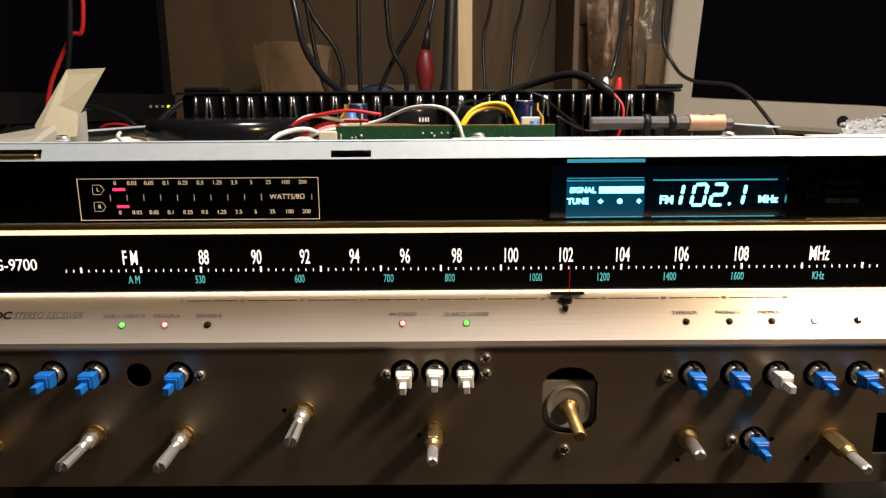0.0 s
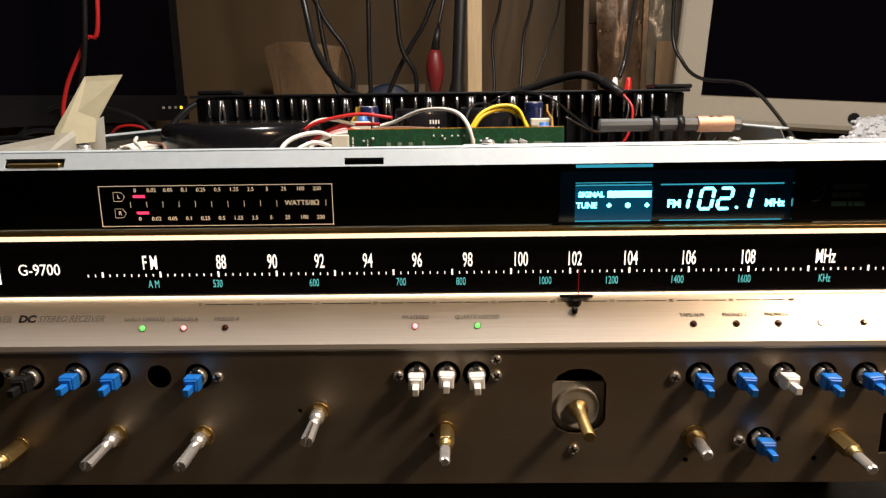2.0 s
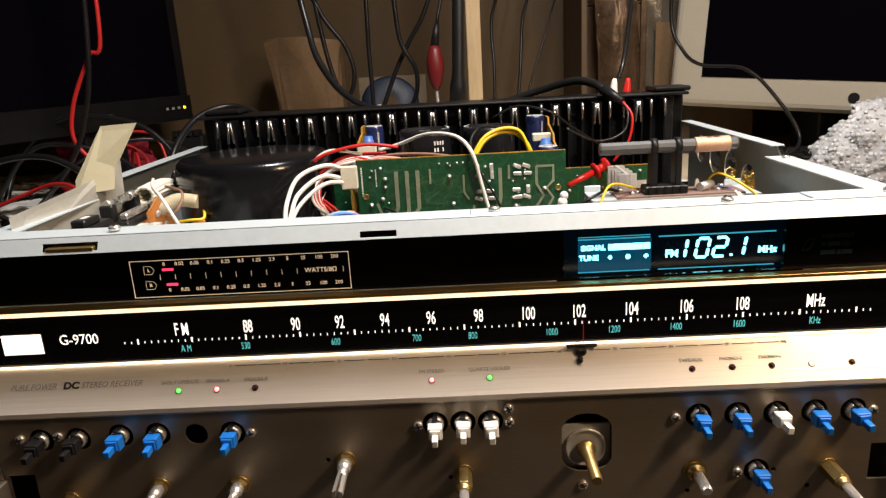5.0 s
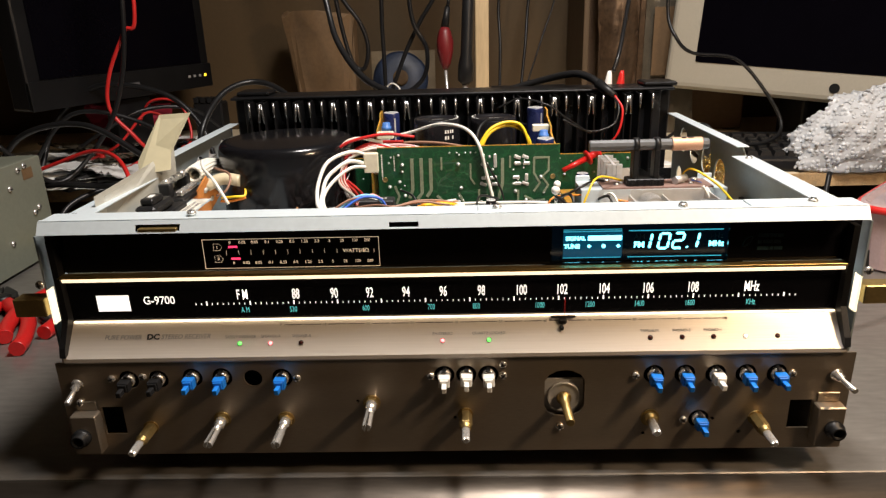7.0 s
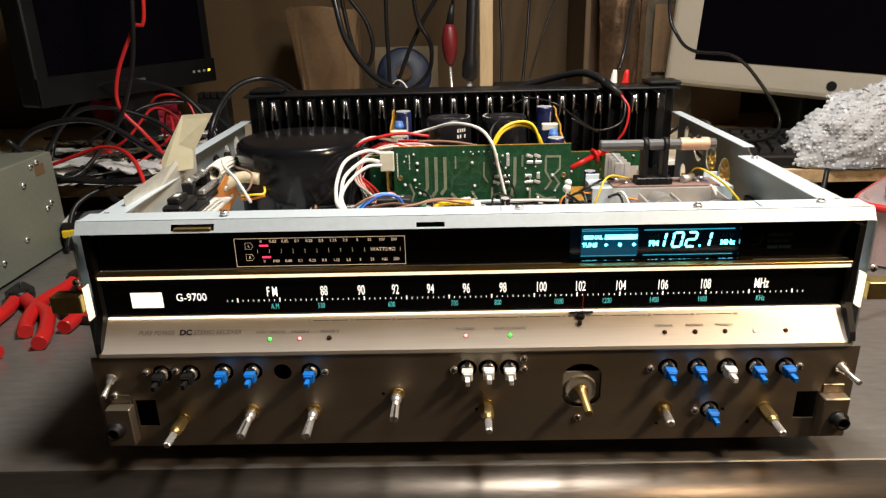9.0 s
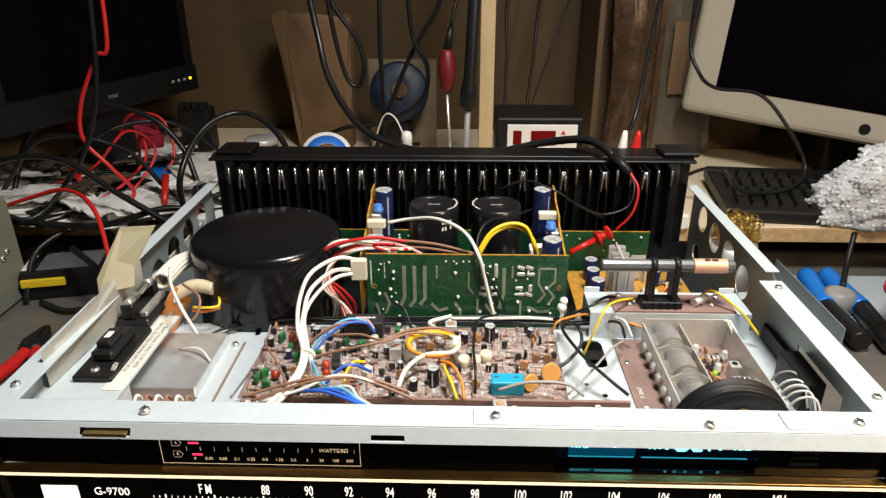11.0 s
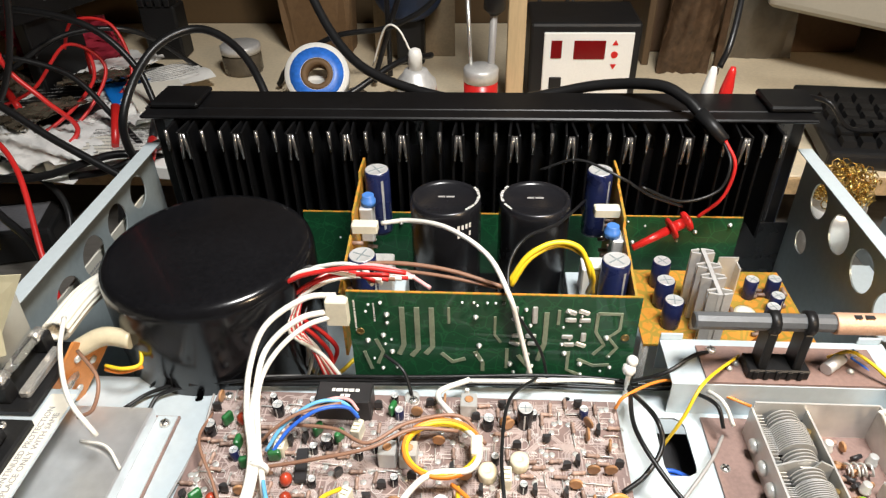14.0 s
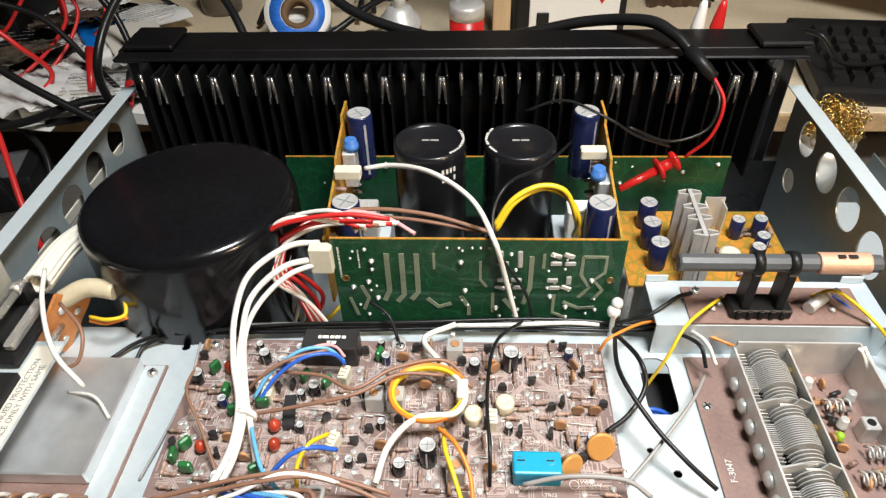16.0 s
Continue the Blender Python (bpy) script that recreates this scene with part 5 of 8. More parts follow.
# mains side: voltage selector, fuse, terminal board, fish paper
s = Shape().box((-0.2605, 0.0600, 0.1540), (-0.1980, 0.1680, 0.1552))
shelf = part("mains_shelf", s, zinc, RX, "zinc shelf carrying the voltage selector")
part("shelf_leg", Shape().box((-0.2000, 0.0600, 0.1262), (-0.1988, 0.0800, 0.1540)), zinc, shelf)
part("warning_label", Shape().box((-0.2120, 0.0700, 0.1553), (-0.1985, 0.1640, 0.1558)), label_paper, shelf, "printed fuse warning label")
for k, line in enumerate(("FOR CONTINUED PROTECTION", "REPLACE ONLY WITH SAME")):
    text(line, 0.0044, (-0.2062 + 0.0046 * k, 0.1230, 0.1560), ink_grey, shelf, tilt=0, spin=90)
s = Shape().box((-0.2400, 0.0780, 0.1553), (-0.2135, 0.1430, 0.1600), 0.001)
s.box((-0.2350, 0.0950, 0.1600), (-0.2190, 0.1320, 0.1680), 0.002)
s.box((-0.2320, 0.1000, 0.1680), (-0.2220, 0.1200, 0.1730), 0.001)
sel = part("voltage_selector", s, black_plastic, RX, "black mains voltage selector block")
for y in (0.0850, 0.1370):
    part("rail_screw", top_scr, None, sel, "", pose(-0.2270, y, 0.1601, -90, 0, 0))
text("100V", 0.0050, (-0.2160, 0.0900, 0.1603), ink_white, sel, tilt=0, spin=100)
part("selector_mark", Shape().box((-0.2290, 0.1060, 0.1731), (-0.2250, 0.1140, 0.1733)), ink_white, sel)
s = Shape().box((-0.2440, 0.1480, 0.1553), (-0.2180, 0.2010, 0.1600), 0.001)
s.box((-0.2400, 0.1520, 0.1600), (-0.2300, 0.1600, 0.1720), 0.001).box((-0.2400, 0.1900, 0.1600), (-0.2300, 0.1980, 0.1720), 0.001)
fh = part("fuse_holder", s, black_plastic, RX, "black fuse holder with a glass fuse")
part("fuse", Shape().cyl((-0.2350, 0.1570, 0.1720), (-0.2350, 0.1930, 0.1720), 0.0030), glass_clear, fh, "glass fuse")
for y in (0.1540, 0.1880):
    part("fuse_cap", Shape().cyl((-0.2350, y, 0.1720), (-0.2350, y + 0.008, 0.1720), 0.0034), chrome, fh)
part("fuse_clip", Shape().box((-0.2280, 0.1560, 0.1600), (-0.2220, 0.1920, 0.1650), 0.001), chrome, fh)
down, side = Vector((-0.0013, 0.0144, -0.0270)).normalized(), Vector((-0.0104, -0.0191, -0.0200)).normalized()
facing = side.cross(down).normalized()
facing = -facing if facing.x < 0 else facing
down = facing.cross(side)
tilt = Matrix(((down.x, side.x, facing.x, -0.2225), (down.y, side.y, facing.y, 0.1925), (down.z, side.z, facing.z, 0.1465), (0, 0, 0, 1)))
s = Shape().box((-0.0160, -0.0185, -0.0008), (0.0160, 0.0170, 0.0008), 0, 0, 1, tilt)
tb = part("terminal_board", s, mat("orange_fibre_board", (0.52, 0.20, 0.05), 0.5, 0, 0.15, 40, 400, 0.15), RX, "tilted orange terminal board")
lug = Shape().lathe((0, 0, 0), (0, 0, 1), [(0.0026, 0), (0.0026, 0.0008), (0.0018, 0.0014), (0.0006, 0.0015)], 12).mesh("terminal", [solder])
for k in range(4):
    part("terminal", lug, None, tb, "", tilt @ pose(0.007 * (-1) ** (k // 2), -0.009 + 0.018 * (k % 2), 0.0009))
part("board_post", Shape().cyl((-0.2160, 0.1700, 0.1535), (-0.2225, 0.1915, 0.1465), 0.0022, None, 8), chrome, tb)
for nm, o, mm, lab in (("insulating_strip", [(-0.2560, 0.0760, 0.1560), (-0.2545, 0.0740, 0.1835), (-0.2500, 0.1640, 0.1895), (-0.2450, 0.2020, 0.1990), (-0.2470, 0.2020, 0.1560)], milky_sheet, "thin milky plastic strip standing beside the mains shelf"),
                       ("insulating_sheet", [(-0.2600, 0.1600, 0.1800), (-0.2370, 0.1700, 0.1820), (-0.2360, 0.1730, 0.1950), (-0.2170, 0.1800, 0.2280), (-0.2430, 0.1780, 0.2270), (-0.2620, 0.1650, 0.1900)], fish_paper, "bent cream insulating sheet standing up beside the fuse")):
    s = Shape().rings([[(x, y, z) for x, y, z in o], [(x - 0.0003, y + 0.0005, z) for x, y, z in o]], 0, True, False)
    part(nm, s, mm, RX, lab)
sleeve = Shape()
flutes = []
for i, p in enumerate(spline([(-0.2250, 0.2640, 0.164), (-0.2290, 0.2320, 0.171), (-0.2315, 0.2015, 0.170)], 7)):
    ring = []
    for k in range(84):
        a, rad = 2 * math.pi * k / 84, 0.0068 + 0.0009 * abs(math.sin(math.pi * k / 6))
        ring.append((p[0] + rad * math.cos(a), p[1] + 0.12 * rad * math.cos(a), p[2] + rad * math.sin(a)))
    flutes.append(ring)
bore = [[(q[0] * 0.72 + 0.28 * sum(c[0] for c in r) / 84, q[1] + 0.0, q[2] * 0.72 + 0.28 * sum(c[2] for c in r) / 84) for q in r] for r in reversed(flutes)]
sleeve.rings(flutes + bore, 0, False)
part("cable_sleeve", sleeve, label_paper, RX, "ribbed cream fabric cable sleeve")
part("cable_sleeve", Shape().tube([(-0.2200, 0.1990, 0.160), (-0.2060, 0.2040, 0.165), (-0.1900, 0.2040, 0.163)], 0.0056, 10), mat("translucent_tubing", (0.55, 0.48, 0.33), 0.3, 0, 0.1, 40, 300, 0.05), RX, "translucent tan tubing")

# main tuner board
BZ = 0.1346
s = Shape().box((-0.1500, 0.0260, 0.1330), (0.0895, 0.1895, BZ))
board = part("tuner_board", s, pcb_brown, RX, "brown tuner circuit board crowded with components")
ridge = part("divider_board", Shape().box((-0.1100, 0.0880, BZ), (0.1300, 0.0905, 0.1385)), pcb_brown_plain, RX, "low brown divider board")
front_b = part("front_board", Shape().box((-0.1500, 0.0240, 0.1262), (0.1310, 0.0870, 0.1300)), pcb_brown, RX, "brown circuit board behind the dial")


def comp_meshes():
    M = {}
    for n, (r, h) in {"el_s": (0.0022, 0.006), "el_m": (0.0032, 0.0085), "el_l": (0.0045, 0.014)}.items():
        M[n] = electrolytic(r, h, cap_sleeve)
    M["el_b"] = electrolytic(0.0026, 0.007, navy_sleeve)
    s = Shape().lathe((-0.0028, 0, 0.0020), (1, 0, 0), [(0.0006, -0.001), (0.0012, 0), (0.0013, 0.0008), (0.0010, 0.0012), (0.0010, 0.0044), (0.0013, 0.0048), (0.0012, 0.0056), (0.0006, 0.0066)], 8)
    s.tube([(-0.0052, 0, 0), (-0.0050, 0, 0.0018), (-0.0030, 0, 0.0020)], 0.0003, 4, 1, 2).tube([(0.0052, 0, 0), (0.0050, 0, 0.0018), (0.0030, 0, 0.0020)], 0.0003, 4, 1, 2)
    M["res"] = s.mesh("resistor", [res_body, solder])
    s = Shape().lathe((0, -0.0008, 0.0048), (0, 1, 0), [(0.0030, 0), (0.0036, 0.0004), (0.0036, 0.0012), (0.0030, 0.0016)], 16)
    s.cyl((-0.0015, 0, 0), (-0.0015, 0, 0.003), 0.0003, None, 4, 1).cyl((0.0015, 0, 0), (0.0015, 0, 0.003), 0.0003, None, 4, 1)
    M["disc"] = s.mesh("ceramic_capacitor", [ceramic, solder])
    s = Shape().box((-0.0035, -0.0017, 0.0008), (0.0035, 0.0017, 0.0082), 0.0014, 0, 2)
    M["film"] = s.mesh("film_capacitor", [green_film])
    s = Shape().ball((0, 0, 0.0042), 0.0034, 0, 12, 1.15)
    M["red"] = s.mesh("tantalum_capacitor", [red_film])
    pr = [(0.0024 * math.cos(a), 0.0024 * math.sin(a)) for a in [math.pi * k / 8 for k in range(9)]]
    s = Shape().rings([[(u, v - 0.0008, z) for u, v in pr] for z in (0.0022, 0.0068)], 0, True, False)
    for k in (-1, 0, 1):
        s.cyl((k * 0.0012, 0, 0), (k * 0.0012, 0, 0.0024), 0.0003, None, 4, 1)
    M["tr"] = s.mesh("transistor", [tr_body, solder])
    s = Shape().box((-0.0048, -0.0048, 0), (0.0048, 0.0048, 0.0115), 0.0006)
    s.lathe((0, 0, 0.0116), (0, 0, 1), [(0.0026, 0), (0.0020, 0.0003), (0.0018, -0.0002)], 12, 1)
    M["if"] = s.mesh("tuning_coil_can", [tin, ceramic])
    s = Shape().lathe((0, 0, 0), (0, 0, 1), [(0.0050, 0.001), (0.0052, 0.003), (0.0052, 0.0062), (0.0046, 0.0072), (0.0016, 0.0072), (0.0014, 0.0066)], 18)
    M["trim"] = s.mesh("trimmer", [trim_cream])
    s = Shape().box((-0.0032, -0.0100, 0.0015), (0.0032, 0.0100, 0.0048), 0.0005)
    for k in range(7):
        for sx in (-1, 1):
            s.box((sx * 0.0036 - 0.0006, -0.0090 + k * 0.003 - 0.0005, 0), (sx * 0.0036 + 0.0006, -0.0090 + k * 0.003 + 0.0005, 0.0030), 0, 1)
    M["ic"] = s.mesh("integrated_circuit", [tr_body, solder])
    s = Shape().box((-0.0045, -0.0028, 0), (0.0045, 0.0028, 0.0085), 0.0005)
    for k in range(3):
        s.box((-0.0036 + k * 0.0026, -0.0018, 0.0085), (-0.0018 + k * 0.0026, 0.0018, 0.0095), 0, 0)
    M["plug"] = s.mesh("plug", [cream_plastic])
    s = Shape().tube([(-0.0040, 0, 0), (-0.0036, 0, 0.0012), (0.0036, 0, 0.0012), (0.0040, 0, 0)], 0.00035, 5, 0, 2)
    M["link"] = s.mesh("wire_link", [solder])
    s = Shape().lathe((0, 0, 0), (0, 0, 1), [(0.0017, 0), (0.0017, 0.0004), (0.0009, 0.0005)], 10)
    M["pad"] = s.mesh("solder_ring", [solder])
    return M


CM = comp_meshes()
NAMES = {"el_s": "black electrolytic capacitor", "el_m": "black electrolytic capacitor", "el_l": "tall black electrolytic capacitor", "el_b": "blue electrolytic capacitor", "film": "green film capacitor", "red": "red-brown tantalum capacitor"}
taken = []


def comp(k, x, y, a, on=board, z=BZ, r=0.004):
    taken.append((x, y, r))
    part(CM[k].name.split(".")[0], CM[k], None, on, NAMES.get(k, ""), pose(x, y, z, R.uniform(-3, 3) if k not in ("ic", "if", "pad", "link") else 0, 0, a))


for k, x, y, a in (("film", -0.1355, 0.1650, 60), ("red", -0.1270, 0.1655, 0), ("el_m", -0.1080, 0.1730, 0), ("el_b", -0.0880, 0.1785, 0), ("ic", -0.0860, 0.1370, 8), ("if", -0.0400, 0.1440, 0), ("if", -0.0285, 0.1440, 0),
                   ("disc", -0.0130, 0.1550, 0), ("tr", -0.0410, 0.1270, 0), ("el_s", -0.0350, 0.1300, 0), ("red", -0.0920, 0.1275, 0), ("red", -0.0895, 0.1165, 0), ("film", -0.1365, 0.1160, 50), ("red", -0.1275, 0.1145, 0),
                   ("tr", -0.1180, 0.1110, 120), ("film", -0.1165, 0.1370, 20), ("plug", -0.1000, 0.1475, 90), ("plug", -0.0590, 0.1600, 80), ("plug", 0.0235, 0.1330, 90), ("trim", 0.0310, 0.1430, 0), ("trim", 0.0140, 0.1360, 0),
                   ("el_l", -0.0090, 0.1110, 0), ("if", 0.0055, 0.1030, 0), ("el_l", 0.0350, 0.1710, 0), ("disc", 0.0260, 0.1670, 30), ("disc", 0.0240, 0.1690, 20), ("disc", 0.0710, 0.1700, -50), ("film", -0.0690, 0.1560, 60),
                   ("disc", 0.0810, 0.1550, 80), ("disc", 0.0700, 0.1400, 0), ("disc", 0.0790, 0.1400, 0), ("tr", 0.0840, 0.1440, 0), ("disc", 0.0615, 0.1110, 10), ("disc", 0.0680, 0.1210, 80), ("tr", 0.0690, 0.1120, 0), ("if", 0.0030, 0.1780, 0),
                   ("plug", -0.0590, 0.1180, 70), ("film", -0.0820, 0.1600, 60), ("film", -0.0410, 0.1760, 70), ("el_b", -0.0370, 0.1730, 0), ("disc", -0.0270, 0.1740, 0), ("disc", 0.0225, 0.1060, 0), ("film", -0.1020, 0.1420, 10),
                   ("film", -0.0960, 0.1030, 30), ("el_m", -0.1130, 0.0960, 0), ("el_s", -0.0560, 0.1450, 0), ("el_s", -0.0480, 0.1500, 0), ("tr", -0.0650, 0.1330, 40), ("tr", 0.0560, 0.1420, 10), ("tr", 0.0300, 0.1540, 0)):
    comp(k, x, y, a)
big_disc = Shape().lathe((0, -0.0012, 0.0090), (0, 1, 0), [(0.0066, 0), (0.0076, 0.0006), (0.0076, 0.0018), (0.0066, 0.0024)], 20).mesh("ceramic_capacitor", [mat("orange_ceramic", (0.55, 0.27, 0.07), 0.4, 0, 0.1, 80, 700, 0.05)])
part("ceramic_capacitor", big_disc, None, board, "large orange disc capacitor", pose(0.0790, 0.1130, BZ - 0.001, -24, 0, 8))
part("ceramic_capacitor", big_disc, None, board, "large brown disc capacitor", pose(0.0640, 0.1040, BZ - 0.001, -18, 0, 30) @ Matrix.Scale(0.86, 4))
taken.append((0.0640, 0.1040, 0.007))
taken.append((0.0785, 0.1130, 0.008))
s = Shape().box((0.0335, 0.0990, BZ), (0.0575, 0.1115, 0.1455), 0.0012, 0, 2)
for x in (0.0375, 0.0520):
    s.lathe((x, 0.1060, 0.1454), (0, 0, 1), [(0.0022, 0), (0.0022, 0.0002), (0.0016, -0.0003)], 12, 1)
    s.box((x - 0.0018, 0.1057, 0.1455), (x + 0.0018, 0.1063, 0.1458), 0, 2)
part("filter_block", s, [cyan_plastic, brass, tr_body], board, "bright cyan filter block with brass cores")
taken.append((0.045, 0.104, 0.015))
s = Shape().box((-0.0850, 0.1700, BZ), (-0.0530, 0.1850, 0.1500), 0.0008)
blk = part("filter_module", s, tr_body, board, "black sealed module with white print")
s = Shape()
bars(s, -0.0760, -0.0600, 0.1770, 0.0022, lambda u, v: (u, v, 0.1503), 0, 31, 0.25)
bars(s, -0.0705, -0.0650, 0.1730, 0.0022, lambda u, v: (u, v, 0.1503), 0, 32, 0.25)
part("module_print", s, ink_white, blk)
taken.append((-0.069, 0.1775, 0.017))
for x, y in ((-0.0300, 0.1850), (-0.1420, 0.1840)):
    part("rail_screw", top_scr, None, board, "", pose(x, y, BZ + 0.0005, -90, 0, 15))
kinds = ["res"] * 22 + ["link"] * 7 + ["disc"] * 3 + ["tr"] * 7 + ["el_s"] * 4 + ["el_b"] * 2 + ["film"] * 1 + ["pad"] * 14 + ["el_m"] * 1
count = 0
for _ in range(9000):
    if count > 350:
        break
    k = R.choice(kinds)
    x, y = R.uniform(-0.146, 0.086), R.uniform(0.093, 0.186)
    rr = {"res": 0.0026, "link": 0.0018, "pad": 0.0012}.get(k, 0.0032)
    if all((x - a) ** 2 + (y - b) ** 2 > (rr + 0.8 * c) ** 2 for a, b, c in taken):
        comp(k, x, y, R.choice((0, 90, 90, 180)) + R.uniform(-6, 6), board, BZ, rr)
        count += 1
kinds2 = ["res"] * 14 + ["link"] * 8 + ["pad"] * 6 + ["tr"] * 9 + ["el_s"] * 4 + ["el_b"] * 6 + ["plug"] * 3 + ["film"] * 2 + ["disc"] * 4 + ["if"]
count = 0
for _ in range(9000):
    if count > 290:
        break
    k = R.choice(kinds2)
    x, y = R.uniform(-0.146, 0.128), R.uniform(0.028, 0.086)
    rr = {"res": 0.0026, "link": 0.0018, "pad": 0.0012, "plug": 0.0050, "if": 0.006}.get(k, 0.0032)
    if all((x - a) ** 2 + (y - b) ** 2 > (rr + 0.8 * c) ** 2 for a, b, c in taken):
        comp(k, x, y, R.choice((0, 90, 180)) + R.uniform(-8, 8), front_b, 0.1300, rr)
        count += 1
part("module", Shape().box((-0.1250, 0.0300, 0.1301), (-0.1050, 0.0460, 0.1460), 0.0008), white_plastic, front_b, "white boxed component")
# copper tracks and legends on the tuner board


def routed(x0, x1, y0, y1, z, n, seed):
    """Bundles of parallel tracks that run square and at 45 degrees under the lacquer."""
    r, s = random.Random(seed), Shape()
    dirs = [(1, 0), (0.707, 0.707), (0, 1), (-0.707, 0.707), (-1, 0), (-0.707, -0.707), (0, -1), (0.707, -0.707)]
    for _ in range(n):
        d, count_, pitch = r.randrange(0, 8, 2), r.choice((1, 2, 3, 4)), r.choice((0.0011, 0.0014, 0.0019))
        sx, sy = r.uniform(x0, x1), r.uniform(y0, y1)
        legs = []
        for _ in range(r.randint(1, 4)):
            legs.append((d, r.uniform(0.003, 0.014)))
            d = (d + r.choice((-1, 1))) % 8
        for q in range(count_):
            dx, dy = dirs[legs[0][0]]
            px, py = sx - dy * pitch * q, sy + dx * pitch * q
            w = r.choice((0.00022, 0.0003, 0.00042))
            for dd, ln in legs:
                dx, dy = dirs[dd]
                ex, ey = px + dx * ln, py + dy * ln
                if not (x0 < ex < x1 and y0 < ey < y1):
                    break
                nx, ny = -dy * w, dx * w
                z += 7e-8
                s.add([(px - nx - dx * w, py - ny - dy * w, z), (ex - nx + dx * w, ey - ny + dy * w, z), (ex + nx + dx * w, ey + ny + dy * w, z), (px + nx - dx * w, py + ny - dy * w, z)], [(0, 1, 2, 3)], 0)
                px, py = ex, ey
    return s


part("track", routed(-0.1485, 0.0885, 0.0915, 0.1885, BZ + 0.00008, 620, 71), pcb_track, board, kind="stuff")
part("track", routed(-0.1485, 0.1295, 0.0250, 0.0860, 0.1300 + 0.00008, 380, 72), pcb_track, front_b, kind="stuff")
s, faded = Shape(), mat("faded_legend", (0.66, 0.60, 0.56), 0.6, 0, 0.1, 50, 400, 0)


def stroke(s, a, b, w=0.00016):
    z = BZ + 0.0005 + 4e-8 * len(s.v)
    a, b = Vector(a), Vector(b)
    d = (b - a).normalized() * w
    s.add([(a.x + d.y, a.y - d.x, z), (b.x + d.y, b.y - d.x, z), (b.x - d.y, b.y + d.x, z), (a.x - d.y, a.y + d.x, z)], [(0, 1, 2, 3)], 0)


for k in range(300):
    x, y = R.uniform(-0.147, 0.084), R.uniform(0.092, 0.186)
    if k % 6 == 0:
        q = R.uniform(0.0018, 0.0034)
        for c in range(14):
            stroke(s, (x + q * math.cos(c * 0.4488), y + q * math.sin(c * 0.4488)), (x + q * math.cos((c + 1) * 0.4488), y + q * math.sin((c + 1) * 0.4488)))
    elif k % 6 == 1:
        w, h = R.uniform(0.004, 0.010), R.uniform(0.002, 0.005)
        for p, q in (((0, 0), (w, 0)), ((w, 0), (w, h)), ((w, h), (0, h)), ((0, h), (0, 0))):
            stroke(s, (x + p[0], y + p[1]), (x + q[0], y + q[1]))
    elif k % 6 == 2:
        for c in range(6):
            stroke(s, (x + c * 0.0008, y + 0.0007 * (-1) ** c), (x + (c + 1) * 0.0008, y - 0.0007 * (-1) ** c))
    else:
        n_ = R.randint(2, 4)
        for c in range(n_):
            u = x + c * 0.0013
            stroke(s, (u, y), (u, y + 0.0017), 0.00014)
            if R.random() < 0.7:
                stroke(s, (u, y + R.choice((0, 0.0008, 0.0016))), (u + 0.0008, y + R.choice((0, 0.0008, 0.0016))), 0.00014)
            if R.random() < 0.5:
                stroke(s, (u + 0.0008, y), (u + 0.0008, y + 0.0017), 0.00014)
part("board_print", s, faded, board, kind="stuff")
for k, (w_, x, y) in enumerate((("PC01", -0.0720, 0.1060), ("VR07", -0.0500, 0.1210), ("VR01", 0.0320, 0.1180), ("TR05", -0.0880, 0.1500), ("C532", -0.0330, 0.0960), ("C533", -0.0380, 0.1010), ("JP13", 0.0130, 0.1240), ("TR03", -0.0480, 0.1370), ("49", -0.0500, 0.1000), ("84", -0.0520, 0.1050), ("R20", 0.0420, 0.1250), ("C20", -0.0820, 0.1220), ("30", -0.1380, 0.1230), ("31", -0.1380, 0.1290), ("32", -0.1380, 0.1400), ("33", -0.1380, 0.1460), ("R50", -0.1180, 0.1230), ("TR02", 0.0520, 0.0940), ("C502", 0.0740, 0.0990), ("R85", -0.0480, 0.1110))):
    text(w_, 0.0028, (x, y, BZ + 0.0009), faded, board, tilt=0, spin=180 if k % 3 == 0 else 0)
# wound loop of spare wire and cable ties
for q, (mm, rr) in enumerate(((yellow_wire, 0.0013), (orange_wire, 0.0012))):
    pts = [(-0.009 + (0.0190 + 0.0012 * q + 0.0006 * math.sin(k * 0.5)) * math.cos(k * 0.524), 0.1430 + (0.0165 + 0.0012 * q) * math.sin(k * 0.524), 0.1490 + 0.0006 * q + 0.0008 * math.sin(k * 0.35)) for k in range(26)]
    part("wire", Shape().tube(pts, rr, 7, steps=3), mm, RX, "coiled yellow and orange wire")
part("plug", Shape().box((0.0060, 0.1380, 0.1470), (0.0120, 0.1500, 0.1530), 0.0006), cream_plastic, RX)
s = Shape().ball((0.0980, 0.2040, 0.1480), 0.0042).ball((0.0995, 0.2055, 0.1530), 0.0036).cyl((0.0985, 0.2040, 0.1262), (0.0985, 0.2040, 0.1480), 0.0016)
part("cable_tie", s, white_plastic, RX, "white cable tie")
part("cable_tie", Shape().lathe((-0.1030, 0.1270, 0.1480), (0.15, 1, 0.1), [(0.0052, 0), (0.0056, 0.0004), (0.0056, 0.0024), (0.0052, 0.0028)], 16), white_plastic, RX, "white cable tie")
part("cable_tie", Shape().box((0.0015, 0.1880, 0.1346), (0.0040, 0.1900, 0.1440), 0.0004), white_plastic, RX)
part("ground_lug", Shape().lathe((-0.0300, 0.1895, 0.1350), (0, 0, 1), [(0.0045, 0), (0.0045, 0.0008), (0.0028, 0.0008)], 16), tin, RX)
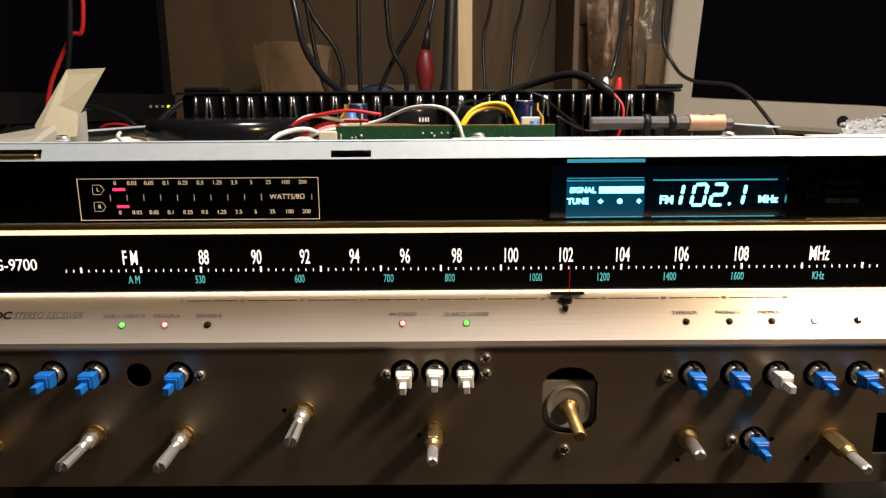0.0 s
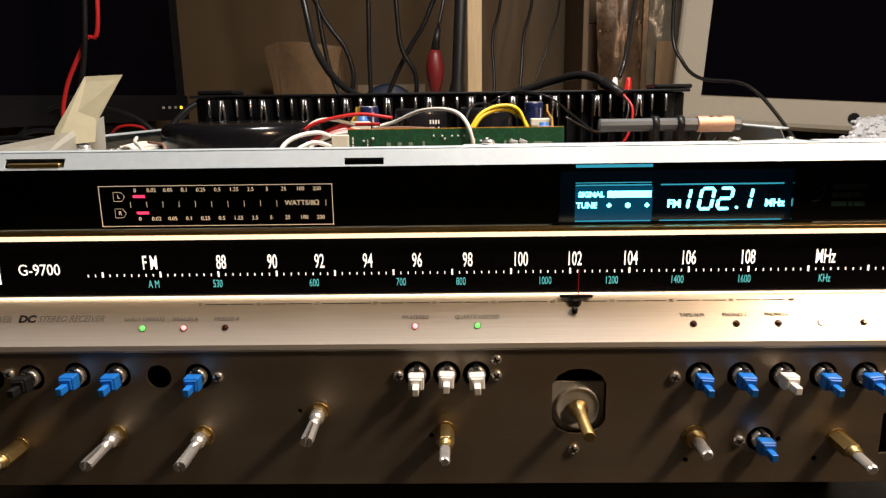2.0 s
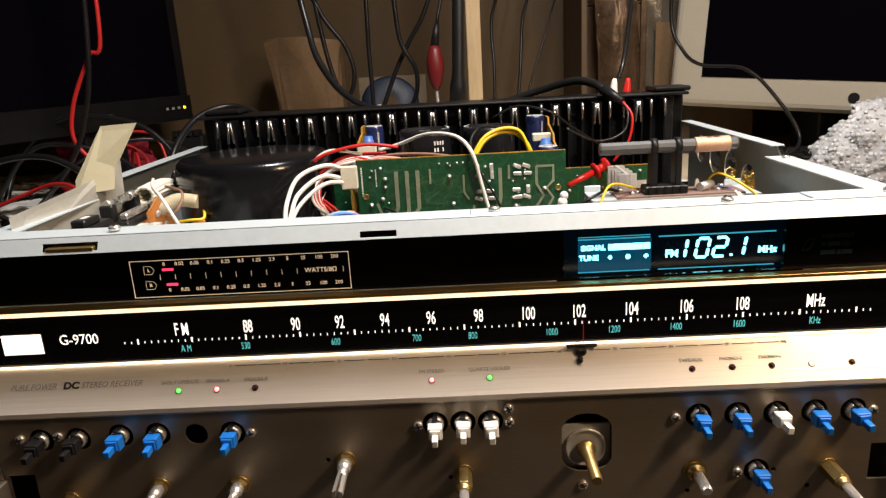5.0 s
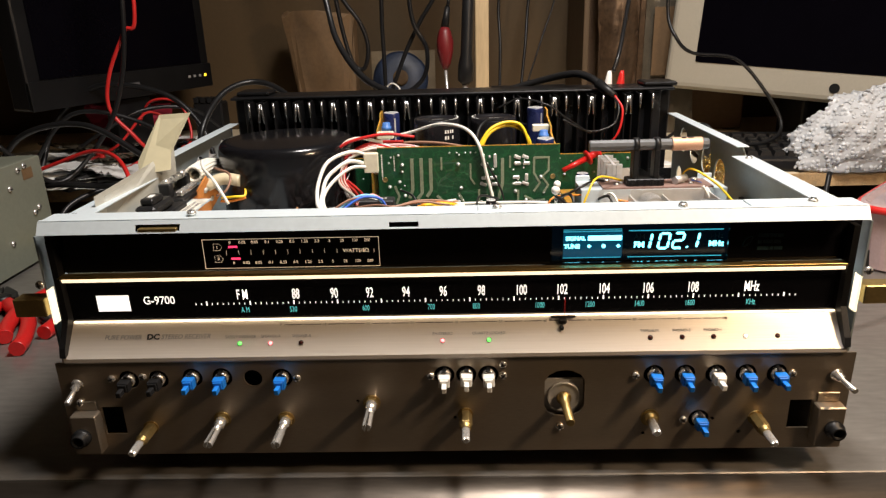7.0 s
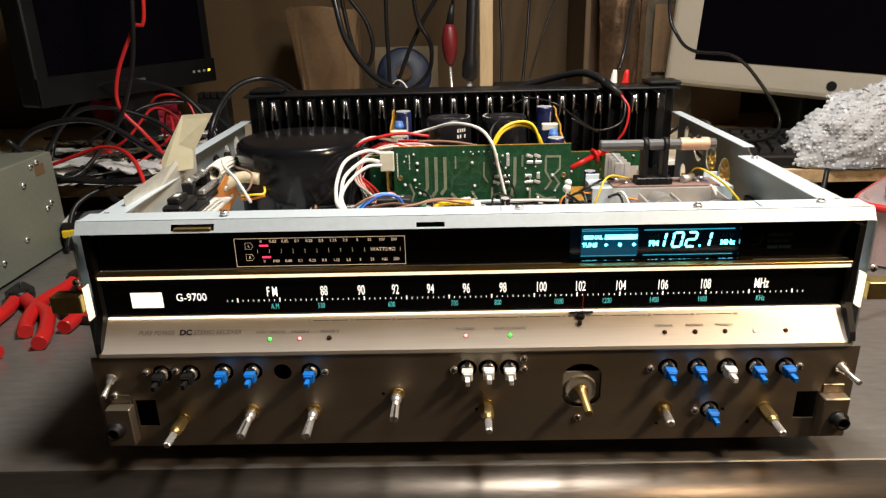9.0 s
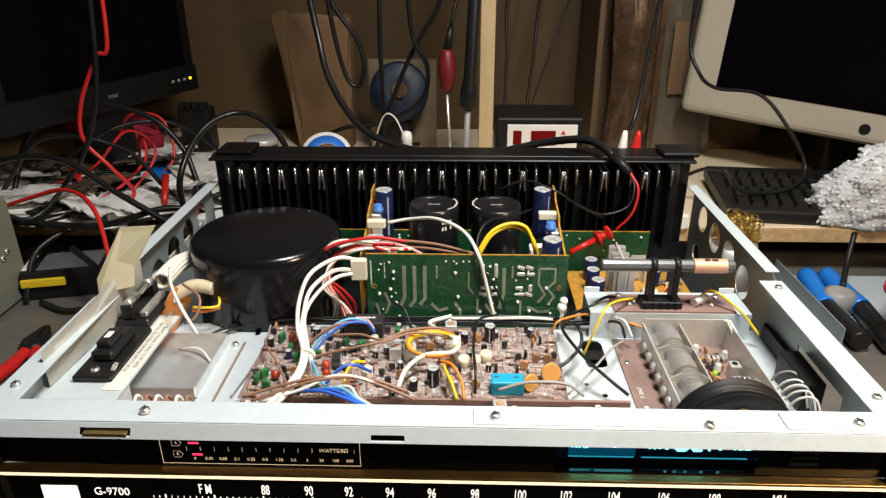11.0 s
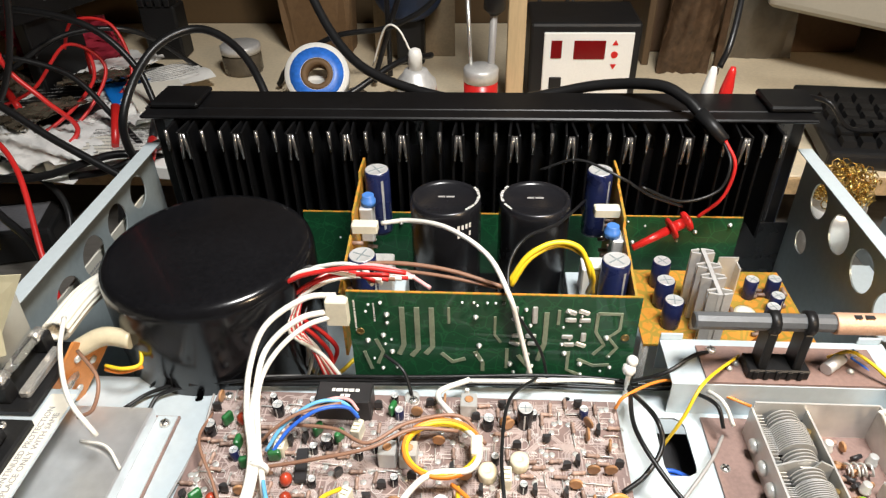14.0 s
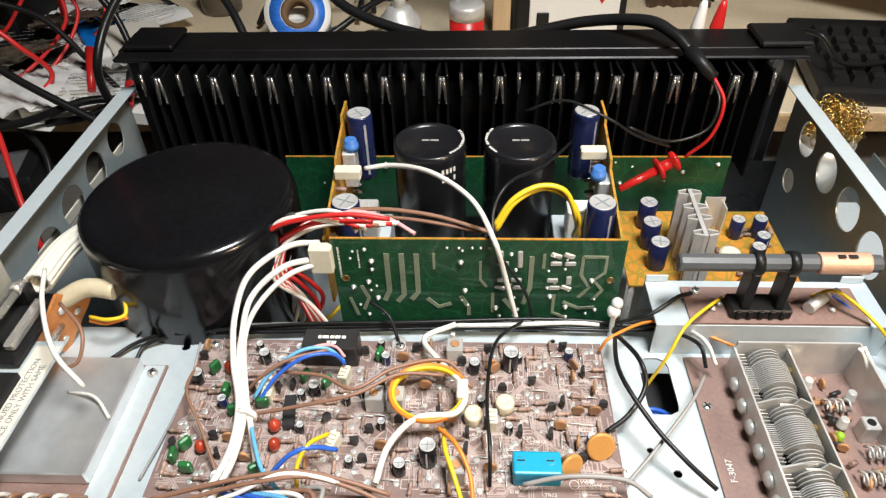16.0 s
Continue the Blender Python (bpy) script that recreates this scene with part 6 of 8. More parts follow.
part("wire", Shape().tube([(-0.0300, 0.1900, 0.136), (-0.0360, 0.2000, 0.146), (-0.0480, 0.2080, 0.150)], 0.0011), black_rubber, RX)
part("tape_wrap", Shape().tube([(-0.040, 0.060, 0.150), (-0.020, 0.050, 0.152), (0.010, 0.046, 0.150), (0.05, 0.044, 0.148)], 0.0048, 10), black_plastic, RX, "black taped wire bundle")
for k, mm in enumerate((blue_wire, blue_wire, sky_wire, white_wire, brown_wire, grey_wire)):
    pts = [(-0.105 + 0.006 * k, 0.088, 0.145), (-0.080 + 0.005 * k, 0.076 + 0.002 * k, 0.154), (-0.055, 0.065 + 0.0015 * k, 0.153), (-0.038, 0.060, 0.150)]
    part("wire", Shape().tube(pts, 0.0012), mm, RX)
# red grabber clip on its test lead
s = Shape().cyl((0.1230, 0.3480, 0.1330), (0.1500, 0.3570, 0.1440), 0.0026, 0.0034, 12)
s.lathe((0.1500, 0.3570, 0.1440), (0.9, 0.25, 0.4), [(0.0034, 0), (0.0085, 0.001), (0.0085, 0.003), (0.0042, 0.004), (0.0040, 0.012), (0.0080, 0.013), (0.0078, 0.0155), (0.004, 0.017)], 18)
part("grabber_clip", s, red_plastic, RX, "red plastic test clip")
for k, mm in enumerate((red_wire, white_wire, red_wire, brown_wire, white_wire, red_wire, white_wire)):
    o = 0.0024 * k
    pts = [(-0.055 + 0.004 * k, 0.236 + 0.3 * o, 0.183), (-0.078, 0.242 - 0.3 * o, 0.186 - 0.2 * o), (-0.098 - 0.4 * o, 0.236 - 0.5 * o, 0.176 - 0.3 * o), (-0.104 - 0.3 * o, 0.226 - 0.4 * o, 0.158 - 0.2 * o), (-0.094 + 0.3 * o, 0.220, 0.136), (-0.088 + o, 0.222, 0.100)]
    part("wire", Shape().tube(pts, 0.0015), mm, RX, "bundled red and white wire")

# ---- loose wiring inside the receiver ----


def wire(material, r, colour, pts):
    part("wire", Shape().tube(pts, r * 0.86, 7), material, RX, colour + " insulated wire")


wire(white_wire, 0.0021, "white", [(-0.079, 0.228, 0.178), (-0.094, 0.216, 0.185), (-0.113, 0.198, 0.180), (-0.120, 0.181, 0.165), (-0.118, 0.160, 0.152), (-0.108, 0.133, 0.150), (-0.105, 0.107, 0.150), (-0.112, 0.087, 0.146), (-0.122, 0.074, 0.142)])
wire(white_wire, 0.0021, "white", [(-0.079, 0.221, 0.172), (-0.096, 0.206, 0.178), (-0.113, 0.192, 0.168), (-0.115, 0.171, 0.158), (-0.114, 0.154, 0.150), (-0.105, 0.132, 0.149), (-0.102, 0.105, 0.150), (-0.108, 0.086, 0.146), (-0.118, 0.073, 0.141)])
wire(white_wire, 0.0019, "white", [(-0.078, 0.219, 0.170), (-0.094, 0.206, 0.172), (-0.110, 0.193, 0.162), (-0.116, 0.176, 0.152), (-0.106, 0.140, 0.149), (-0.101, 0.127, 0.148), (-0.093, 0.104, 0.140)])
wire(white_wire, 0.0019, "white", [(-0.059, 0.295, 0.185), (-0.039, 0.291, 0.190), (-0.012, 0.268, 0.200), (0.013, 0.241, 0.200), (0.026, 0.217, 0.190), (0.033, 0.216, 0.165), (0.042, 0.212, 0.130)])
wire(white_wire, 0.002, "white", [(0.004, 0.198, 0.142), (-0.014, 0.187, 0.142), (-0.005, 0.167, 0.147), (0.010, 0.146, 0.150), (0.006, 0.130, 0.151), (-0.014, 0.127, 0.150), (-0.027, 0.113, 0.148), (-0.032, 0.094, 0.145)])
wire(white_wire, 0.0015, "white", [(0.003, 0.201, 0.138), (0.037, 0.202, 0.138), (0.071, 0.205, 0.137), (0.091, 0.205, 0.136)])
wire(pink_wire, 0.0016, "pink", [(-0.081, 0.249, 0.180), (-0.060, 0.250, 0.184), (-0.038, 0.243, 0.184), (-0.021, 0.234, 0.180)])
wire(brown_wire, 0.0016, "brown", [(-0.082, 0.254, 0.180), (-0.046, 0.250, 0.186), (-0.011, 0.244, 0.186), (0.023, 0.234, 0.182)])
wire(brown_wire, 0.0014, "brown", [(-0.054, 0.252, 0.180), (-0.018, 0.244, 0.182), (0.020, 0.236, 0.180)])
wire(white_wire, 0.0017, "white", [(-0.113, 0.253, 0.172), (-0.093, 0.253, 0.180), (-0.070, 0.247, 0.186), (-0.051, 0.236, 0.181)])
wire(white_wire, 0.0017, "white", [(-0.112, 0.252, 0.170), (-0.090, 0.254, 0.176), (-0.066, 0.245, 0.182), (-0.057, 0.236, 0.180)])
wire(white_wire, 0.0014, "white", [(-0.105, 0.244, 0.160), (-0.110, 0.233, 0.150), (-0.098, 0.223, 0.135), (-0.105, 0.227, 0.110)])
wire(white_wire, 0.0014, "white", [(-0.102, 0.239, 0.160), (-0.104, 0.228, 0.150), (-0.094, 0.228, 0.130), (-0.104, 0.235, 0.100)])
wire(yellow_wire, 0.0020, "yellow", [(0.028, 0.238, 0.180), (0.039, 0.245, 0.195), (0.056, 0.252, 0.200), (0.071, 0.250, 0.195), (0.079, 0.248, 0.180), (0.079, 0.258, 0.160)])
wire(yellow_wire, 0.0020, "yellow", [(0.027, 0.239, 0.182), (0.038, 0.245, 0.197), (0.054, 0.250, 0.203), (0.069, 0.249, 0.200), (0.077, 0.248, 0.182), (0.082, 0.258, 0.160)])
wire(yellow_wire, 0.0018, "yellow", [(-0.079, 0.254, 0.100), (-0.090, 0.245, 0.095), (-0.109, 0.240, 0.092)])
wire(black_rubber, 0.0011, "black", [(0.050, 0.334, 0.205), (0.075, 0.330, 0.215), (0.103, 0.315, 0.210), (0.125, 0.319, 0.195), (0.155, 0.338, 0.175)])
wire(black_rubber, 0.0012, "black", [(0.081, 0.319, 0.190), (0.058, 0.275, 0.200), (0.036, 0.251, 0.205), (0.026, 0.236, 0.195), (0.029, 0.219, 0.180), (0.046, 0.217, 0.150), (0.052, 0.212, 0.130)])
wire(black_rubber, 0.0015, "black", [(-0.203, 0.179, 0.130), (-0.189, 0.191, 0.132), (-0.163, 0.198, 0.134), (-0.101, 0.201, 0.134), (-0.031, 0.204, 0.134), (0.038, 0.207, 0.134), (0.099, 0.206, 0.134), (0.156, 0.208, 0.134), (0.223, 0.206, 0.130)])
wire(black_rubber, 0.0015, "black", [(-0.189, 0.180, 0.128), (-0.184, 0.190, 0.131), (-0.159, 0.196, 0.133), (-0.100, 0.199, 0.133), (-0.031, 0.203, 0.132), (0.038, 0.205, 0.132), (0.099, 0.204, 0.132), (0.156, 0.206, 0.132), (0.232, 0.202, 0.128)])
wire(black_rubber, 0.0013, "black", [(-0.167, 0.193, 0.136), (-0.100, 0.201, 0.137), (-0.024, 0.204, 0.137), (0.054, 0.208, 0.137), (0.105, 0.205, 0.137)])
wire(grey_wire, 0.0013, "grey", [(-0.187, 0.194, 0.130), (-0.137, 0.205, 0.131), (-0.032, 0.210, 0.130), (0.073, 0.213, 0.130)])
wire(black_rubber, 0.0016, "black", [(0.097, 0.194, 0.142), (0.104, 0.163, 0.155), (0.106, 0.150, 0.148), (0.096, 0.137, 0.142), (0.084, 0.130, 0.137)])
wire(black_rubber, 0.0015, "black", [(0.098, 0.196, 0.142), (0.092, 0.155, 0.155), (0.104, 0.128, 0.150), (0.118, 0.110, 0.145), (0.132, 0.099, 0.138)])
wire(black_rubber, 0.0012, "black", [(0.044, 0.201, 0.142), (0.027, 0.175, 0.152), (0.022, 0.141, 0.152), (0.023, 0.110, 0.150), (0.023, 0.098, 0.138)])
wire(black_rubber, 0.0014, "black", [(0.100, 0.202, 0.140), (0.118, 0.200, 0.150), (0.135, 0.209, 0.155), (0.147, 0.216, 0.152)])
wire(yellow_wire, 0.0011, "yellow", [(0.112, 0.165, 0.128), (0.120, 0.166, 0.152), (0.132, 0.179, 0.165), (0.162, 0.211, 0.154)])
wire(yellow_wire, 0.0012, "yellow", [(0.215, 0.214, 0.152), (0.222, 0.204, 0.165), (0.241, 0.190, 0.155), (0.255, 0.178, 0.140)])
wire(blue_wire, 0.001, "blue", [(0.228, 0.214, 0.152), (0.235, 0.202, 0.150), (0.233, 0.196, 0.135), (0.212, 0.196, 0.130)])
wire(grey_wire, 0.0011, "grey", [(0.142, 0.163, 0.142), (0.127, 0.139, 0.150), (0.106, 0.117, 0.142), (0.090, 0.102, 0.136)])
wire(grey_wire, 0.0014, "grey", [(0.039, 0.097, 0.142), (0.060, 0.098, 0.148), (0.086, 0.097, 0.148), (0.099, 0.092, 0.142)])
wire(white_wire, 0.0014, "white", [(0.139, 0.200, 0.140), (0.145, 0.180, 0.150), (0.151, 0.172, 0.140)])
wire(black_rubber, 0.0014, "black", [(0.134, 0.196, 0.140), (0.142, 0.179, 0.148), (0.145, 0.170, 0.140)])
wire(orange_wire, 0.0011, "orange", [(0.088, 0.183, 0.138), (0.094, 0.186, 0.146), (0.119, 0.200, 0.144), (0.141, 0.197, 0.142), (0.165, 0.186, 0.140)])
wire(sky_wire, 0.0013, "pale-blue", [(-0.105, 0.145, 0.140), (-0.096, 0.154, 0.150), (-0.081, 0.163, 0.157), (-0.067, 0.167, 0.155), (-0.058, 0.166, 0.146)])
wire(blue_wire, 0.0013, "blue", [(-0.102, 0.142, 0.140), (-0.092, 0.152, 0.150), (-0.077, 0.159, 0.157), (-0.063, 0.164, 0.154), (-0.057, 0.164, 0.146)])
wire(pink_wire, 0.0011, "pink", [(-0.088, 0.165, 0.150), (-0.071, 0.167, 0.157), (-0.063, 0.171, 0.152), (-0.058, 0.169, 0.146)])
wire(sky_wire, 0.0013, "pale-blue", [(-0.102, 0.129, 0.146), (-0.094, 0.111, 0.148), (-0.087, 0.098, 0.146), (-0.073, 0.086, 0.142)])
wire(blue_wire, 0.0014, "blue", [(-0.084, 0.097, 0.145), (-0.074, 0.102, 0.154), (-0.064, 0.106, 0.155), (-0.053, 0.111, 0.146)])
wire(brown_wire, 0.0012, "brown", [(-0.109, 0.150, 0.141), (-0.100, 0.152, 0.150), (-0.086, 0.158, 0.156), (-0.066, 0.166, 0.155)])
wire(brown_wire, 0.0012, "brown", [(-0.094, 0.158, 0.146), (-0.067, 0.151, 0.152), (-0.048, 0.142, 0.153), (-0.028, 0.155, 0.154), (-0.001, 0.164, 0.150), (0.014, 0.150, 0.145)])
wire(brown_wire, 0.0012, "brown", [(-0.104, 0.133, 0.142), (-0.076, 0.133, 0.150), (-0.047, 0.138, 0.154), (-0.025, 0.151, 0.154), (-0.001, 0.154, 0.150)])
wire(brown_wire, 0.0013, "brown", [(-0.140, 0.085, 0.142), (-0.112, 0.088, 0.150), (-0.090, 0.091, 0.154), (-0.067, 0.094, 0.154), (-0.045, 0.091, 0.152), (-0.024, 0.088, 0.146)])
wire(brown_wire, 0.0013, "brown", [(-0.133, 0.081, 0.142), (-0.105, 0.086, 0.150), (-0.084, 0.088, 0.155), (-0.063, 0.091, 0.155), (-0.043, 0.089, 0.150), (-0.019, 0.082, 0.144)])
wire(white_wire, 0.0013, "white", [(-0.125, 0.080, 0.142), (-0.097, 0.084, 0.150), (-0.076, 0.091, 0.156), (-0.056, 0.091, 0.154), (-0.035, 0.088, 0.146)])
wire(yellow_wire, 0.0013, "yellow", [(-0.069, 0.089, 0.142), (-0.070, 0.099, 0.150), (-0.065, 0.107, 0.156), (-0.058, 0.117, 0.150)])
wire(orange_wire, 0.0013, "orange", [(-0.003, 0.123, 0.148), (0.006, 0.112, 0.152), (0.013, 0.099, 0.148), (0.015, 0.086, 0.142)])
wire(yellow_wire, 0.0014, "yellow", [(-0.000, 0.123, 0.146), (0.001, 0.110, 0.150), (0.006, 0.096, 0.148), (0.010, 0.086, 0.142)])
wire(grey_wire, 0.0009, "grey", [(-0.147, 0.183, 0.140), (-0.148, 0.159, 0.132), (-0.152, 0.127, 0.130), (-0.156, 0.103, 0.129)])
wire(brown_wire, 0.001, "brown", [(-0.143, 0.169, 0.140), (-0.140, 0.144, 0.148), (-0.125, 0.121, 0.146), (-0.112, 0.100, 0.140)])
wire(white_wire, 0.0016, "white", [(-0.230, 0.196, 0.184), (-0.220, 0.172, 0.182), (-0.201, 0.143, 0.178), (-0.188, 0.135, 0.160)])
wire(brown_wire, 0.0012, "brown", [(-0.210, 0.172, 0.182), (-0.191, 0.155, 0.180), (-0.191, 0.144, 0.170), (-0.200, 0.142, 0.165)])
wire(white_wire, 0.001, "cream", [(-0.211, 0.148, 0.139), (-0.192, 0.142, 0.143), (-0.180, 0.131, 0.140)])
wire(yellow_wire, 0.0014, "yellow", [(-0.215, 0.193, 0.150), (-0.202, 0.189, 0.152), (-0.193, 0.193, 0.152), (-0.194, 0.200, 0.158)])
wire(orange_wire, 0.0014, "orange", [(-0.216, 0.193, 0.147), (-0.204, 0.190, 0.148), (-0.192, 0.193, 0.150)])
wire(white_wire, 0.0014, "white", [(0.222, 0.169, 0.158), (0.227, 0.166, 0.150), (0.229, 0.155, 0.145), (0.230, 0.146, 0.138)])
wire(white_wire, 0.0014, "white", [(0.226, 0.172, 0.156), (0.231, 0.166, 0.148), (0.233, 0.154, 0.142)])

# ---- things on the bench and the desk behind ----
DZ = 0.0702


def cable(name, material, r, pts, label, n=8):
    return solo(name, Shape().tube(pts, r, n, steps=9), material, label, "cable")


monitor_black = mat("satin_black_bezel", (0.006, 0.006, 0.0065), 0.38, 0.0, 0.25, 30, 600, 0.08, spec=0.3)
# flat monitor, turned towards the bench
mon = thing("monitor", (-0.56, 0.80, DZ), "black flat monitor with an amber power light, screen dark", "monitor")
MM = Matrix.Translation((-0.4720, 0.962, 0.178)) @ pose(0, 0, 0, 0, 0, 68)


def mbox(a, b, bev=0.0):
    return Shape().box(a, b, bev, 0, 2, MM)


part("case", mbox((-0.385, 0.004, 0.0), (0, 0.045, 0.34), 0.004), monitor_black, mon)
part("screen", mbox((-0.362, 0.0025, 0.045), (-0.023, 0.0042, 0.32)), screen_black, mon, "dark switched-off screen")
part("bezel", mbox((-0.385, 0.0, 0.0), (0, 0.004, 0.043), 0.001), monitor_black, mon)
for k in range(4):
    part("button_light", mbox((-0.022 - k * 0.014, -0.0012, 0.020), (-0.016 - k * 0.014, 0.0, 0.0245), 0.0005), led_amber if k == 0 else grey_wire, mon, "amber power light" if k == 0 else "")
part("badge", mbox((-0.200, -0.0008, 0.019), (-0.181, 0.0, 0.0245)), mat("dim_grey_badge", (0.10, 0.10, 0.105), 0.4, 0.2, 0.2, 60, 300, 0.05), mon, "small grey badge")
part("stand", mbox((-0.23, 0.012, -0.1075), (-0.15, 0.035, 0.0), 0.003), monitor_black, mon)
part("foot", mbox((-0.30, -0.05, -0.1075), (-0.08, 0.13, -0.096), 0.004), monitor_black, mon)

# white all-in-one computer, leaning
U, V = Vector((0.222, -0.157, -0.015)).normalized(), Vector((-0.03, 0.05, 1.0))
W = U.cross(V).normalized()
V = W.cross(U).normalized()
IM = Matrix(((U.x, -W.x, V.x, 0.398), (U.y, -W.y, V.y, 0.858), (U.z, -W.z, V.z, 0.164), (0, 0, 0, 1)))
IM = Matrix.Translation((-0.026, 0, 0)) @ IM
computer = thing("desktop_computer", (0.56, 0.90, DZ), "white all-in-one desktop computer with a dark screen", "computer")


def ibox(a, b, bev=0.0, seg=3):
    return Shape().box(a, b, bev, 0, seg, IM)


part("case", ibox((0, 0.0, 0), (0.56, 0.045, 0.44), 0.012), computer_white, computer)
part("screen", ibox((0.052, -0.0012, 0.048), (0.508, 0.0005, 0.40)), screen_black, computer, "dark switched-off screen")
s = Shape().lathe(IM @ Vector((0.271, -0.0008, 0.024)), -W, [(0.0075, -0.001), (0.0075, 0.0008), (0.006, 0.001)], 14)
part("emblem", s, black_plastic, computer, "small dark round emblem")
part("stand", Shape().box((0.60, 0.80, DZ), (0.70, 0.90, 0.20), 0.006, 0, 2), black_plastic, computer)

# brown paper bag
bag = Shape()
rings = []
rr = random.Random(3)
for z, w, d in ((DZ, 0.052, 0.026), (0.12, 0.055, 0.030), (0.19, 0.061, 0.032), (0.27, 0.067, 0.034), (0.305, 0.070, 0.036)):
    ring = []
    for k in range(20):
        a = 2 * math.pi * k / 20
        c, s_ = math.cos(a), math.sin(a)
        ring.append((-0.243 + w * math.copysign(abs(c) ** 0.4, c) + rr.uniform(-0.003, 0.003) + (z - 0.07) * -0.05, 0.975 + d * math.copysign(abs(s_) ** 0.4, s_) + rr.uniform(-0.003, 0.003), z + (rr.uniform(-0.010, 0.008) if z > 0.3 else 0)))
    rings.append(ring)
inner = [[(-0.243 + (p[0] + 0.243) * 0.97, 0.975 + (p[1] - 0.975) * 0.93, p[2]) for p in r] for r in reversed(rings[2:])]
pb = thing("paper_bag", (-0.243, 0.975, DZ), "open crumpled brown paper bag on the desk", "bag")
bag.rings(rings, 0, True, False)
part("bag_body", bag, kraft, pb)
part("bag_lining", Shape().rings(inner, 0, False, False), kraft, pb)

# wooden post
solo("wooden_post", Shape().box((0.0370, 0.745, DZ), (0.0585, 0.769, 0.95), 0.001), wood, "pale pine post standing at the back of the desk", "post")

# temperature station
st = thing("soldering_station", (0.13, 0.80, DZ), "black soldering station with a white panel and red displays", "soldering station")
part("body", Shape().box((0.0645, 0.7540, DZ), (0.1990, 0.850, 0.1755), 0.004, 0, 2), black_plastic, st)
part("panel", Shape().box((0.0815, 0.7500, 0.0780), (0.1895, 0.7540, 0.1650), 0.001), white_plastic, st, "white front panel")
part("display", Shape().box((0.0905, 0.7487, 0.1340), (0.1035, 0.7499, 0.1560), 0.0004), mat("dark_red_window", (0.16, 0.005, 0.006), 0.2, 0, 0.1, 40, 300, 0), st, "dark red window")
part("display", Shape().box((0.1180, 0.7487, 0.1330), (0.1560, 0.7499, 0.1560), 0.0004), bpy.data.materials["dark_red_window"], st, "dark red display")
for z, n in ((0.1525, 3), (0.1385, 12), (0.1245, 3)):
    flip = -1 if z < 0.13 else 1
    loop = [(0.1675 + 0.0042 * math.sin(2 * math.pi * k / n), z + flip * 0.0042 * math.cos(2 * math.pi * k / n)) for k in range(n)]
    s = Shape().rings([[(u, yy, v) for u, v in loop] for yy in (0.7499, 0.7491)], 0, True, False)
    part("button", s, red_plastic, st, "small red button")
part("switch", Shape().box((0.0905, 0.7487, 0.0880), (0.1055, 0.7499, 0.1100), 0.001), black_plastic, st)

# cans, jar, tape
sp = thing("spray_can", (-0.0665, 0.655, DZ), "silver and red spray can with a white nozzle", "spray can")
part("body", Shape().lathe((-0.0665, 0.655, DZ), (0, 0, 1), [(0.0225, 0), (0.0230, 0.002), (0.0230, 0.062)], 28), red_plastic, sp, "red printed body")
part("shoulder", Shape().lathe((-0.0665, 0.655, DZ + 0.0622), (0, 0, 1), [(0.0235, 0), (0.0235, 0.003), (0.022, 0.010), (0.015, 0.018), (0.013, 0.022), (0.008, 0.023)], 28), alu, sp, "bare metal shoulder")
part("nozzle", Shape().lathe((-0.0665, 0.655, DZ + 0.0845), (0, 0, 1), [(0.0075, 0), (0.0078, 0.016), (0.0065, 0.022), (0.003, 0.024)], 16), white_plastic, sp, "white nozzle")
part("tube", Shape().tube([(-0.070, 0.655, 0.172), (-0.084, 0.660, 0.198), (-0.100, 0.668, 0.196), (-0.118, 0.68, 0.150)], 0.0012), white_wire, sp, "thin white extension tube")
fl = thing("flux_tin", (0.0056, 0.728, DZ), "small red tin with a dented silver lid", "tin")
part("body", Shape().lathe((0.0056, 0.728, DZ), (0, 0, 1), [(0.020, 0), (0.0208, 0.002), (0.0208, 0.044)], 24), red_plastic, fl)
part("lid", Shape().lathe((0.0056, 0.728, DZ + 0.0442), (0, 0, 1), [(0.0213, 0), (0.0213, 0.014), (0.0195, 0.0165), (0.001, 0.0160)], 24), alu, fl, "dented silver lid")
jr = thing("glass_jar", (-0.3400, 0.870, DZ), "low glass jar with a tarnished metal lid", "jar")
part("glass", Shape().lathe((-0.3400, 0.870, DZ), (0, 0, 1), [(0.026, 0), (0.028, 0.004), (0.028, 0.026), (0.024, 0.030)], 24), clear_bag, jr)
part("lid", Shape().lathe((-0.3400, 0.870, DZ + 0.0302), (0, 0, 1), [(0.0285, 0), (0.0285, 0.009), (0.026, 0.011), (0.001, 0.0105)], 24), alu, jr, "tarnished lid")
tp = thing("tape_roll", (-0.200, 0.745, DZ), "roll of white tape with a blue printed core ring", "tape")
TM = Matrix.Translation((-0.200, 0.742, 0.1130)) @ pose(0, 0, 0, 52, 0, 8) @ Matrix.Scale(0.84, 4)
for nm, prof, mm in (("roll", [(0.024, -0.012), (0.047, -0.012), (0.048, -0.010), (0.048, 0.010), (0.047, 0.012), (0.024, 0.012), (0.024, -0.012)], white_plastic), ("side_print", [(0.0245, 0.0123), (0.040, 0.0123), (0.040, 0.0127), (0.0245, 0.0127)], mat("blue_print", (0.03, 0.16, 0.62), 0.4, 0, 0.3, 90, 260, 0.02)), ("core", [(0.0160, -0.012), (0.0238, -0.012), (0.0238, 0.0125), (0.0160, 0.0125), (0.0160, -0.012)], kraft)):
    s = Shape().lathe((0, 0, 0), (0, 0, 1), prof, 36, cap=False)
    s.v = [tuple(TM @ Vector(p)) for p in s.v]
    part(nm, s, mm, tp)
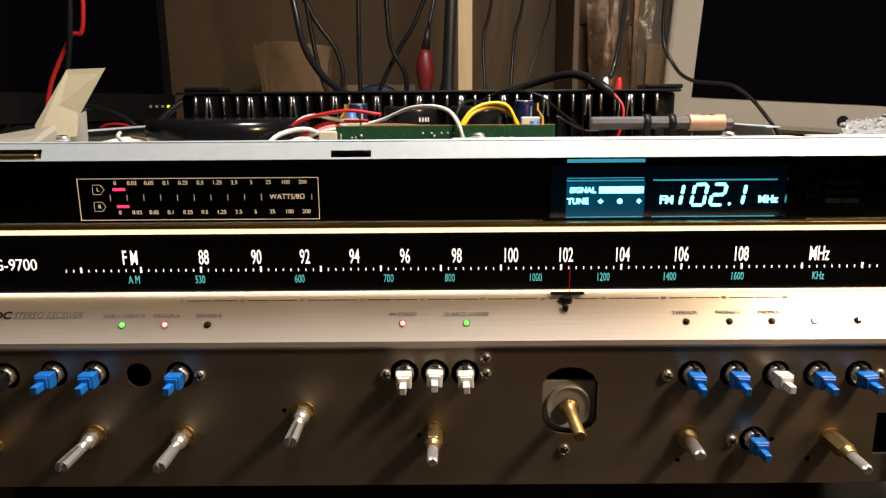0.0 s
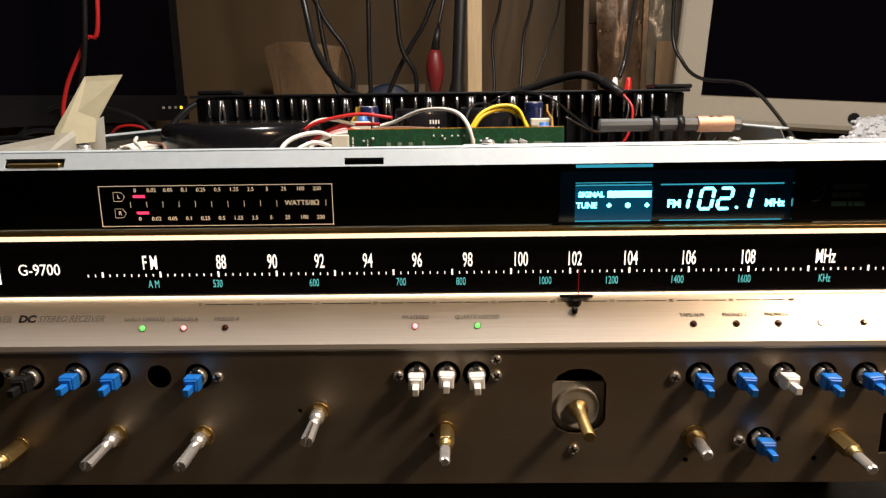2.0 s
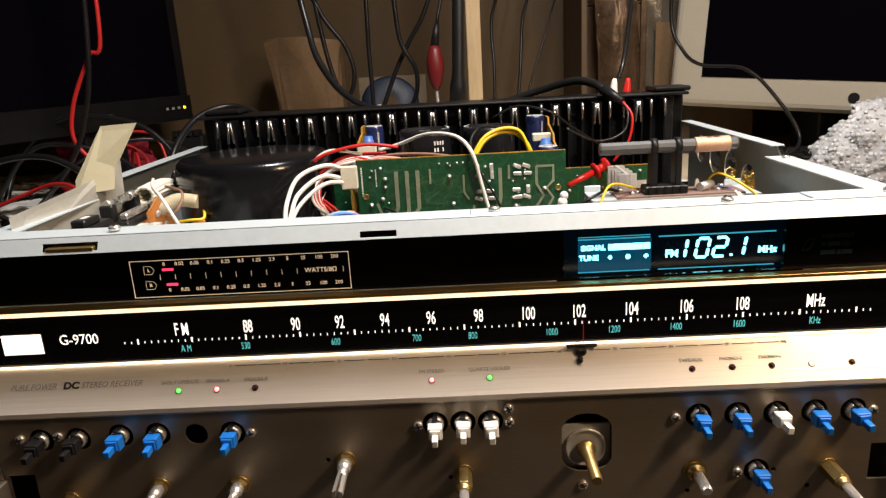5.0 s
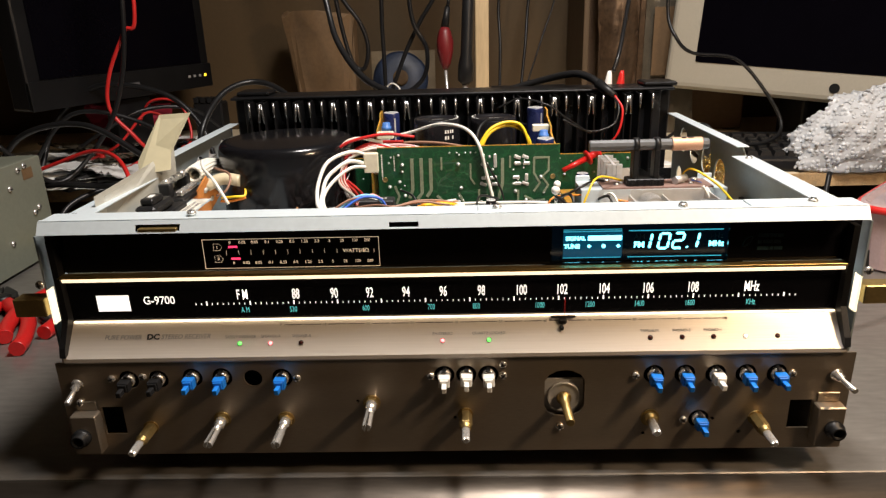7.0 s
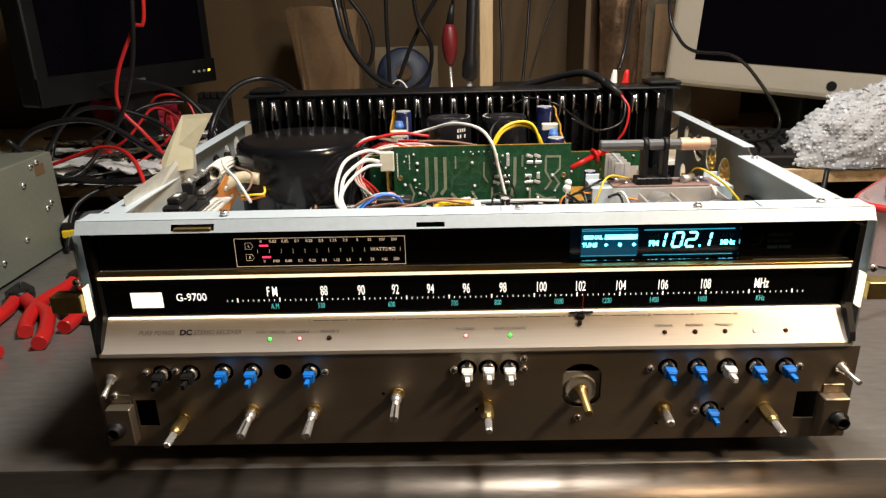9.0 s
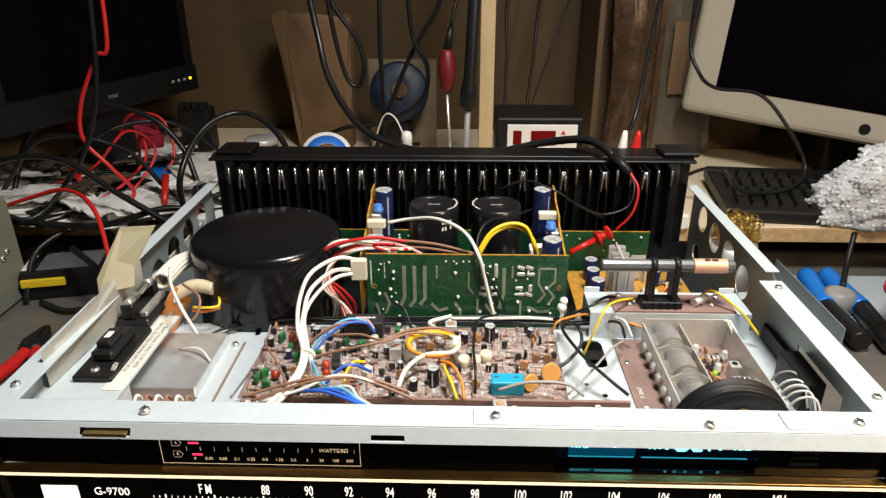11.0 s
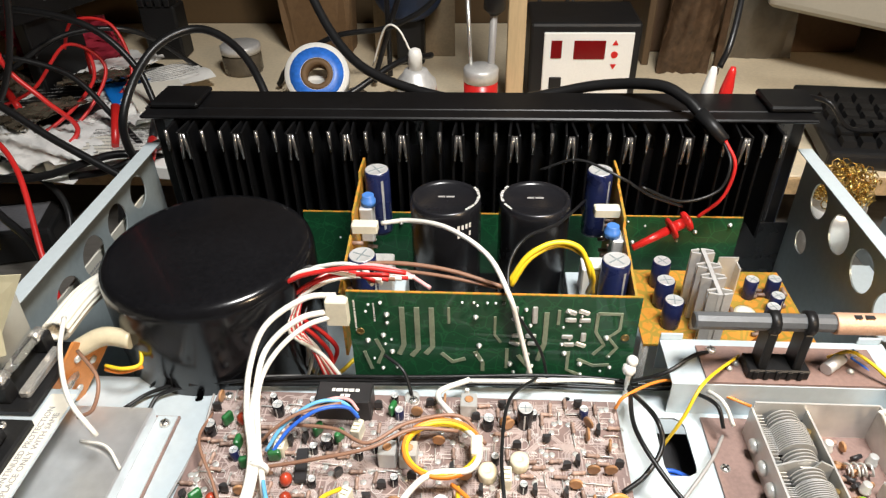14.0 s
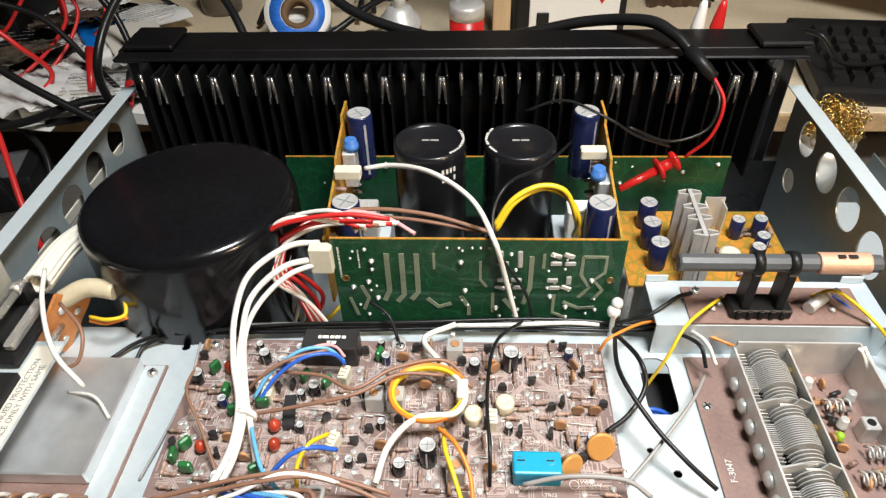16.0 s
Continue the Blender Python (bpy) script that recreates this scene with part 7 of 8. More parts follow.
part("prop", Shape().box((-0.228, 0.756, DZ), (-0.172, 0.786, 0.106), 0.004), white_plastic, tp)
s = Shape().lathe((-0.0985, 0.905, 0.184), (0.08, -1, 0.25), [(0.049, 0), (0.051, 0.004), (0.051, 0.010), (0.046, 0.014), (0.020, 0.016), (0.001, 0.015)], 36)
spool = thing("cable_spool", (-0.0985, 0.915, DZ), "dark blue round spool leaning against a tan card", "spool")
part("disc", s, mat("dark_blue_spool", (0.009, 0.018, 0.042), 0.5, 0, 0.4, 40, 200, 0.3), spool)
part("hub", Shape().lathe((-0.0985, 0.905, 0.186), (0.08, -1, 0.25), [(0.014, 0.0155), (0.014, 0.019), (0.010, 0.020)], 20), kraft, spool)
part("rim_foot", Shape().box((-0.118, 0.895, DZ), (-0.078, 0.925, 0.138), 0.004), black_plastic, spool)
solo("card", Shape().box((-0.155, 0.935, DZ), (-0.035, 0.938, 0.235), 0, 0, 1), mat("tan_card", (0.20, 0.15, 0.09), 0.7, 0, 0.2, 30, 300, 0.1), "plain tan card leaning at the back of the desk", "card")

# tools hanging by the post
ht = thing("desoldering_tool", (-0.012, 0.738, DZ), "red bulb tool hanging with its tip down", "hand tool")
# the bulb's red is darkened: the shadow it hangs in is in the colour
part("bulb", Shape().lathe((-0.0115, 0.738, 0.2150), (0, 0, 1), [(0.004, 0), (0.009, 0.010), (0.0128, 0.028), (0.0135, 0.042), (0.010, 0.057), (0.006, 0.065)], 24), mat("dark_red_rubber", (0.15, 0.010, 0.012), 0.45, 0, 0.2, 40, 500, 0.1), ht, "red bulb")
part("tip", Shape().cyl((-0.004, 0.738, DZ), (-0.0115, 0.738, 0.216), 0.0025, None, 12), chrome, ht, "steel tip")
part("neck", Shape().cyl((-0.0115, 0.738, 0.278), (-0.006, 0.738, 0.310), 0.0065, 0.004, 12), black_plastic, ht)
part("cord", Shape().tube([(-0.006, 0.738, 0.310), (0.004, 0.76, 0.38), (-0.010, 0.84, 0.52), (0.0, 0.85, 0.80)], 0.0028), black_rubber, ht)
si = thing("soldering_iron", (0.018, 0.742, DZ), "black soldering iron standing tip down", "soldering iron")
part("handle", Shape().lathe((0.020, 0.742, 0.190), (0.05, 0, 1), [(0.006, 0), (0.013, 0.006), (0.013, 0.030), (0.0095, 0.045), (0.0095, 0.16), (0.006, 0.17)], 18), black_plastic, si)
part("shaft", Shape().cyl((0.016, 0.742, DZ), (0.020, 0.742, 0.191), 0.0045, None, 12), grey_wire, si, "grey metal shaft")
part("cord", Shape().tube([(0.028, 0.742, 0.355), (0.030, 0.738, 0.45), (0.024, 0.83, 0.60), (0.03, 0.85, 0.85)], 0.0032), black_rubber, si)


def bag_shape(x0, x1, y, z0, z1, thick, seed):
    """A pouch with crumpled faces."""
    r, s = random.Random(seed), Shape()
    nx, nz = 12, 22
    pts = {}
    for side in (0, 1):
        for i in range(nx + 1):
            for j in range(nz + 1):
                u, v = i / nx, j / nz
                puff = thick * (math.sin(math.pi * u) * math.sin(math.pi * min(1, v * 1.3 + 0.05)) if 0 < v < 1 else 0)
                o = puff * (-1 if side == 0 else 0.3) + r.uniform(-0.25, 0.25) * thick
                pts[side, i, j] = len(s.v)
                s.v.append((x0 + (x1 - x0) * u + 0.004 * math.sin(9 * v + seed), y + o, z0 + (z1 - z0) * v))
    for side in (0, 1):
        for i in range(nx):
            for j in range(nz):
                s.f.append((pts[side, i, j], pts[side, i + 1, j], pts[side, i + 1, j + 1], pts[side, i, j + 1]))
                s.mi.append(0)
                s.sm.append(True)
    return s


pk = thing("parts_bag", (0.29, 0.87, DZ), "brown foil-lined parts bag standing at the wall", "bag")
part("bag", bag_shape(0.255, 0.325, 0.870, DZ, 0.52, 0.020, 5), mat("brown_foil", (0.085, 0.052, 0.030), 0.3, 0.3, 0.5, 30, 120, 0.8), pk)
part("seam", Shape().box((0.3262, 0.862, DZ), (0.3360, 0.868, 0.50), 0.001), bpy.data.materials["brown_foil"], pk)
zb = thing("zip_bag", (0.40, 0.93, DZ), "clear zip bag with a printed card", "bag")
part("bag_body", bag_shape(0.350, 0.455, 0.930, DZ, 0.46, 0.012, 9), clear_bag, zb)
part("zip_strip", Shape().box((0.350, 0.927, 0.440), (0.455, 0.9285, 0.446), 0.0004), clear_bag, zb)
part("card", Shape().box((0.365, 0.9120, 0.18), (0.440, 0.9128, 0.30), 0.0002), kraft, zb, "brown printed card")
brown_card = mat("brown_cardboard", (0.15, 0.088, 0.048), 0.8, 0, 0.15, 14, 160, 0.4)
cb = thing("cardboard_box", (0.40, 1.02, DZ), "plain cardboard box at the back of the desk", "box")
part("box_body", Shape().box((0.250, 0.955, DZ), (0.56, 1.090, 0.335), 0.003, 0, 2), brown_card, cb)
part("flap", Shape().box((0.252, 0.953, 0.3355), (0.558, 1.020, 0.3385), 0.001), brown_card, cb)
part("flap", Shape().box((0.252, 1.023, 0.3355), (0.558, 1.088, 0.3385), 0.001), brown_card, cb)
part("tape", Shape().box((0.38, 0.9536, 0.29), (0.43, 0.9546, 0.335)), label_paper, cb, "strip of pale tape")
solo("shelf_divider", Shape().box((0.236, 0.90, DZ), (0.246, 1.09, 0.62), 0.001), mat("dark_brown_board", (0.10, 0.062, 0.030), 0.6, 0, 0.2, 12, 90, 0.2, (6, 6, 0.7)), "thin brown wooden divider", "divider")

# keyboard
kb = thing("keyboard", (0.54, 0.70, DZ), "black desktop keyboard on the cream desk", "keyboard")
KM = Matrix.Translation((0.375, 0.592, DZ)) @ pose(0, 0, 0, 4, 0, -6)
part("body", Shape().box((0, 0, 0), (0.42, 0.165, 0.020), 0.004, 0, 2, KM), black_plastic, kb)
key = Shape().rings([[(-0.0080, -0.0080, 0), (0.0080, -0.0080, 0), (0.0080, 0.0080, 0), (-0.0080, 0.0080, 0)], [(-0.0062, -0.0062, 0.007), (0.0062, -0.0062, 0.007), (0.0062, 0.0066, 0.007), (-0.0062, 0.0066, 0.007)]], 0, True, False).mesh("key", [black_plastic])
for r_ in range(6):
    for c in range(21):
        if c not in (15, 19) or r_ > 3:
            part("key", key, None, kb, "", KM @ pose(0.022 + c * 0.0189 + (r_ % 3) * 0.002, 0.020 + r_ * 0.0195 + (0.006 if r_ == 5 else 0), 0.020))

# left-hand side: power supply box, papers, adapter
ps = thing("power_supply", (-0.69, 0.42, 0.0), "olive grey metal instrument box with screws in its side", "power supply")
part("case", Shape().box((-0.830, 0.325, 0.008), (-0.5565, 0.492, 0.134), 0.002), olive_paint, ps)
part("side_cover", Shape().box((-0.5562, 0.320, 0.004), (-0.5535, 0.494, 0.136), 0.0008), olive_paint, ps)
part("top_cover", Shape().box((-0.832, 0.323, 0.1342), (-0.5565, 0.494, 0.1362), 0.0006), olive_paint, ps)
for y, z in ((0.4560, 0.1300), (0.4690, 0.0720), (0.4590, 0.0670), (0.4200, 0.1080), (0.4020, 0.0420), (0.4420, 0.1270), (0.345, 0.110), (0.350, 0.030)):
    part("screw", screw_mesh(0.0040), None, ps, "", pose(-0.5535, y, z, 0, 20, 90))
part("tape_tab", Shape().box((-0.5534, 0.4510, 0.1120), (-0.5529, 0.4720, 0.1260)), kraft, ps, "strip of tan tape")
for k in range(4):
    part("foot", Shape().cyl((-0.80 + 0.22 * (k % 2), 0.345 + 0.12 * (k // 2), 0), (-0.80 + 0.22 * (k % 2), 0.345 + 0.12 * (k // 2), 0.008), 0.01), black_plastic, ps)


def sheet(x, y, z, w, d, a, seed):
    r, s = random.Random(seed), Shape()
    M = pose(x, y, z, 0, 0, a)
    n = 8
    for i in range(n + 1):
        for j in range(n + 1):
            s.v.append(tuple(M @ Vector((w * (i / n - 0.5), d * (j / n - 0.5), 0.004 + 0.004 * math.sin(i * 0.9 + seed) * math.sin(j * 0.7) + r.uniform(0, 0.0012)))))
    for i in range(n):
        for j in range(n):
            k = i * (n + 1) + j
            s.add([], [])
            s.f.append((k, k + 1, k + n + 2, k + n + 1))
            s.mi.append(0)
            s.sm.append(True)
    s2 = Shape()
    s2.v = s.v + [(p[0], p[1], p[2] - 0.0006) for p in s.v]
    o = len(s.v)
    s2.f = s.f + [tuple(i + o for i in reversed(f)) for f in s.f]
    s2.mi, s2.sm = s.mi * 2, s.sm * 2
    return s2


for k, (x, y, w, d, a) in enumerate(((-0.53, 0.615, 0.24, 0.13, -10), (-0.68, 0.68, 0.24, 0.20, 18), (-0.345, 0.66, 0.10, 0.13, -15), (-0.56, 0.72, 0.20, 0.14, 12), (-0.46, 0.69, 0.12, 0.16, -20), (-0.38, 0.60, 0.15, 0.10, 8), (-0.60, 0.60, 0.18, 0.12, 25), (-0.42, 0.80, 0.10, 0.08, 40))):
    sh = thing("paper_sheet", (x, y, DZ), "creased white paper sheet with faint print", "paper", "papers on the desk")
    part("sheet", sheet(x, y, DZ + 0.002 * k, w, d, a, k), white_paper, sh)
    s = Shape()
    for q in range(9):
        M = pose(x, y, DZ + 0.002 * k + 0.0105, 0, 0, a)
        bars(s, -0.38 * w, (0.36 - 0.2 * (q % 4 == 3)) * w, d * (0.36 - 0.085 * q), 0.0020, lambda u, v, M=M: tuple(M @ Vector((u, v, 0))), 0, 90 + q + 10 * k, 0.4)
    part("print", s, ink_grey, sh, kind="stuff")
for k, (x, y, w, a) in enumerate(((-0.50, 0.78, 0.10, 20), (-0.64, 0.76, 0.12, -30), (-0.53, 0.66, 0.09, 60), (-0.10, 0.70, 0.09, 10))):
    s = bag_shape(-w / 2, w / 2, 0, -0.05, 0.05, 0.014, 20 + k)
    M = pose(x, y, DZ + 0.028, 78, 0, a)
    s.v = [tuple(M @ Vector(p)) for p in s.v]
    solo("plastic_bag", s, clear_bag, "crumpled clear plastic parts bag on the desk", "bag", "parts bags")
for k, (x, y, c) in enumerate(((-0.44, 0.74, blue_plastic), (-0.40, 0.72, label_paper))):
    solo("parts_packet", Shape().box((-0.035, -0.05, 0), (0.035, 0.05, 0.004), 0.001, 0, 1, pose(x, y, DZ + 0.016 + 0.006 * k, 0, 5, 35)), c, "small printed parts packet", "packet", "parts packets")
for k, (x, y, w, d, a, mm) in enumerate(((-0.335, 0.575, 0.085, 0.05, -8, white_plastic), (-0.44, 0.585, 0.07, 0.045, 25, label_paper), (-0.30, 0.72, 0.05, 0.03, 10, label_paper), (0.25, 0.60, 0.10, 0.06, -15, label_paper), (0.09, 0.58, 0.06, 0.04, 30, red_plastic), (0.02, 0.60, 0.07, 0.02, -5, green_wire), (-0.13, 0.60, 0.05, 0.02, 12, yellow_wire), (0.28, 0.59, 0.05, 0.07, 20, white_plastic), (-0.16, 0.72, 0.06, 0.05, 40, clear_bag))):
    solo("small_carton", Shape().box((-w / 2, -d / 2, 0), (w / 2, d / 2, 0.016 + 0.004 * (k % 3)), 0.0015, 0, 1, pose(x, y, DZ, 0, 0, a)), mm, "small flat parts carton lying on the desk", "carton", "small cartons")
ad = thing("power_adapter", (-0.505, 0.515, 0.0), "black power adapter brick with a grey label", "power adapter")
AM = pose(-0.505, 0.517, 0.0, 0, 0, 14) @ Matrix.Diagonal((1.0, 1.15, 1.3, 1))
part("brick", Shape().box((-0.055, -0.030, 0), (0.055, 0.030, 0.030), 0.004, 0, 2, AM), black_plastic, ad)
part("label", Shape().box((-0.035, -0.024, 0.0302), (0.040, 0.022, 0.0306), 0, 0, 1, AM), mat("grey_label", (0.12, 0.12, 0.13), 0.5, 0, 0.3, 60, 400, 0), ad, "grey printed label")
part("yellow_tag", Shape().box((-0.052, -0.0345, 0.016), (0.0, -0.0302, 0.024), 0.0006, 0, 1, AM), yellow_wire, ad, "yellow tag")
part("white_tag", Shape().box((-0.053, -0.022, 0.0303), (-0.045, 0.018, 0.0308), 0, 0, 1, AM), white_plastic, ad, "white tag")
s = bag_shape(-0.075, 0.075, 0, -0.05, 0.05, 0.024, 41)
M = pose(-0.585, 0.850, DZ + 0.046, 24, 0, 6)
s.v = [tuple(M @ Vector(p)) for p in s.v]
solo("cloth_pouch", s, red_fabric, "dark red crumpled cloth pouch", "pouch")
dv = thing("cable_adapter", (-0.465, 0.935, DZ), "black multi-socket adapter with cords", "adapter")
part("body", Shape().box((-0.50, 0.915, DZ), (-0.445, 0.955, 0.150), 0.003), black_plastic, dv)
for k in range(4):
    part("socket", Shape().box((-0.497 + 0.013 * k, 0.912, 0.150), (-0.488 + 0.013 * k, 0.935, 0.160), 0.001), black_plastic, dv)

# cables
cable("thick_cable", black_rubber, 0.0043, [(-0.235, 0.64, 0.62), (-0.195, 0.62, 0.44), (-0.172, 0.60, 0.323), (-0.150, 0.56, 0.262), (-0.100, 0.505, 0.215), (-0.019, 0.468, 0.200), (0.04, 0.464, 0.202), (0.100, 0.452, 0.2185), (0.140, 0.425, 0.2300), (0.157, 0.405, 0.2280), (0.166, 0.392, 0.2220)], "thick glossy black test cable running over the heat sink")
lead = thing("test_lead", (0.1760, 0.3800, 0.2150), "black moulded lead end splitting into red and black wires", "test lead")
part("strain_relief", Shape().cyl((0.166, 0.392, 0.2218), (0.181, 0.372, 0.210), 0.0058, 0.0036, 12), black_plastic, lead)
part("wire", Shape().tube([(0.181, 0.372, 0.210), (0.188, 0.362, 0.196), (0.184, 0.359, 0.172), (0.170, 0.361, 0.153)], 0.0014), red_wire, lead, "red wire")
part("wire", Shape().tube([(0.180, 0.372, 0.209), (0.183, 0.358, 0.199), (0.176, 0.350, 0.182), (0.150, 0.345, 0.176), (0.120, 0.340, 0.190)], 0.0012), black_rubber, lead, "black wire")
cable("arched_cable", black_rubber, 0.0042, [(-0.345, 0.536, 0.075), (-0.342, 0.520, 0.150), (-0.325, 0.575, 0.200), (-0.285, 0.610, 0.214), (-0.235, 0.590, 0.195), (-0.200, 0.545, 0.150), (-0.190, 0.52, 0.076)], "black cable bent in an arch behind the heat sink")
cable("looped_cable", black_rubber, 0.0042, [(-0.66, 0.66, 0.078), (-0.645, 0.70, 0.150), (-0.575, 0.70, 0.202), (-0.513, 0.70, 0.205), (-0.448, 0.70, 0.185), (-0.403, 0.69, 0.140), (-0.37, 0.66, 0.082), (-0.30, 0.62, 0.077), (-0.22, 0.63, 0.077)], "black cable looping over the papers")
cable("coiled_cable", black_rubber, 0.0040, [(-0.43, 0.54, 0.078), (-0.38, 0.55, 0.085), (-0.33, 0.60, 0.10), (-0.27, 0.66, 0.11), (-0.18, 0.68, 0.10), (-0.10, 0.74, 0.13), (-0.06, 0.80, 0.12)], "black cable trailing across the desk")
cable("trailing_cable", black_rubber, 0.0036, [(-0.54, 0.46, 0.005), (-0.535, 0.50, 0.060), (-0.49, 0.55, 0.075), (-0.44, 0.53, 0.050), (-0.43, 0.48, 0.008), (-0.47, 0.44, 0.005), (-0.52, 0.46, 0.006)], "black cable trailing over the adapter")
for run in ([(-0.118, 0.86, 0.85), (-0.119, 0.85, 0.50), (-0.120, 0.84, 0.34), (-0.1213, 0.84, 0.281), (-0.1206, 0.84, 0.220), (-0.1208, 0.84, 0.134), (-0.121, 0.835, 0.078)],
            [(-0.085, 0.84, 0.85), (-0.078, 0.81, 0.50), (-0.0712, 0.80, 0.3425), (-0.0645, 0.80, 0.286), (-0.0435, 0.80, 0.242), (-0.054, 0.80, 0.192), (-0.112, 0.80, 0.157), (-0.187, 0.80, 0.144), (-0.2486, 0.80, 0.107), (-0.270, 0.80, 0.078)],
            [(0.010, 0.86, 0.85), (0.004, 0.83, 0.45), (-0.023, 0.82, 0.341), (-0.0537, 0.82, 0.2885), (-0.0803, 0.82, 0.239), (-0.1086, 0.82, 0.171), (-0.133, 0.82, 0.102), (-0.140, 0.81, 0.078)]):
    cable("hanging_cable", black_rubber, 0.0037, run, "black cable hanging down behind the desk")
cable("hanging_loop", black_rubber, 0.0036, [(-0.225, 0.80, 2.19), (-0.220, 0.80, 0.60), (-0.207, 0.80, 0.40), (-0.1889, 0.80, 0.3426), (-0.1756, 0.80, 0.319), (-0.1527, 0.80, 0.286), (-0.1426, 0.80, 0.247), (-0.1514, 0.80, 0.2148), (-0.170, 0.80, 0.225), (-0.186, 0.80, 0.290), (-0.198, 0.80, 0.40), (-0.205, 0.80, 0.60), (-0.21, 0.80, 2.19)], "glossy black cable hanging in a loop")
for x0, x1 in ((0.093, 0.088), (0.150, 0.128), (0.200, 0.135)):
    cable("thin_cord", black_rubber, 0.0030 if x0 < 0.19 else 0.0018, [(x0, 1.00, 0.75), (x0 + 0.012, 1.00, 0.42), (x0 - 0.004, 1.00, 0.32), ((x0 + x1) / 2, 0.98, 0.24), (x1, 0.95, 0.14), (x1, 0.90, 0.078)], "thin black cord hanging on the wall")
cable("computer_cord", black_rubber, 0.0026, [(0.335, 0.72, 0.42), (0.332, 0.72, 0.30), (0.342, 0.70, 0.256), (0.370, 0.70, 0.232), (0.435, 0.70, 0.222), (0.475, 0.68, 0.178), (0.500, 0.66, 0.128), (0.470, 0.63, 0.106), (0.400, 0.61, 0.108), (0.370, 0.62, 0.135), (0.345, 0.66, 0.12), (0.30, 0.68, 0.078)], "thin black cord looping in front of the computer")
cable("audio_cable", black_rubber, 0.0026, [(0.325, 0.86, 0.70), (0.290, 0.72, 0.45), (0.232, 0.55, 0.31), (0.208, 0.480, 0.252), (0.1985, 0.467, 0.228)], "thin black audio cable coming down to two plugs")
for k, (mm, x, lab) in enumerate(((white_plastic, 0.2015, "white audio plug standing on the heat sink edge"), (red_plastic, 0.2125, "red audio plug standing on the heat sink edge"))):
    s = Shape().lathe((x - 0.0135 + 0.004 * k, 0.465, 0.150), (0.08, 0.02, 1), [(0.0035, 0), (0.0035, 0.044), (0.0058, 0.047), (0.0052, 0.060), (0.0032, 0.075), (0.002, 0.079)], 14)
    solo("audio_plug", s, mm, lab, "audio plug", "audio plugs")
red_cords = (
    [(-0.43, 0.60, 0.62), (-0.439, 0.60, 0.325), (-0.460, 0.60, 0.288), (-0.492, 0.60, 0.229), (-0.500, 0.60, 0.180), (-0.470, 0.60, 0.140), (-0.45, 0.61, 0.100), (-0.47, 0.58, 0.079)],
    [(-0.66, 0.55, 0.080), (-0.56, 0.54, 0.115), (-0.49, 0.52, 0.135), (-0.43, 0.47, 0.125), (-0.385, 0.40, 0.07), (-0.37, 0.38, 0.010)],
    [(-0.62, 0.70, 0.080), (-0.55, 0.70, 0.11), (-0.50, 0.72, 0.16), (-0.46, 0.72, 0.13), (-0.48, 0.66, 0.085), (-0.53, 0.63, 0.079)],
    [(-0.52, 0.78, 0.082), (-0.49, 0.74, 0.15), (-0.47, 0.70, 0.12), (-0.50, 0.62, 0.09), (-0.58, 0.60, 0.080)],
    [(-0.56, 0.80, 0.12), (-0.52, 0.78, 0.17), (-0.47, 0.78, 0.165), (-0.45, 0.76, 0.11), (-0.47, 0.72, 0.08)])
for k, pts in enumerate(red_cords):
    cable("red_lead", red_wire, 0.0028 if k < 2 else 0.0022, pts, "red test lead tangled on the desk")
for k, (p, q) in enumerate((((-0.415, 0.640, 0.115), (-0.400, 0.590, 0.090)), ((-0.60, 0.72, 0.10), (-0.57, 0.69, 0.09)))):
    solo("crocodile_clip", Shape().cyl(p, q, 0.0055, 0.0040, 12), red_plastic, "red insulated clip on a test lead", "clip", "red clips")
cable("probe_lead", black_rubber, 0.0034, [(-0.43, 0.59, 0.62), (-0.452, 0.592, 0.32), (-0.480, 0.592, 0.20), (-0.52, 0.58, 0.13), (-0.56, 0.53, 0.09), (-0.60, 0.48, 0.155)], "black probe lead hanging beside a red one")
cable("mains_cord", black_rubber, 0.0040, [(-0.47, 0.47, 0.078), (-0.42, 0.44, 0.05), (-0.38, 0.38, 0.006), (-0.36, 0.30, 0.005), (-0.38, 0.24, 0.005), (-0.44, 0.26, 0.005), (-0.46, 0.33, 0.006)], "black cord lying on the steel bench")


def pliers(at, turn, label):
    p = thing("pliers", at, label, "pliers", "pliers on the bench")
    M = pose(*at, 0, 0, turn)
    for sx in (-1, 1):
        s = Shape().tube([(sx * 0.004, 0.010, 0.008), (sx * 0.012, -0.02, 0.008), (sx * 0.026, -0.055, 0.008), (sx * 0.024, -0.105, 0.008), (sx * 0.018, -0.130, 0.008)], 0.0075, 10)
        s.v = [tuple(M @ Vector(q)) for q in s.v]
        part("handle", s, red_plastic, p, "red dipped handle")
        s = Shape().rings([[(sx * 0.0015, 0.005, 0.003), (sx * 0.013, 0.005, 0.003), (sx * 0.013, 0.005, 0.014), (sx * 0.0015, 0.005, 0.014)], [(sx * 0.001, 0.030, 0.003), (sx * 0.015, 0.026, 0.003), (sx * 0.015, 0.026, 0.013), (sx * 0.001, 0.030, 0.013)], [(sx * 0.0008, 0.062, 0.005), (sx * 0.004, 0.060, 0.005), (sx * 0.004, 0.060, 0.010), (sx * 0.0008, 0.062, 0.010)]], 0, True, False)
        s.v = [tuple(M @ Vector(q)) for q in s.v]
        part("jaw", s, black_plastic, p, "black steel jaw")
    s = Shape().lathe(M @ Vector((0, 0.012, 0.0)), (0, 0, 1), [(0.010, 0.001), (0.010, 0.016), (0.006, 0.017)], 18)
    part("pivot", s, black_plastic, p)


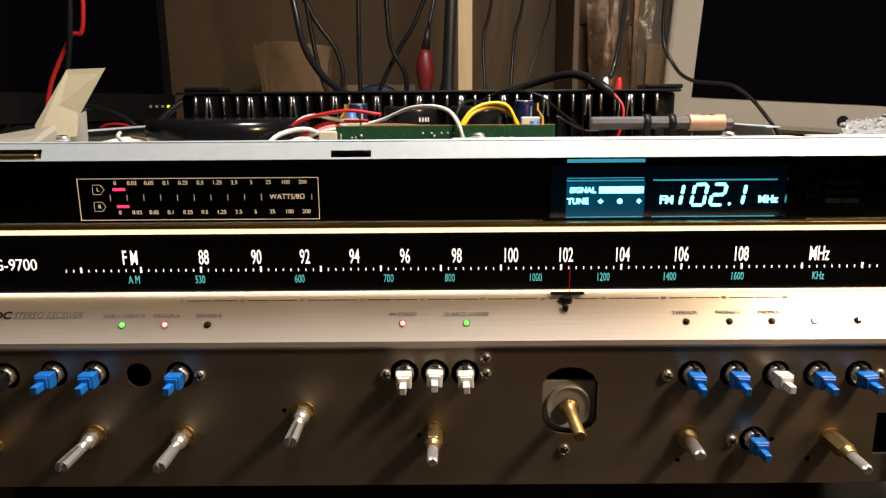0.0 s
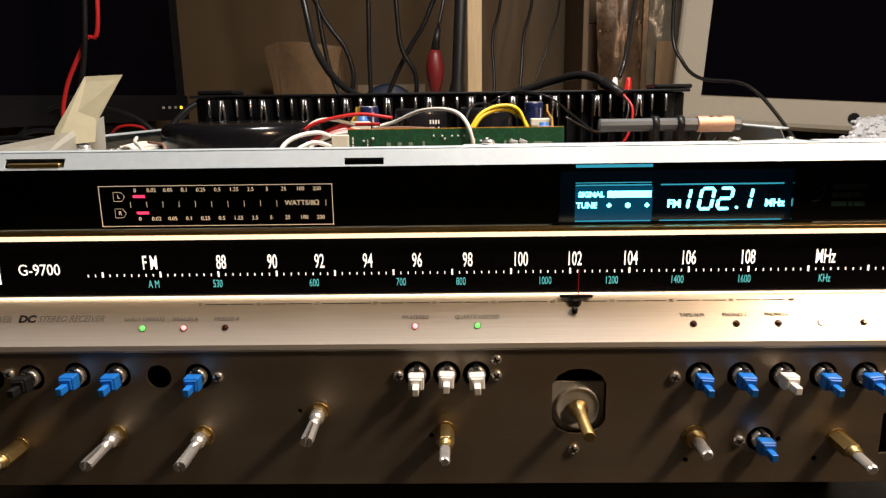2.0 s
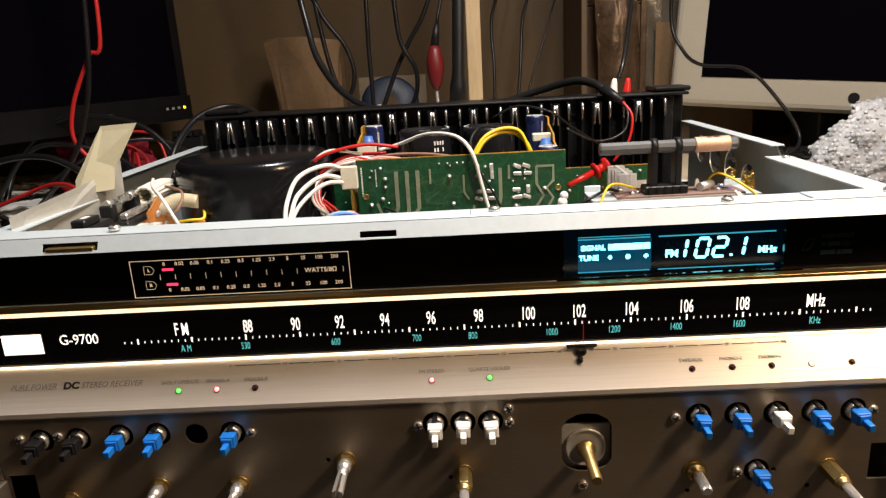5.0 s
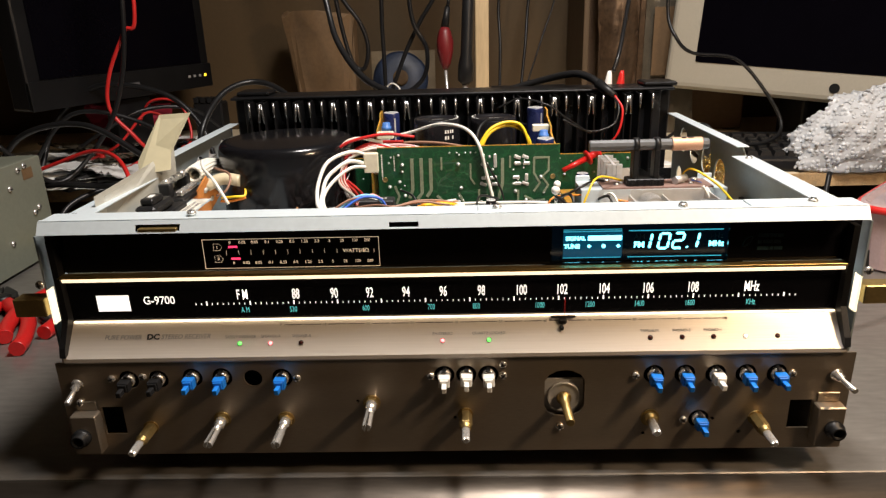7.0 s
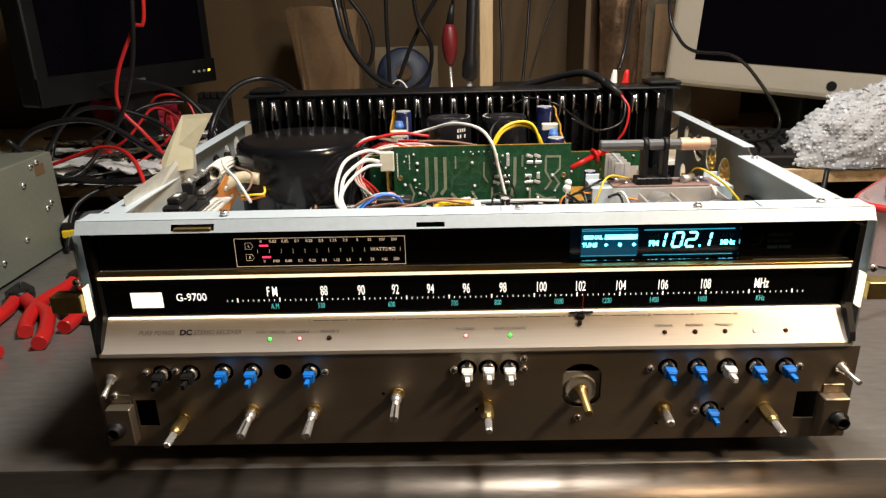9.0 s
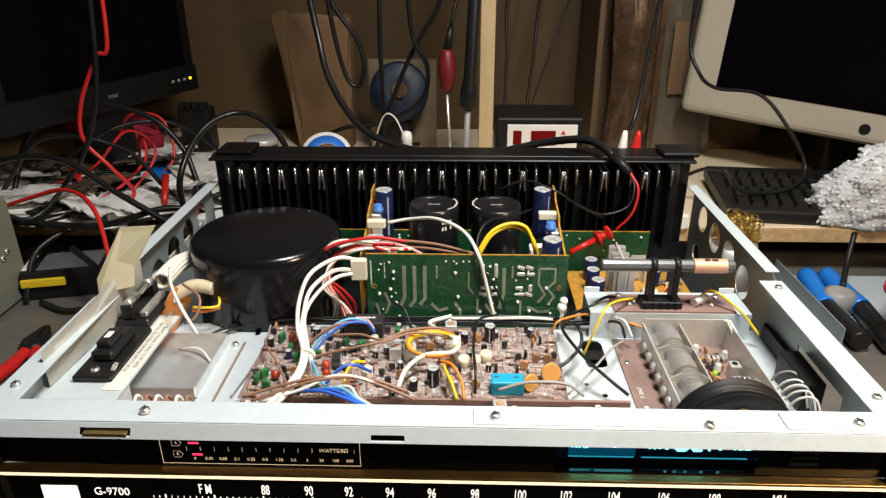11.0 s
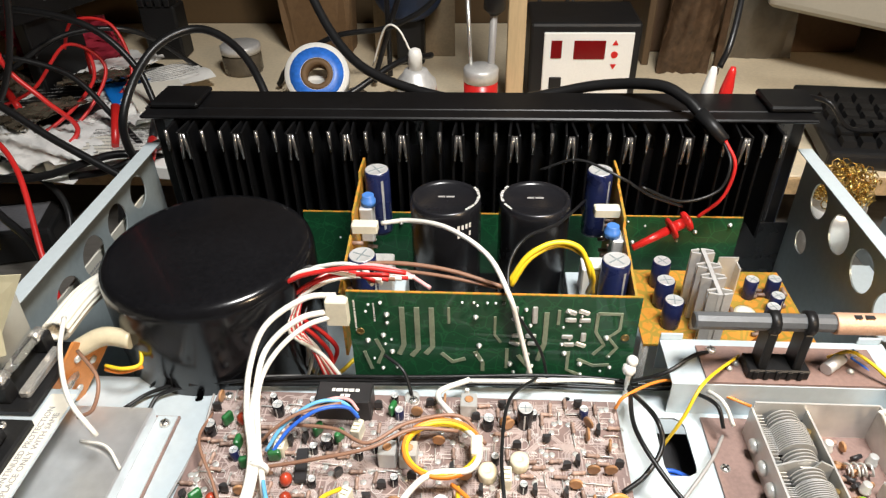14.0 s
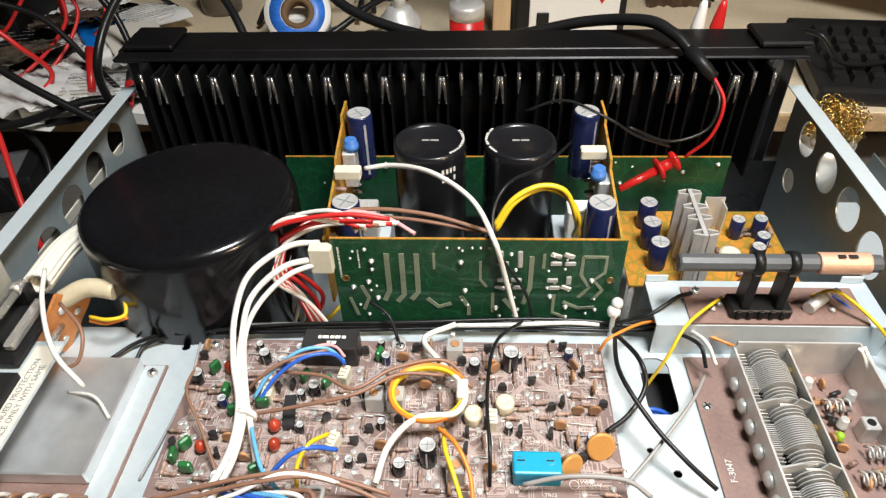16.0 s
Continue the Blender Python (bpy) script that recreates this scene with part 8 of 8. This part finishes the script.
pliers((-0.462, 0.338, 0.0), 14, "red handled pliers lying on the steel bench")
pliers((-0.500, 0.285, 0.0), 30, "small red handled cutters lying on the steel bench")

# right-hand side
solo("chassis_lid", Shape().rings([[(x, y_, z_) for x, z_ in ((0.285, 0.0005), (0.402, 0.0005), (0.402, 0.0100), (0.297, 0.0100), (0.297, 0.0240), (0.285, 0.0240))] for y_ in (0.385, 0.500)], 0, True, False), zinc, "pale zinc-plated sheet metal cover lying on the bench", "metal cover")
solo("cover_plate", Shape().box((0.4440, 0.4250, 0.0004), (0.6300, 0.5680, 0.0020), 0.0005), zinc, "pale zinc-plated cover plate lying flat under the wire stripper", "metal cover")
solo("metal_channel", Shape().rings([[(x, y_, z_) for x, z_ in ((0.4050, 0.0004), (0.4420, 0.0004), (0.4420, 0.0270), (0.4405, 0.0270), (0.4405, 0.0020), (0.4065, 0.0020), (0.4065, 0.0290), (0.4050, 0.0290))] for y_ in (0.383, 0.566)], 0, True, False), zinc_dark, "dull grey sheet metal channel beside the cover", "metal channel")
cup = thing("tip_cleaner", (0.366, 0.534, 0.0), "curly brass wool tip cleaner in a metal cup", "tip cleaner")
part("cup", Shape().lathe((0.366, 0.534, 0.0), (0, 0, 1), [(0.024, 0), (0.027, 0.046), (0.029, 0.064), (0.027, 0.064), (0.024, 0.044)], 28), tin, cup, "bright metal cup")
rw = random.Random(8)
s = Shape()
for k in range(150):
    a, b, rad = rw.uniform(0, 6.28), math.acos(rw.uniform(-0.6, 1)), rw.uniform(0.014, 0.031)
    c = Vector((0.366 + rad * math.sin(b) * math.cos(a), 0.534 + rad * math.sin(b) * math.sin(a), 0.080 + 0.9 * rad * math.cos(b)))
    ax = Vector((rw.uniform(-1, 1), rw.uniform(-1, 1), rw.uniform(-1, 1))).normalized()
    t = ax.orthogonal().normalized()
    n_ = ax.cross(t)
    s.tube([c + 0.0045 * (math.cos(q * 1.05) * t + math.sin(q * 1.05) * n_) + ax * 0.0008 * q for q in range(9)], 0.0007, 4, 0, 1)
part("brass_wool", s, gold_curl, cup, "tangle of brass shavings")
cu = thing("side_cutter", (0.478, 0.45, 0.0), "blue handled wire stripper lying on the bench", "wire stripper")
for k, (p0, p1) in enumerate((((0.459, 0.376, 0.0145), (0.470, 0.538, 0.0165)), ((0.490, 0.368, 0.0145), (0.497, 0.540, 0.0165)))):
    m_ = ((p0[0] + p1[0]) / 2 - 0.006 + 0.012 * k, (p0[1] + p1[1]) / 2, 0.0135)
    part("blade", Shape().tube([p0, ((p0[0] + m_[0]) / 2, (p0[1] + m_[1]) / 2, 0.0135), m_], 0.0115, 8), black_plastic, cu, "black grip end")
    part("handle", Shape().tube([m_, ((p1[0] + m_[0]) / 2, (p1[1] + m_[1]) / 2, 0.0138), p1], 0.0125, 10), blue_plastic, cu, "blue plastic handle")
part("pivot", Shape().lathe((0.479, 0.470, 0.0022), (0, 0, 1), [(0.018, 0), (0.018, 0.026), (0.012, 0.028)], 18), grey_wire, cu)

# bubble wrap
NX, NY = 72, 44


def wrap_point(u, v):
    """A crumpled heap of wrap with ridges and hollows."""
    a, b = 2 * math.pi * u, math.pi * (v - 0.5)
    d = Vector((math.cos(a) * math.cos(b), math.sin(a) * math.cos(b), math.sin(b)))
    k = 0.92 + 0.13 * noise.noise(d * 1.7) + 0.30 * abs(noise.noise(d * 3.3 + Vector((3, 1, 2)))) + 0.10 * abs(noise.noise(d * 8.0))
    p = Vector((0.605 + 0.105 * d.x * k + 0.045 * d.z, 0.600 + 0.046 * d.y * k, 0.116 + 0.080 * d.z * k))
    if p.y > 0.562:
        p.z = max(p.z, 0.0712)
    return p


s = Shape()
for i in range(NX + 1):
    for j in range(NY + 1):
        s.v.append(tuple(wrap_point(i / NX, j / NY)))
for i in range(NX):
    for j in range(NY):
        k = i * (NY + 1) + j
        s.f.append((k, k + NY + 1, k + NY + 2, k + 1))
        s.mi.append(0)
        s.sm.append(True)
wrap = thing("bubble_wrap", (0.605, 0.600, DZ), "crumpled heap of clear bubble wrap on the desk edge", "bubble wrap")
part("film", s, clear_wrap, wrap)
s = Shape()
for i in range(96):
    for j in range(6, 40):
        u, v = (i + 0.5 * (j % 2)) / 96, (j + 0.5) / 46
        p = wrap_point(u, v)
        nrm = (wrap_point(u + 0.006, v) - p).cross(wrap_point(u, v + 0.006) - p)
        if (i * 7 + j * 3) % 5 and nrm.length > 1e-9 and p.z > 0.073:
            s.lathe(p - nrm.normalized() * 0.0004, nrm.normalized(), [(0.0030, 0), (0.0026, 0.0006), (0.0014, 0.0011), (0.0004, 0.0012)], 7)
part("bubble", s, clear_wrap, wrap, kind="stuff")

# red tray of chips
tr = thing("parts_tray", (0.575, 0.420, 0.0), "clear pinkish plastic tray with a red rim", "parts tray")
red_clear = mat("clear_pink_plastic", (0.66, 0.50, 0.50), 0.18, 0, 0.1, 40, 300, 0.05, trans=0.45)
TRM = pose(0.575, 0.405, 0.0030, 0, 0, 45)


def tray_ring(a, b, z, n=28):
    ts = [2 * math.pi * (k + 0.5) / n for k in range(n)]
    return [TRM @ Vector((a * math.copysign(abs(math.cos(t)) ** 0.35, math.cos(t)), b * math.copysign(abs(math.sin(t)) ** 0.35, math.sin(t)), z)) for t in ts]


s = Shape().rings([tray_ring(a, b, z) for a, b, z in ((0.088, 0.050, 0.000), (0.094, 0.056, 0.068), (0.099, 0.061, 0.070), (0.099, 0.061, 0.077), (0.094, 0.056, 0.078), (0.088, 0.050, 0.074))], 0, True, False)
part("tray", s, red_clear, tr)
loop_ = tray_ring(0.0985, 0.0605, 0.073)
part("rim", Shape().tube([*loop_, loop_[0]], 0.0045, 8, steps=2), red_plastic, tr, "red plastic rim")
chip_body = Shape().box((-0.012, -0.028, 0.003), (0.012, 0.028, 0.014), 0.001).mesh("body", [grey_wire])
chip_pin = Shape().box((-0.001, -0.002, 0), (0.001, 0.002, 0.010), 0.0004).mesh("pin", [tr_body])
for x, y, a in ((-0.050, 0.008, 14), (-0.004, -0.002, -10), (0.045, 0.006, 26)):
    M = TRM @ pose(x, y, 0.0790, 0, 0, a)
    cp = thing("chip", M.translation, "grey pluggable chip module on the clear tray", "chip", "chips")
    part("body", chip_body, None, cp, "", M)
    for k in range(14):
        part("pin", chip_pin, None, cp, "", M @ pose(0.0135 * (1 if k % 2 else -1), -0.024 + (k // 2) * 0.008, 0))
cable("green_wire", green_wire, 0.0014, [(0.285, 0.170, 0.0025), (0.32, 0.180, 0.012), (0.37, 0.200, 0.03), (0.44, 0.230, 0.04), (0.52, 0.24, 0.02), (0.60, 0.22, 0.0025)], "thin green hook-up wire")
solo("hook_tool", Shape().tube([(0.486, 0.480, 0.0300), (0.505, 0.515, 0.045), (0.520, 0.540, 0.078)], 0.0035, 8), black_plastic, "short black pick resting on the wire stripper", "pick")

# printed booklet leaning on the outside of the receiver
bk = thing("booklet", (-0.29, 0.30, 0.0), "white printed booklet leaning on the receiver's side", "booklet")
o = [(-0.3040, 0.0010), (-0.2700, 0.1450), (-0.2685, 0.1450), (-0.3025, 0.0010)]
part("cover", Shape().rings([[(x, y, z) for x, z in o] for y in (0.215, 0.395)], 0, True, False), label_paper, bk)
s = Shape()
for k in range(26):
    z = 0.030 + 0.0042 * k
    x = -0.3025 + (z - 0.001) * 0.0340 / 0.144 + 0.0004
    bars(s, 0.225, 0.225 + (0.15 if k % 5 else 0.09), z, 0.0016, lambda u, v, x=x: (x, u, v), 0, 60 + k, 0.4)
part("print", s, ink_grey, bk, kind="stuff")

# tangle of leads and bags on the desk beside the receiver
for k, pts in enumerate(([(-0.70, 0.60, 0.078), (-0.62, 0.57, 0.15), (-0.52, 0.56, 0.165), (-0.43, 0.54, 0.12), (-0.36, 0.53, 0.080)],
                         [(-0.68, 0.66, 0.078), (-0.58, 0.64, 0.17), (-0.48, 0.66, 0.15), (-0.42, 0.64, 0.10), (-0.37, 0.60, 0.078)],
                         [(-0.66, 0.545, 0.078), (-0.56, 0.525, 0.088), (-0.46, 0.525, 0.085), (-0.38, 0.55, 0.10), (-0.33, 0.58, 0.080)],
                         [(-0.40, 0.86, 0.078), (-0.45, 0.80, 0.15), (-0.52, 0.76, 0.16), (-0.58, 0.72, 0.13), (-0.66, 0.70, 0.078)],
                         [(-0.30, 0.60, 0.078), (-0.33, 0.56, 0.11), (-0.345, 0.50, 0.10), (-0.35, 0.47, 0.050), (-0.36, 0.43, 0.006)])):
    cable("black_lead", black_rubber, 0.0034 if k % 2 else 0.0042, pts, "black lead tangled on the desk")
white_film = mat("milky_plastic_bag", (0.84, 0.83, 0.80), 0.3, 0, 0.10, 40, 160, 0.5)
for k, (x, y, w, a) in enumerate(((-0.60, 0.63, 0.15, 25), (-0.47, 0.60, 0.12, -35), (-0.42, 0.70, 0.10, 70), (-0.70, 0.74, 0.16, 10), (-0.53, 0.84, 0.12, 50))):
    s = bag_shape(-w / 2, w / 2, 0, -0.06, 0.06, 0.016, 40 + k)
    M = pose(x, y, DZ + 0.020, 82, 0, a)
    s.v = [tuple(M @ Vector(p)) for p in s.v]
    solo("plastic_bag", s, white_film, "crumpled milky plastic bag on the desk", "bag", "parts bags")
for k, (x, y, a) in enumerate(((-0.475, 0.585, 15), (-0.36, 0.600, -70))):
    cl = thing("probe_clip", (x, y, DZ), "red and black test probe lying on the desk", "test probe", "test probes")
    M = pose(x, y, DZ + 0.012 + 0.012 * k, 0, 0, a)
    s = Shape().lathe((0, 0, 0), (1, 0, 0), [(0.004, 0), (0.0055, 0.004), (0.0050, 0.045), (0.0035, 0.055)], 14)
    s.v = [tuple(M @ Vector(p)) for p in s.v]
    part("sleeve", s, red_plastic, cl, "red plastic sleeve")
    s = Shape().cyl((-0.05, 0, 0), (0, 0, 0), 0.0045, 0.0045, 12)
    s.v = [tuple(M @ Vector(p)) for p in s.v]
    part("grip", s, black_plastic, cl)

# black power strip and papers among the leads
strip = thing("power_strip", (-0.52, 0.62, DZ), "long black power strip lying among leads on the desk", "power strip")
SM = pose(-0.5215, 0.6300, DZ, 0, 0, 58)
part("case", Shape().box((-0.090, -0.016, 0.0), (0.090, 0.016, 0.020), 0.003, 0, 2, SM), black_plastic, strip)
for k in range(4):
    s = Shape().lathe((-0.062 + 0.036 * k, 0, 0.0201), (0, 0, 1), [(0.0125, 0), (0.0135, 0.001), (0.0135, 0.002), (0.0110, 0.002), (0.0105, 0.0004)], 20)
    s.v = [tuple(SM @ Vector(p)) for p in s.v]
    part("socket", s, monitor_black, strip)
r = random.Random(77)
for x, y, w, h, a in ((-0.640, 0.600, 0.14, 0.10, 12), (-0.585, 0.585, 0.10, 0.07, -25), (-0.435, 0.650, 0.09, 0.06, 40)):
    M = pose(x, y, DZ + 0.003, 0, 0, a)
    n = 9
    top = [[(w * (i / n - 0.5), h * (j / n - 0.5), 0.006 * abs(math.sin(2.3 * i / n + 1.7 * j / n + x * 40)) + r.uniform(0, 0.0012)) for i in range(n + 1)] for j in range(n + 1)]
    s = Shape()
    for lift in (0.0, 0.0005):
        s.v += [tuple(M @ Vector((p[0], p[1], p[2] + lift))) for row in top for p in row]
    for lay in (0, 1):
        for j in range(n):
            for i in range(n):
                q = lay * (n + 1) ** 2 + j * (n + 1) + i
                s.f.append((q, q + 1, q + n + 2, q + n + 1))
                s.mi.append(0)
                s.sm.append(True)
    solo("paper_sheet", s, label_paper, "creased white paper sheet lying on the desk", "paper", "papers on the desk")

set_letters()

# ---- seat the inner assemblies on the chassis ----
settle(board, 0.0020, 0.0050, -0.0010, 0.957)
settle(front_b, 0.0020, 0.0040, 0.0, 0.965)
settle(ridge, 0.0020, 0.0040, 0.0, 0.965)
settle(amp, 0.0017, 0.0020, 0.0, 0.959)
settle(can, -0.0015, 0.0030)
settle(shelf, -0.0090, 0.0040)
settle(sel, -0.0045, 0.0040)
settle(fh, -0.0045, 0.0040)
settle(reg, -0.0040, 0.0030)
settle(sink, 0.0, 0.0, 0.0, 0.978)
settle(drum, 0.0, 0.0120, -0.0085)
settle(vfd, 0.0008, 0.0, 0.0018)
settle(dial, 0.0, 0.0, 0.0, 1.013)
settle(led_panel, 0.0, 0.0, 0.0, 1.013)
for ob in RX.children:
    if ob.name.split(".")[0] in ("wire", "plug", "cable_tie", "ground_lug", "tape_wrap"):
        settle(ob, 0.0010, 0.0035, -0.0010, 0.965)
for mm, colour, y, run in ((red_wire, "red", 0.232, ((-0.0324, 0.1941), (-0.0609, 0.1972), (-0.0944, 0.1901), (-0.1101, 0.1769), (-0.1082, 0.1606), (-0.0919, 0.1445), (-0.0831, 0.1250), (-0.0910, 0.1083))),
                           (red_wire, "red", 0.236, ((-0.0429, 0.1893), (-0.0758, 0.1879), (-0.0989, 0.1750), (-0.1035, 0.1594), (-0.0876, 0.1432), (-0.0800, 0.1286), (-0.0870, 0.1106))),
                           (white_wire, "white", 0.234, ((-0.0622, 0.1895), (-0.0877, 0.1935), (-0.1027, 0.1830), (-0.1042, 0.1566), (-0.0978, 0.1328), (-0.1034, 0.1097)))):
    wire(mm, 0.0017, colour, [(x, y, z) for x, z in run])
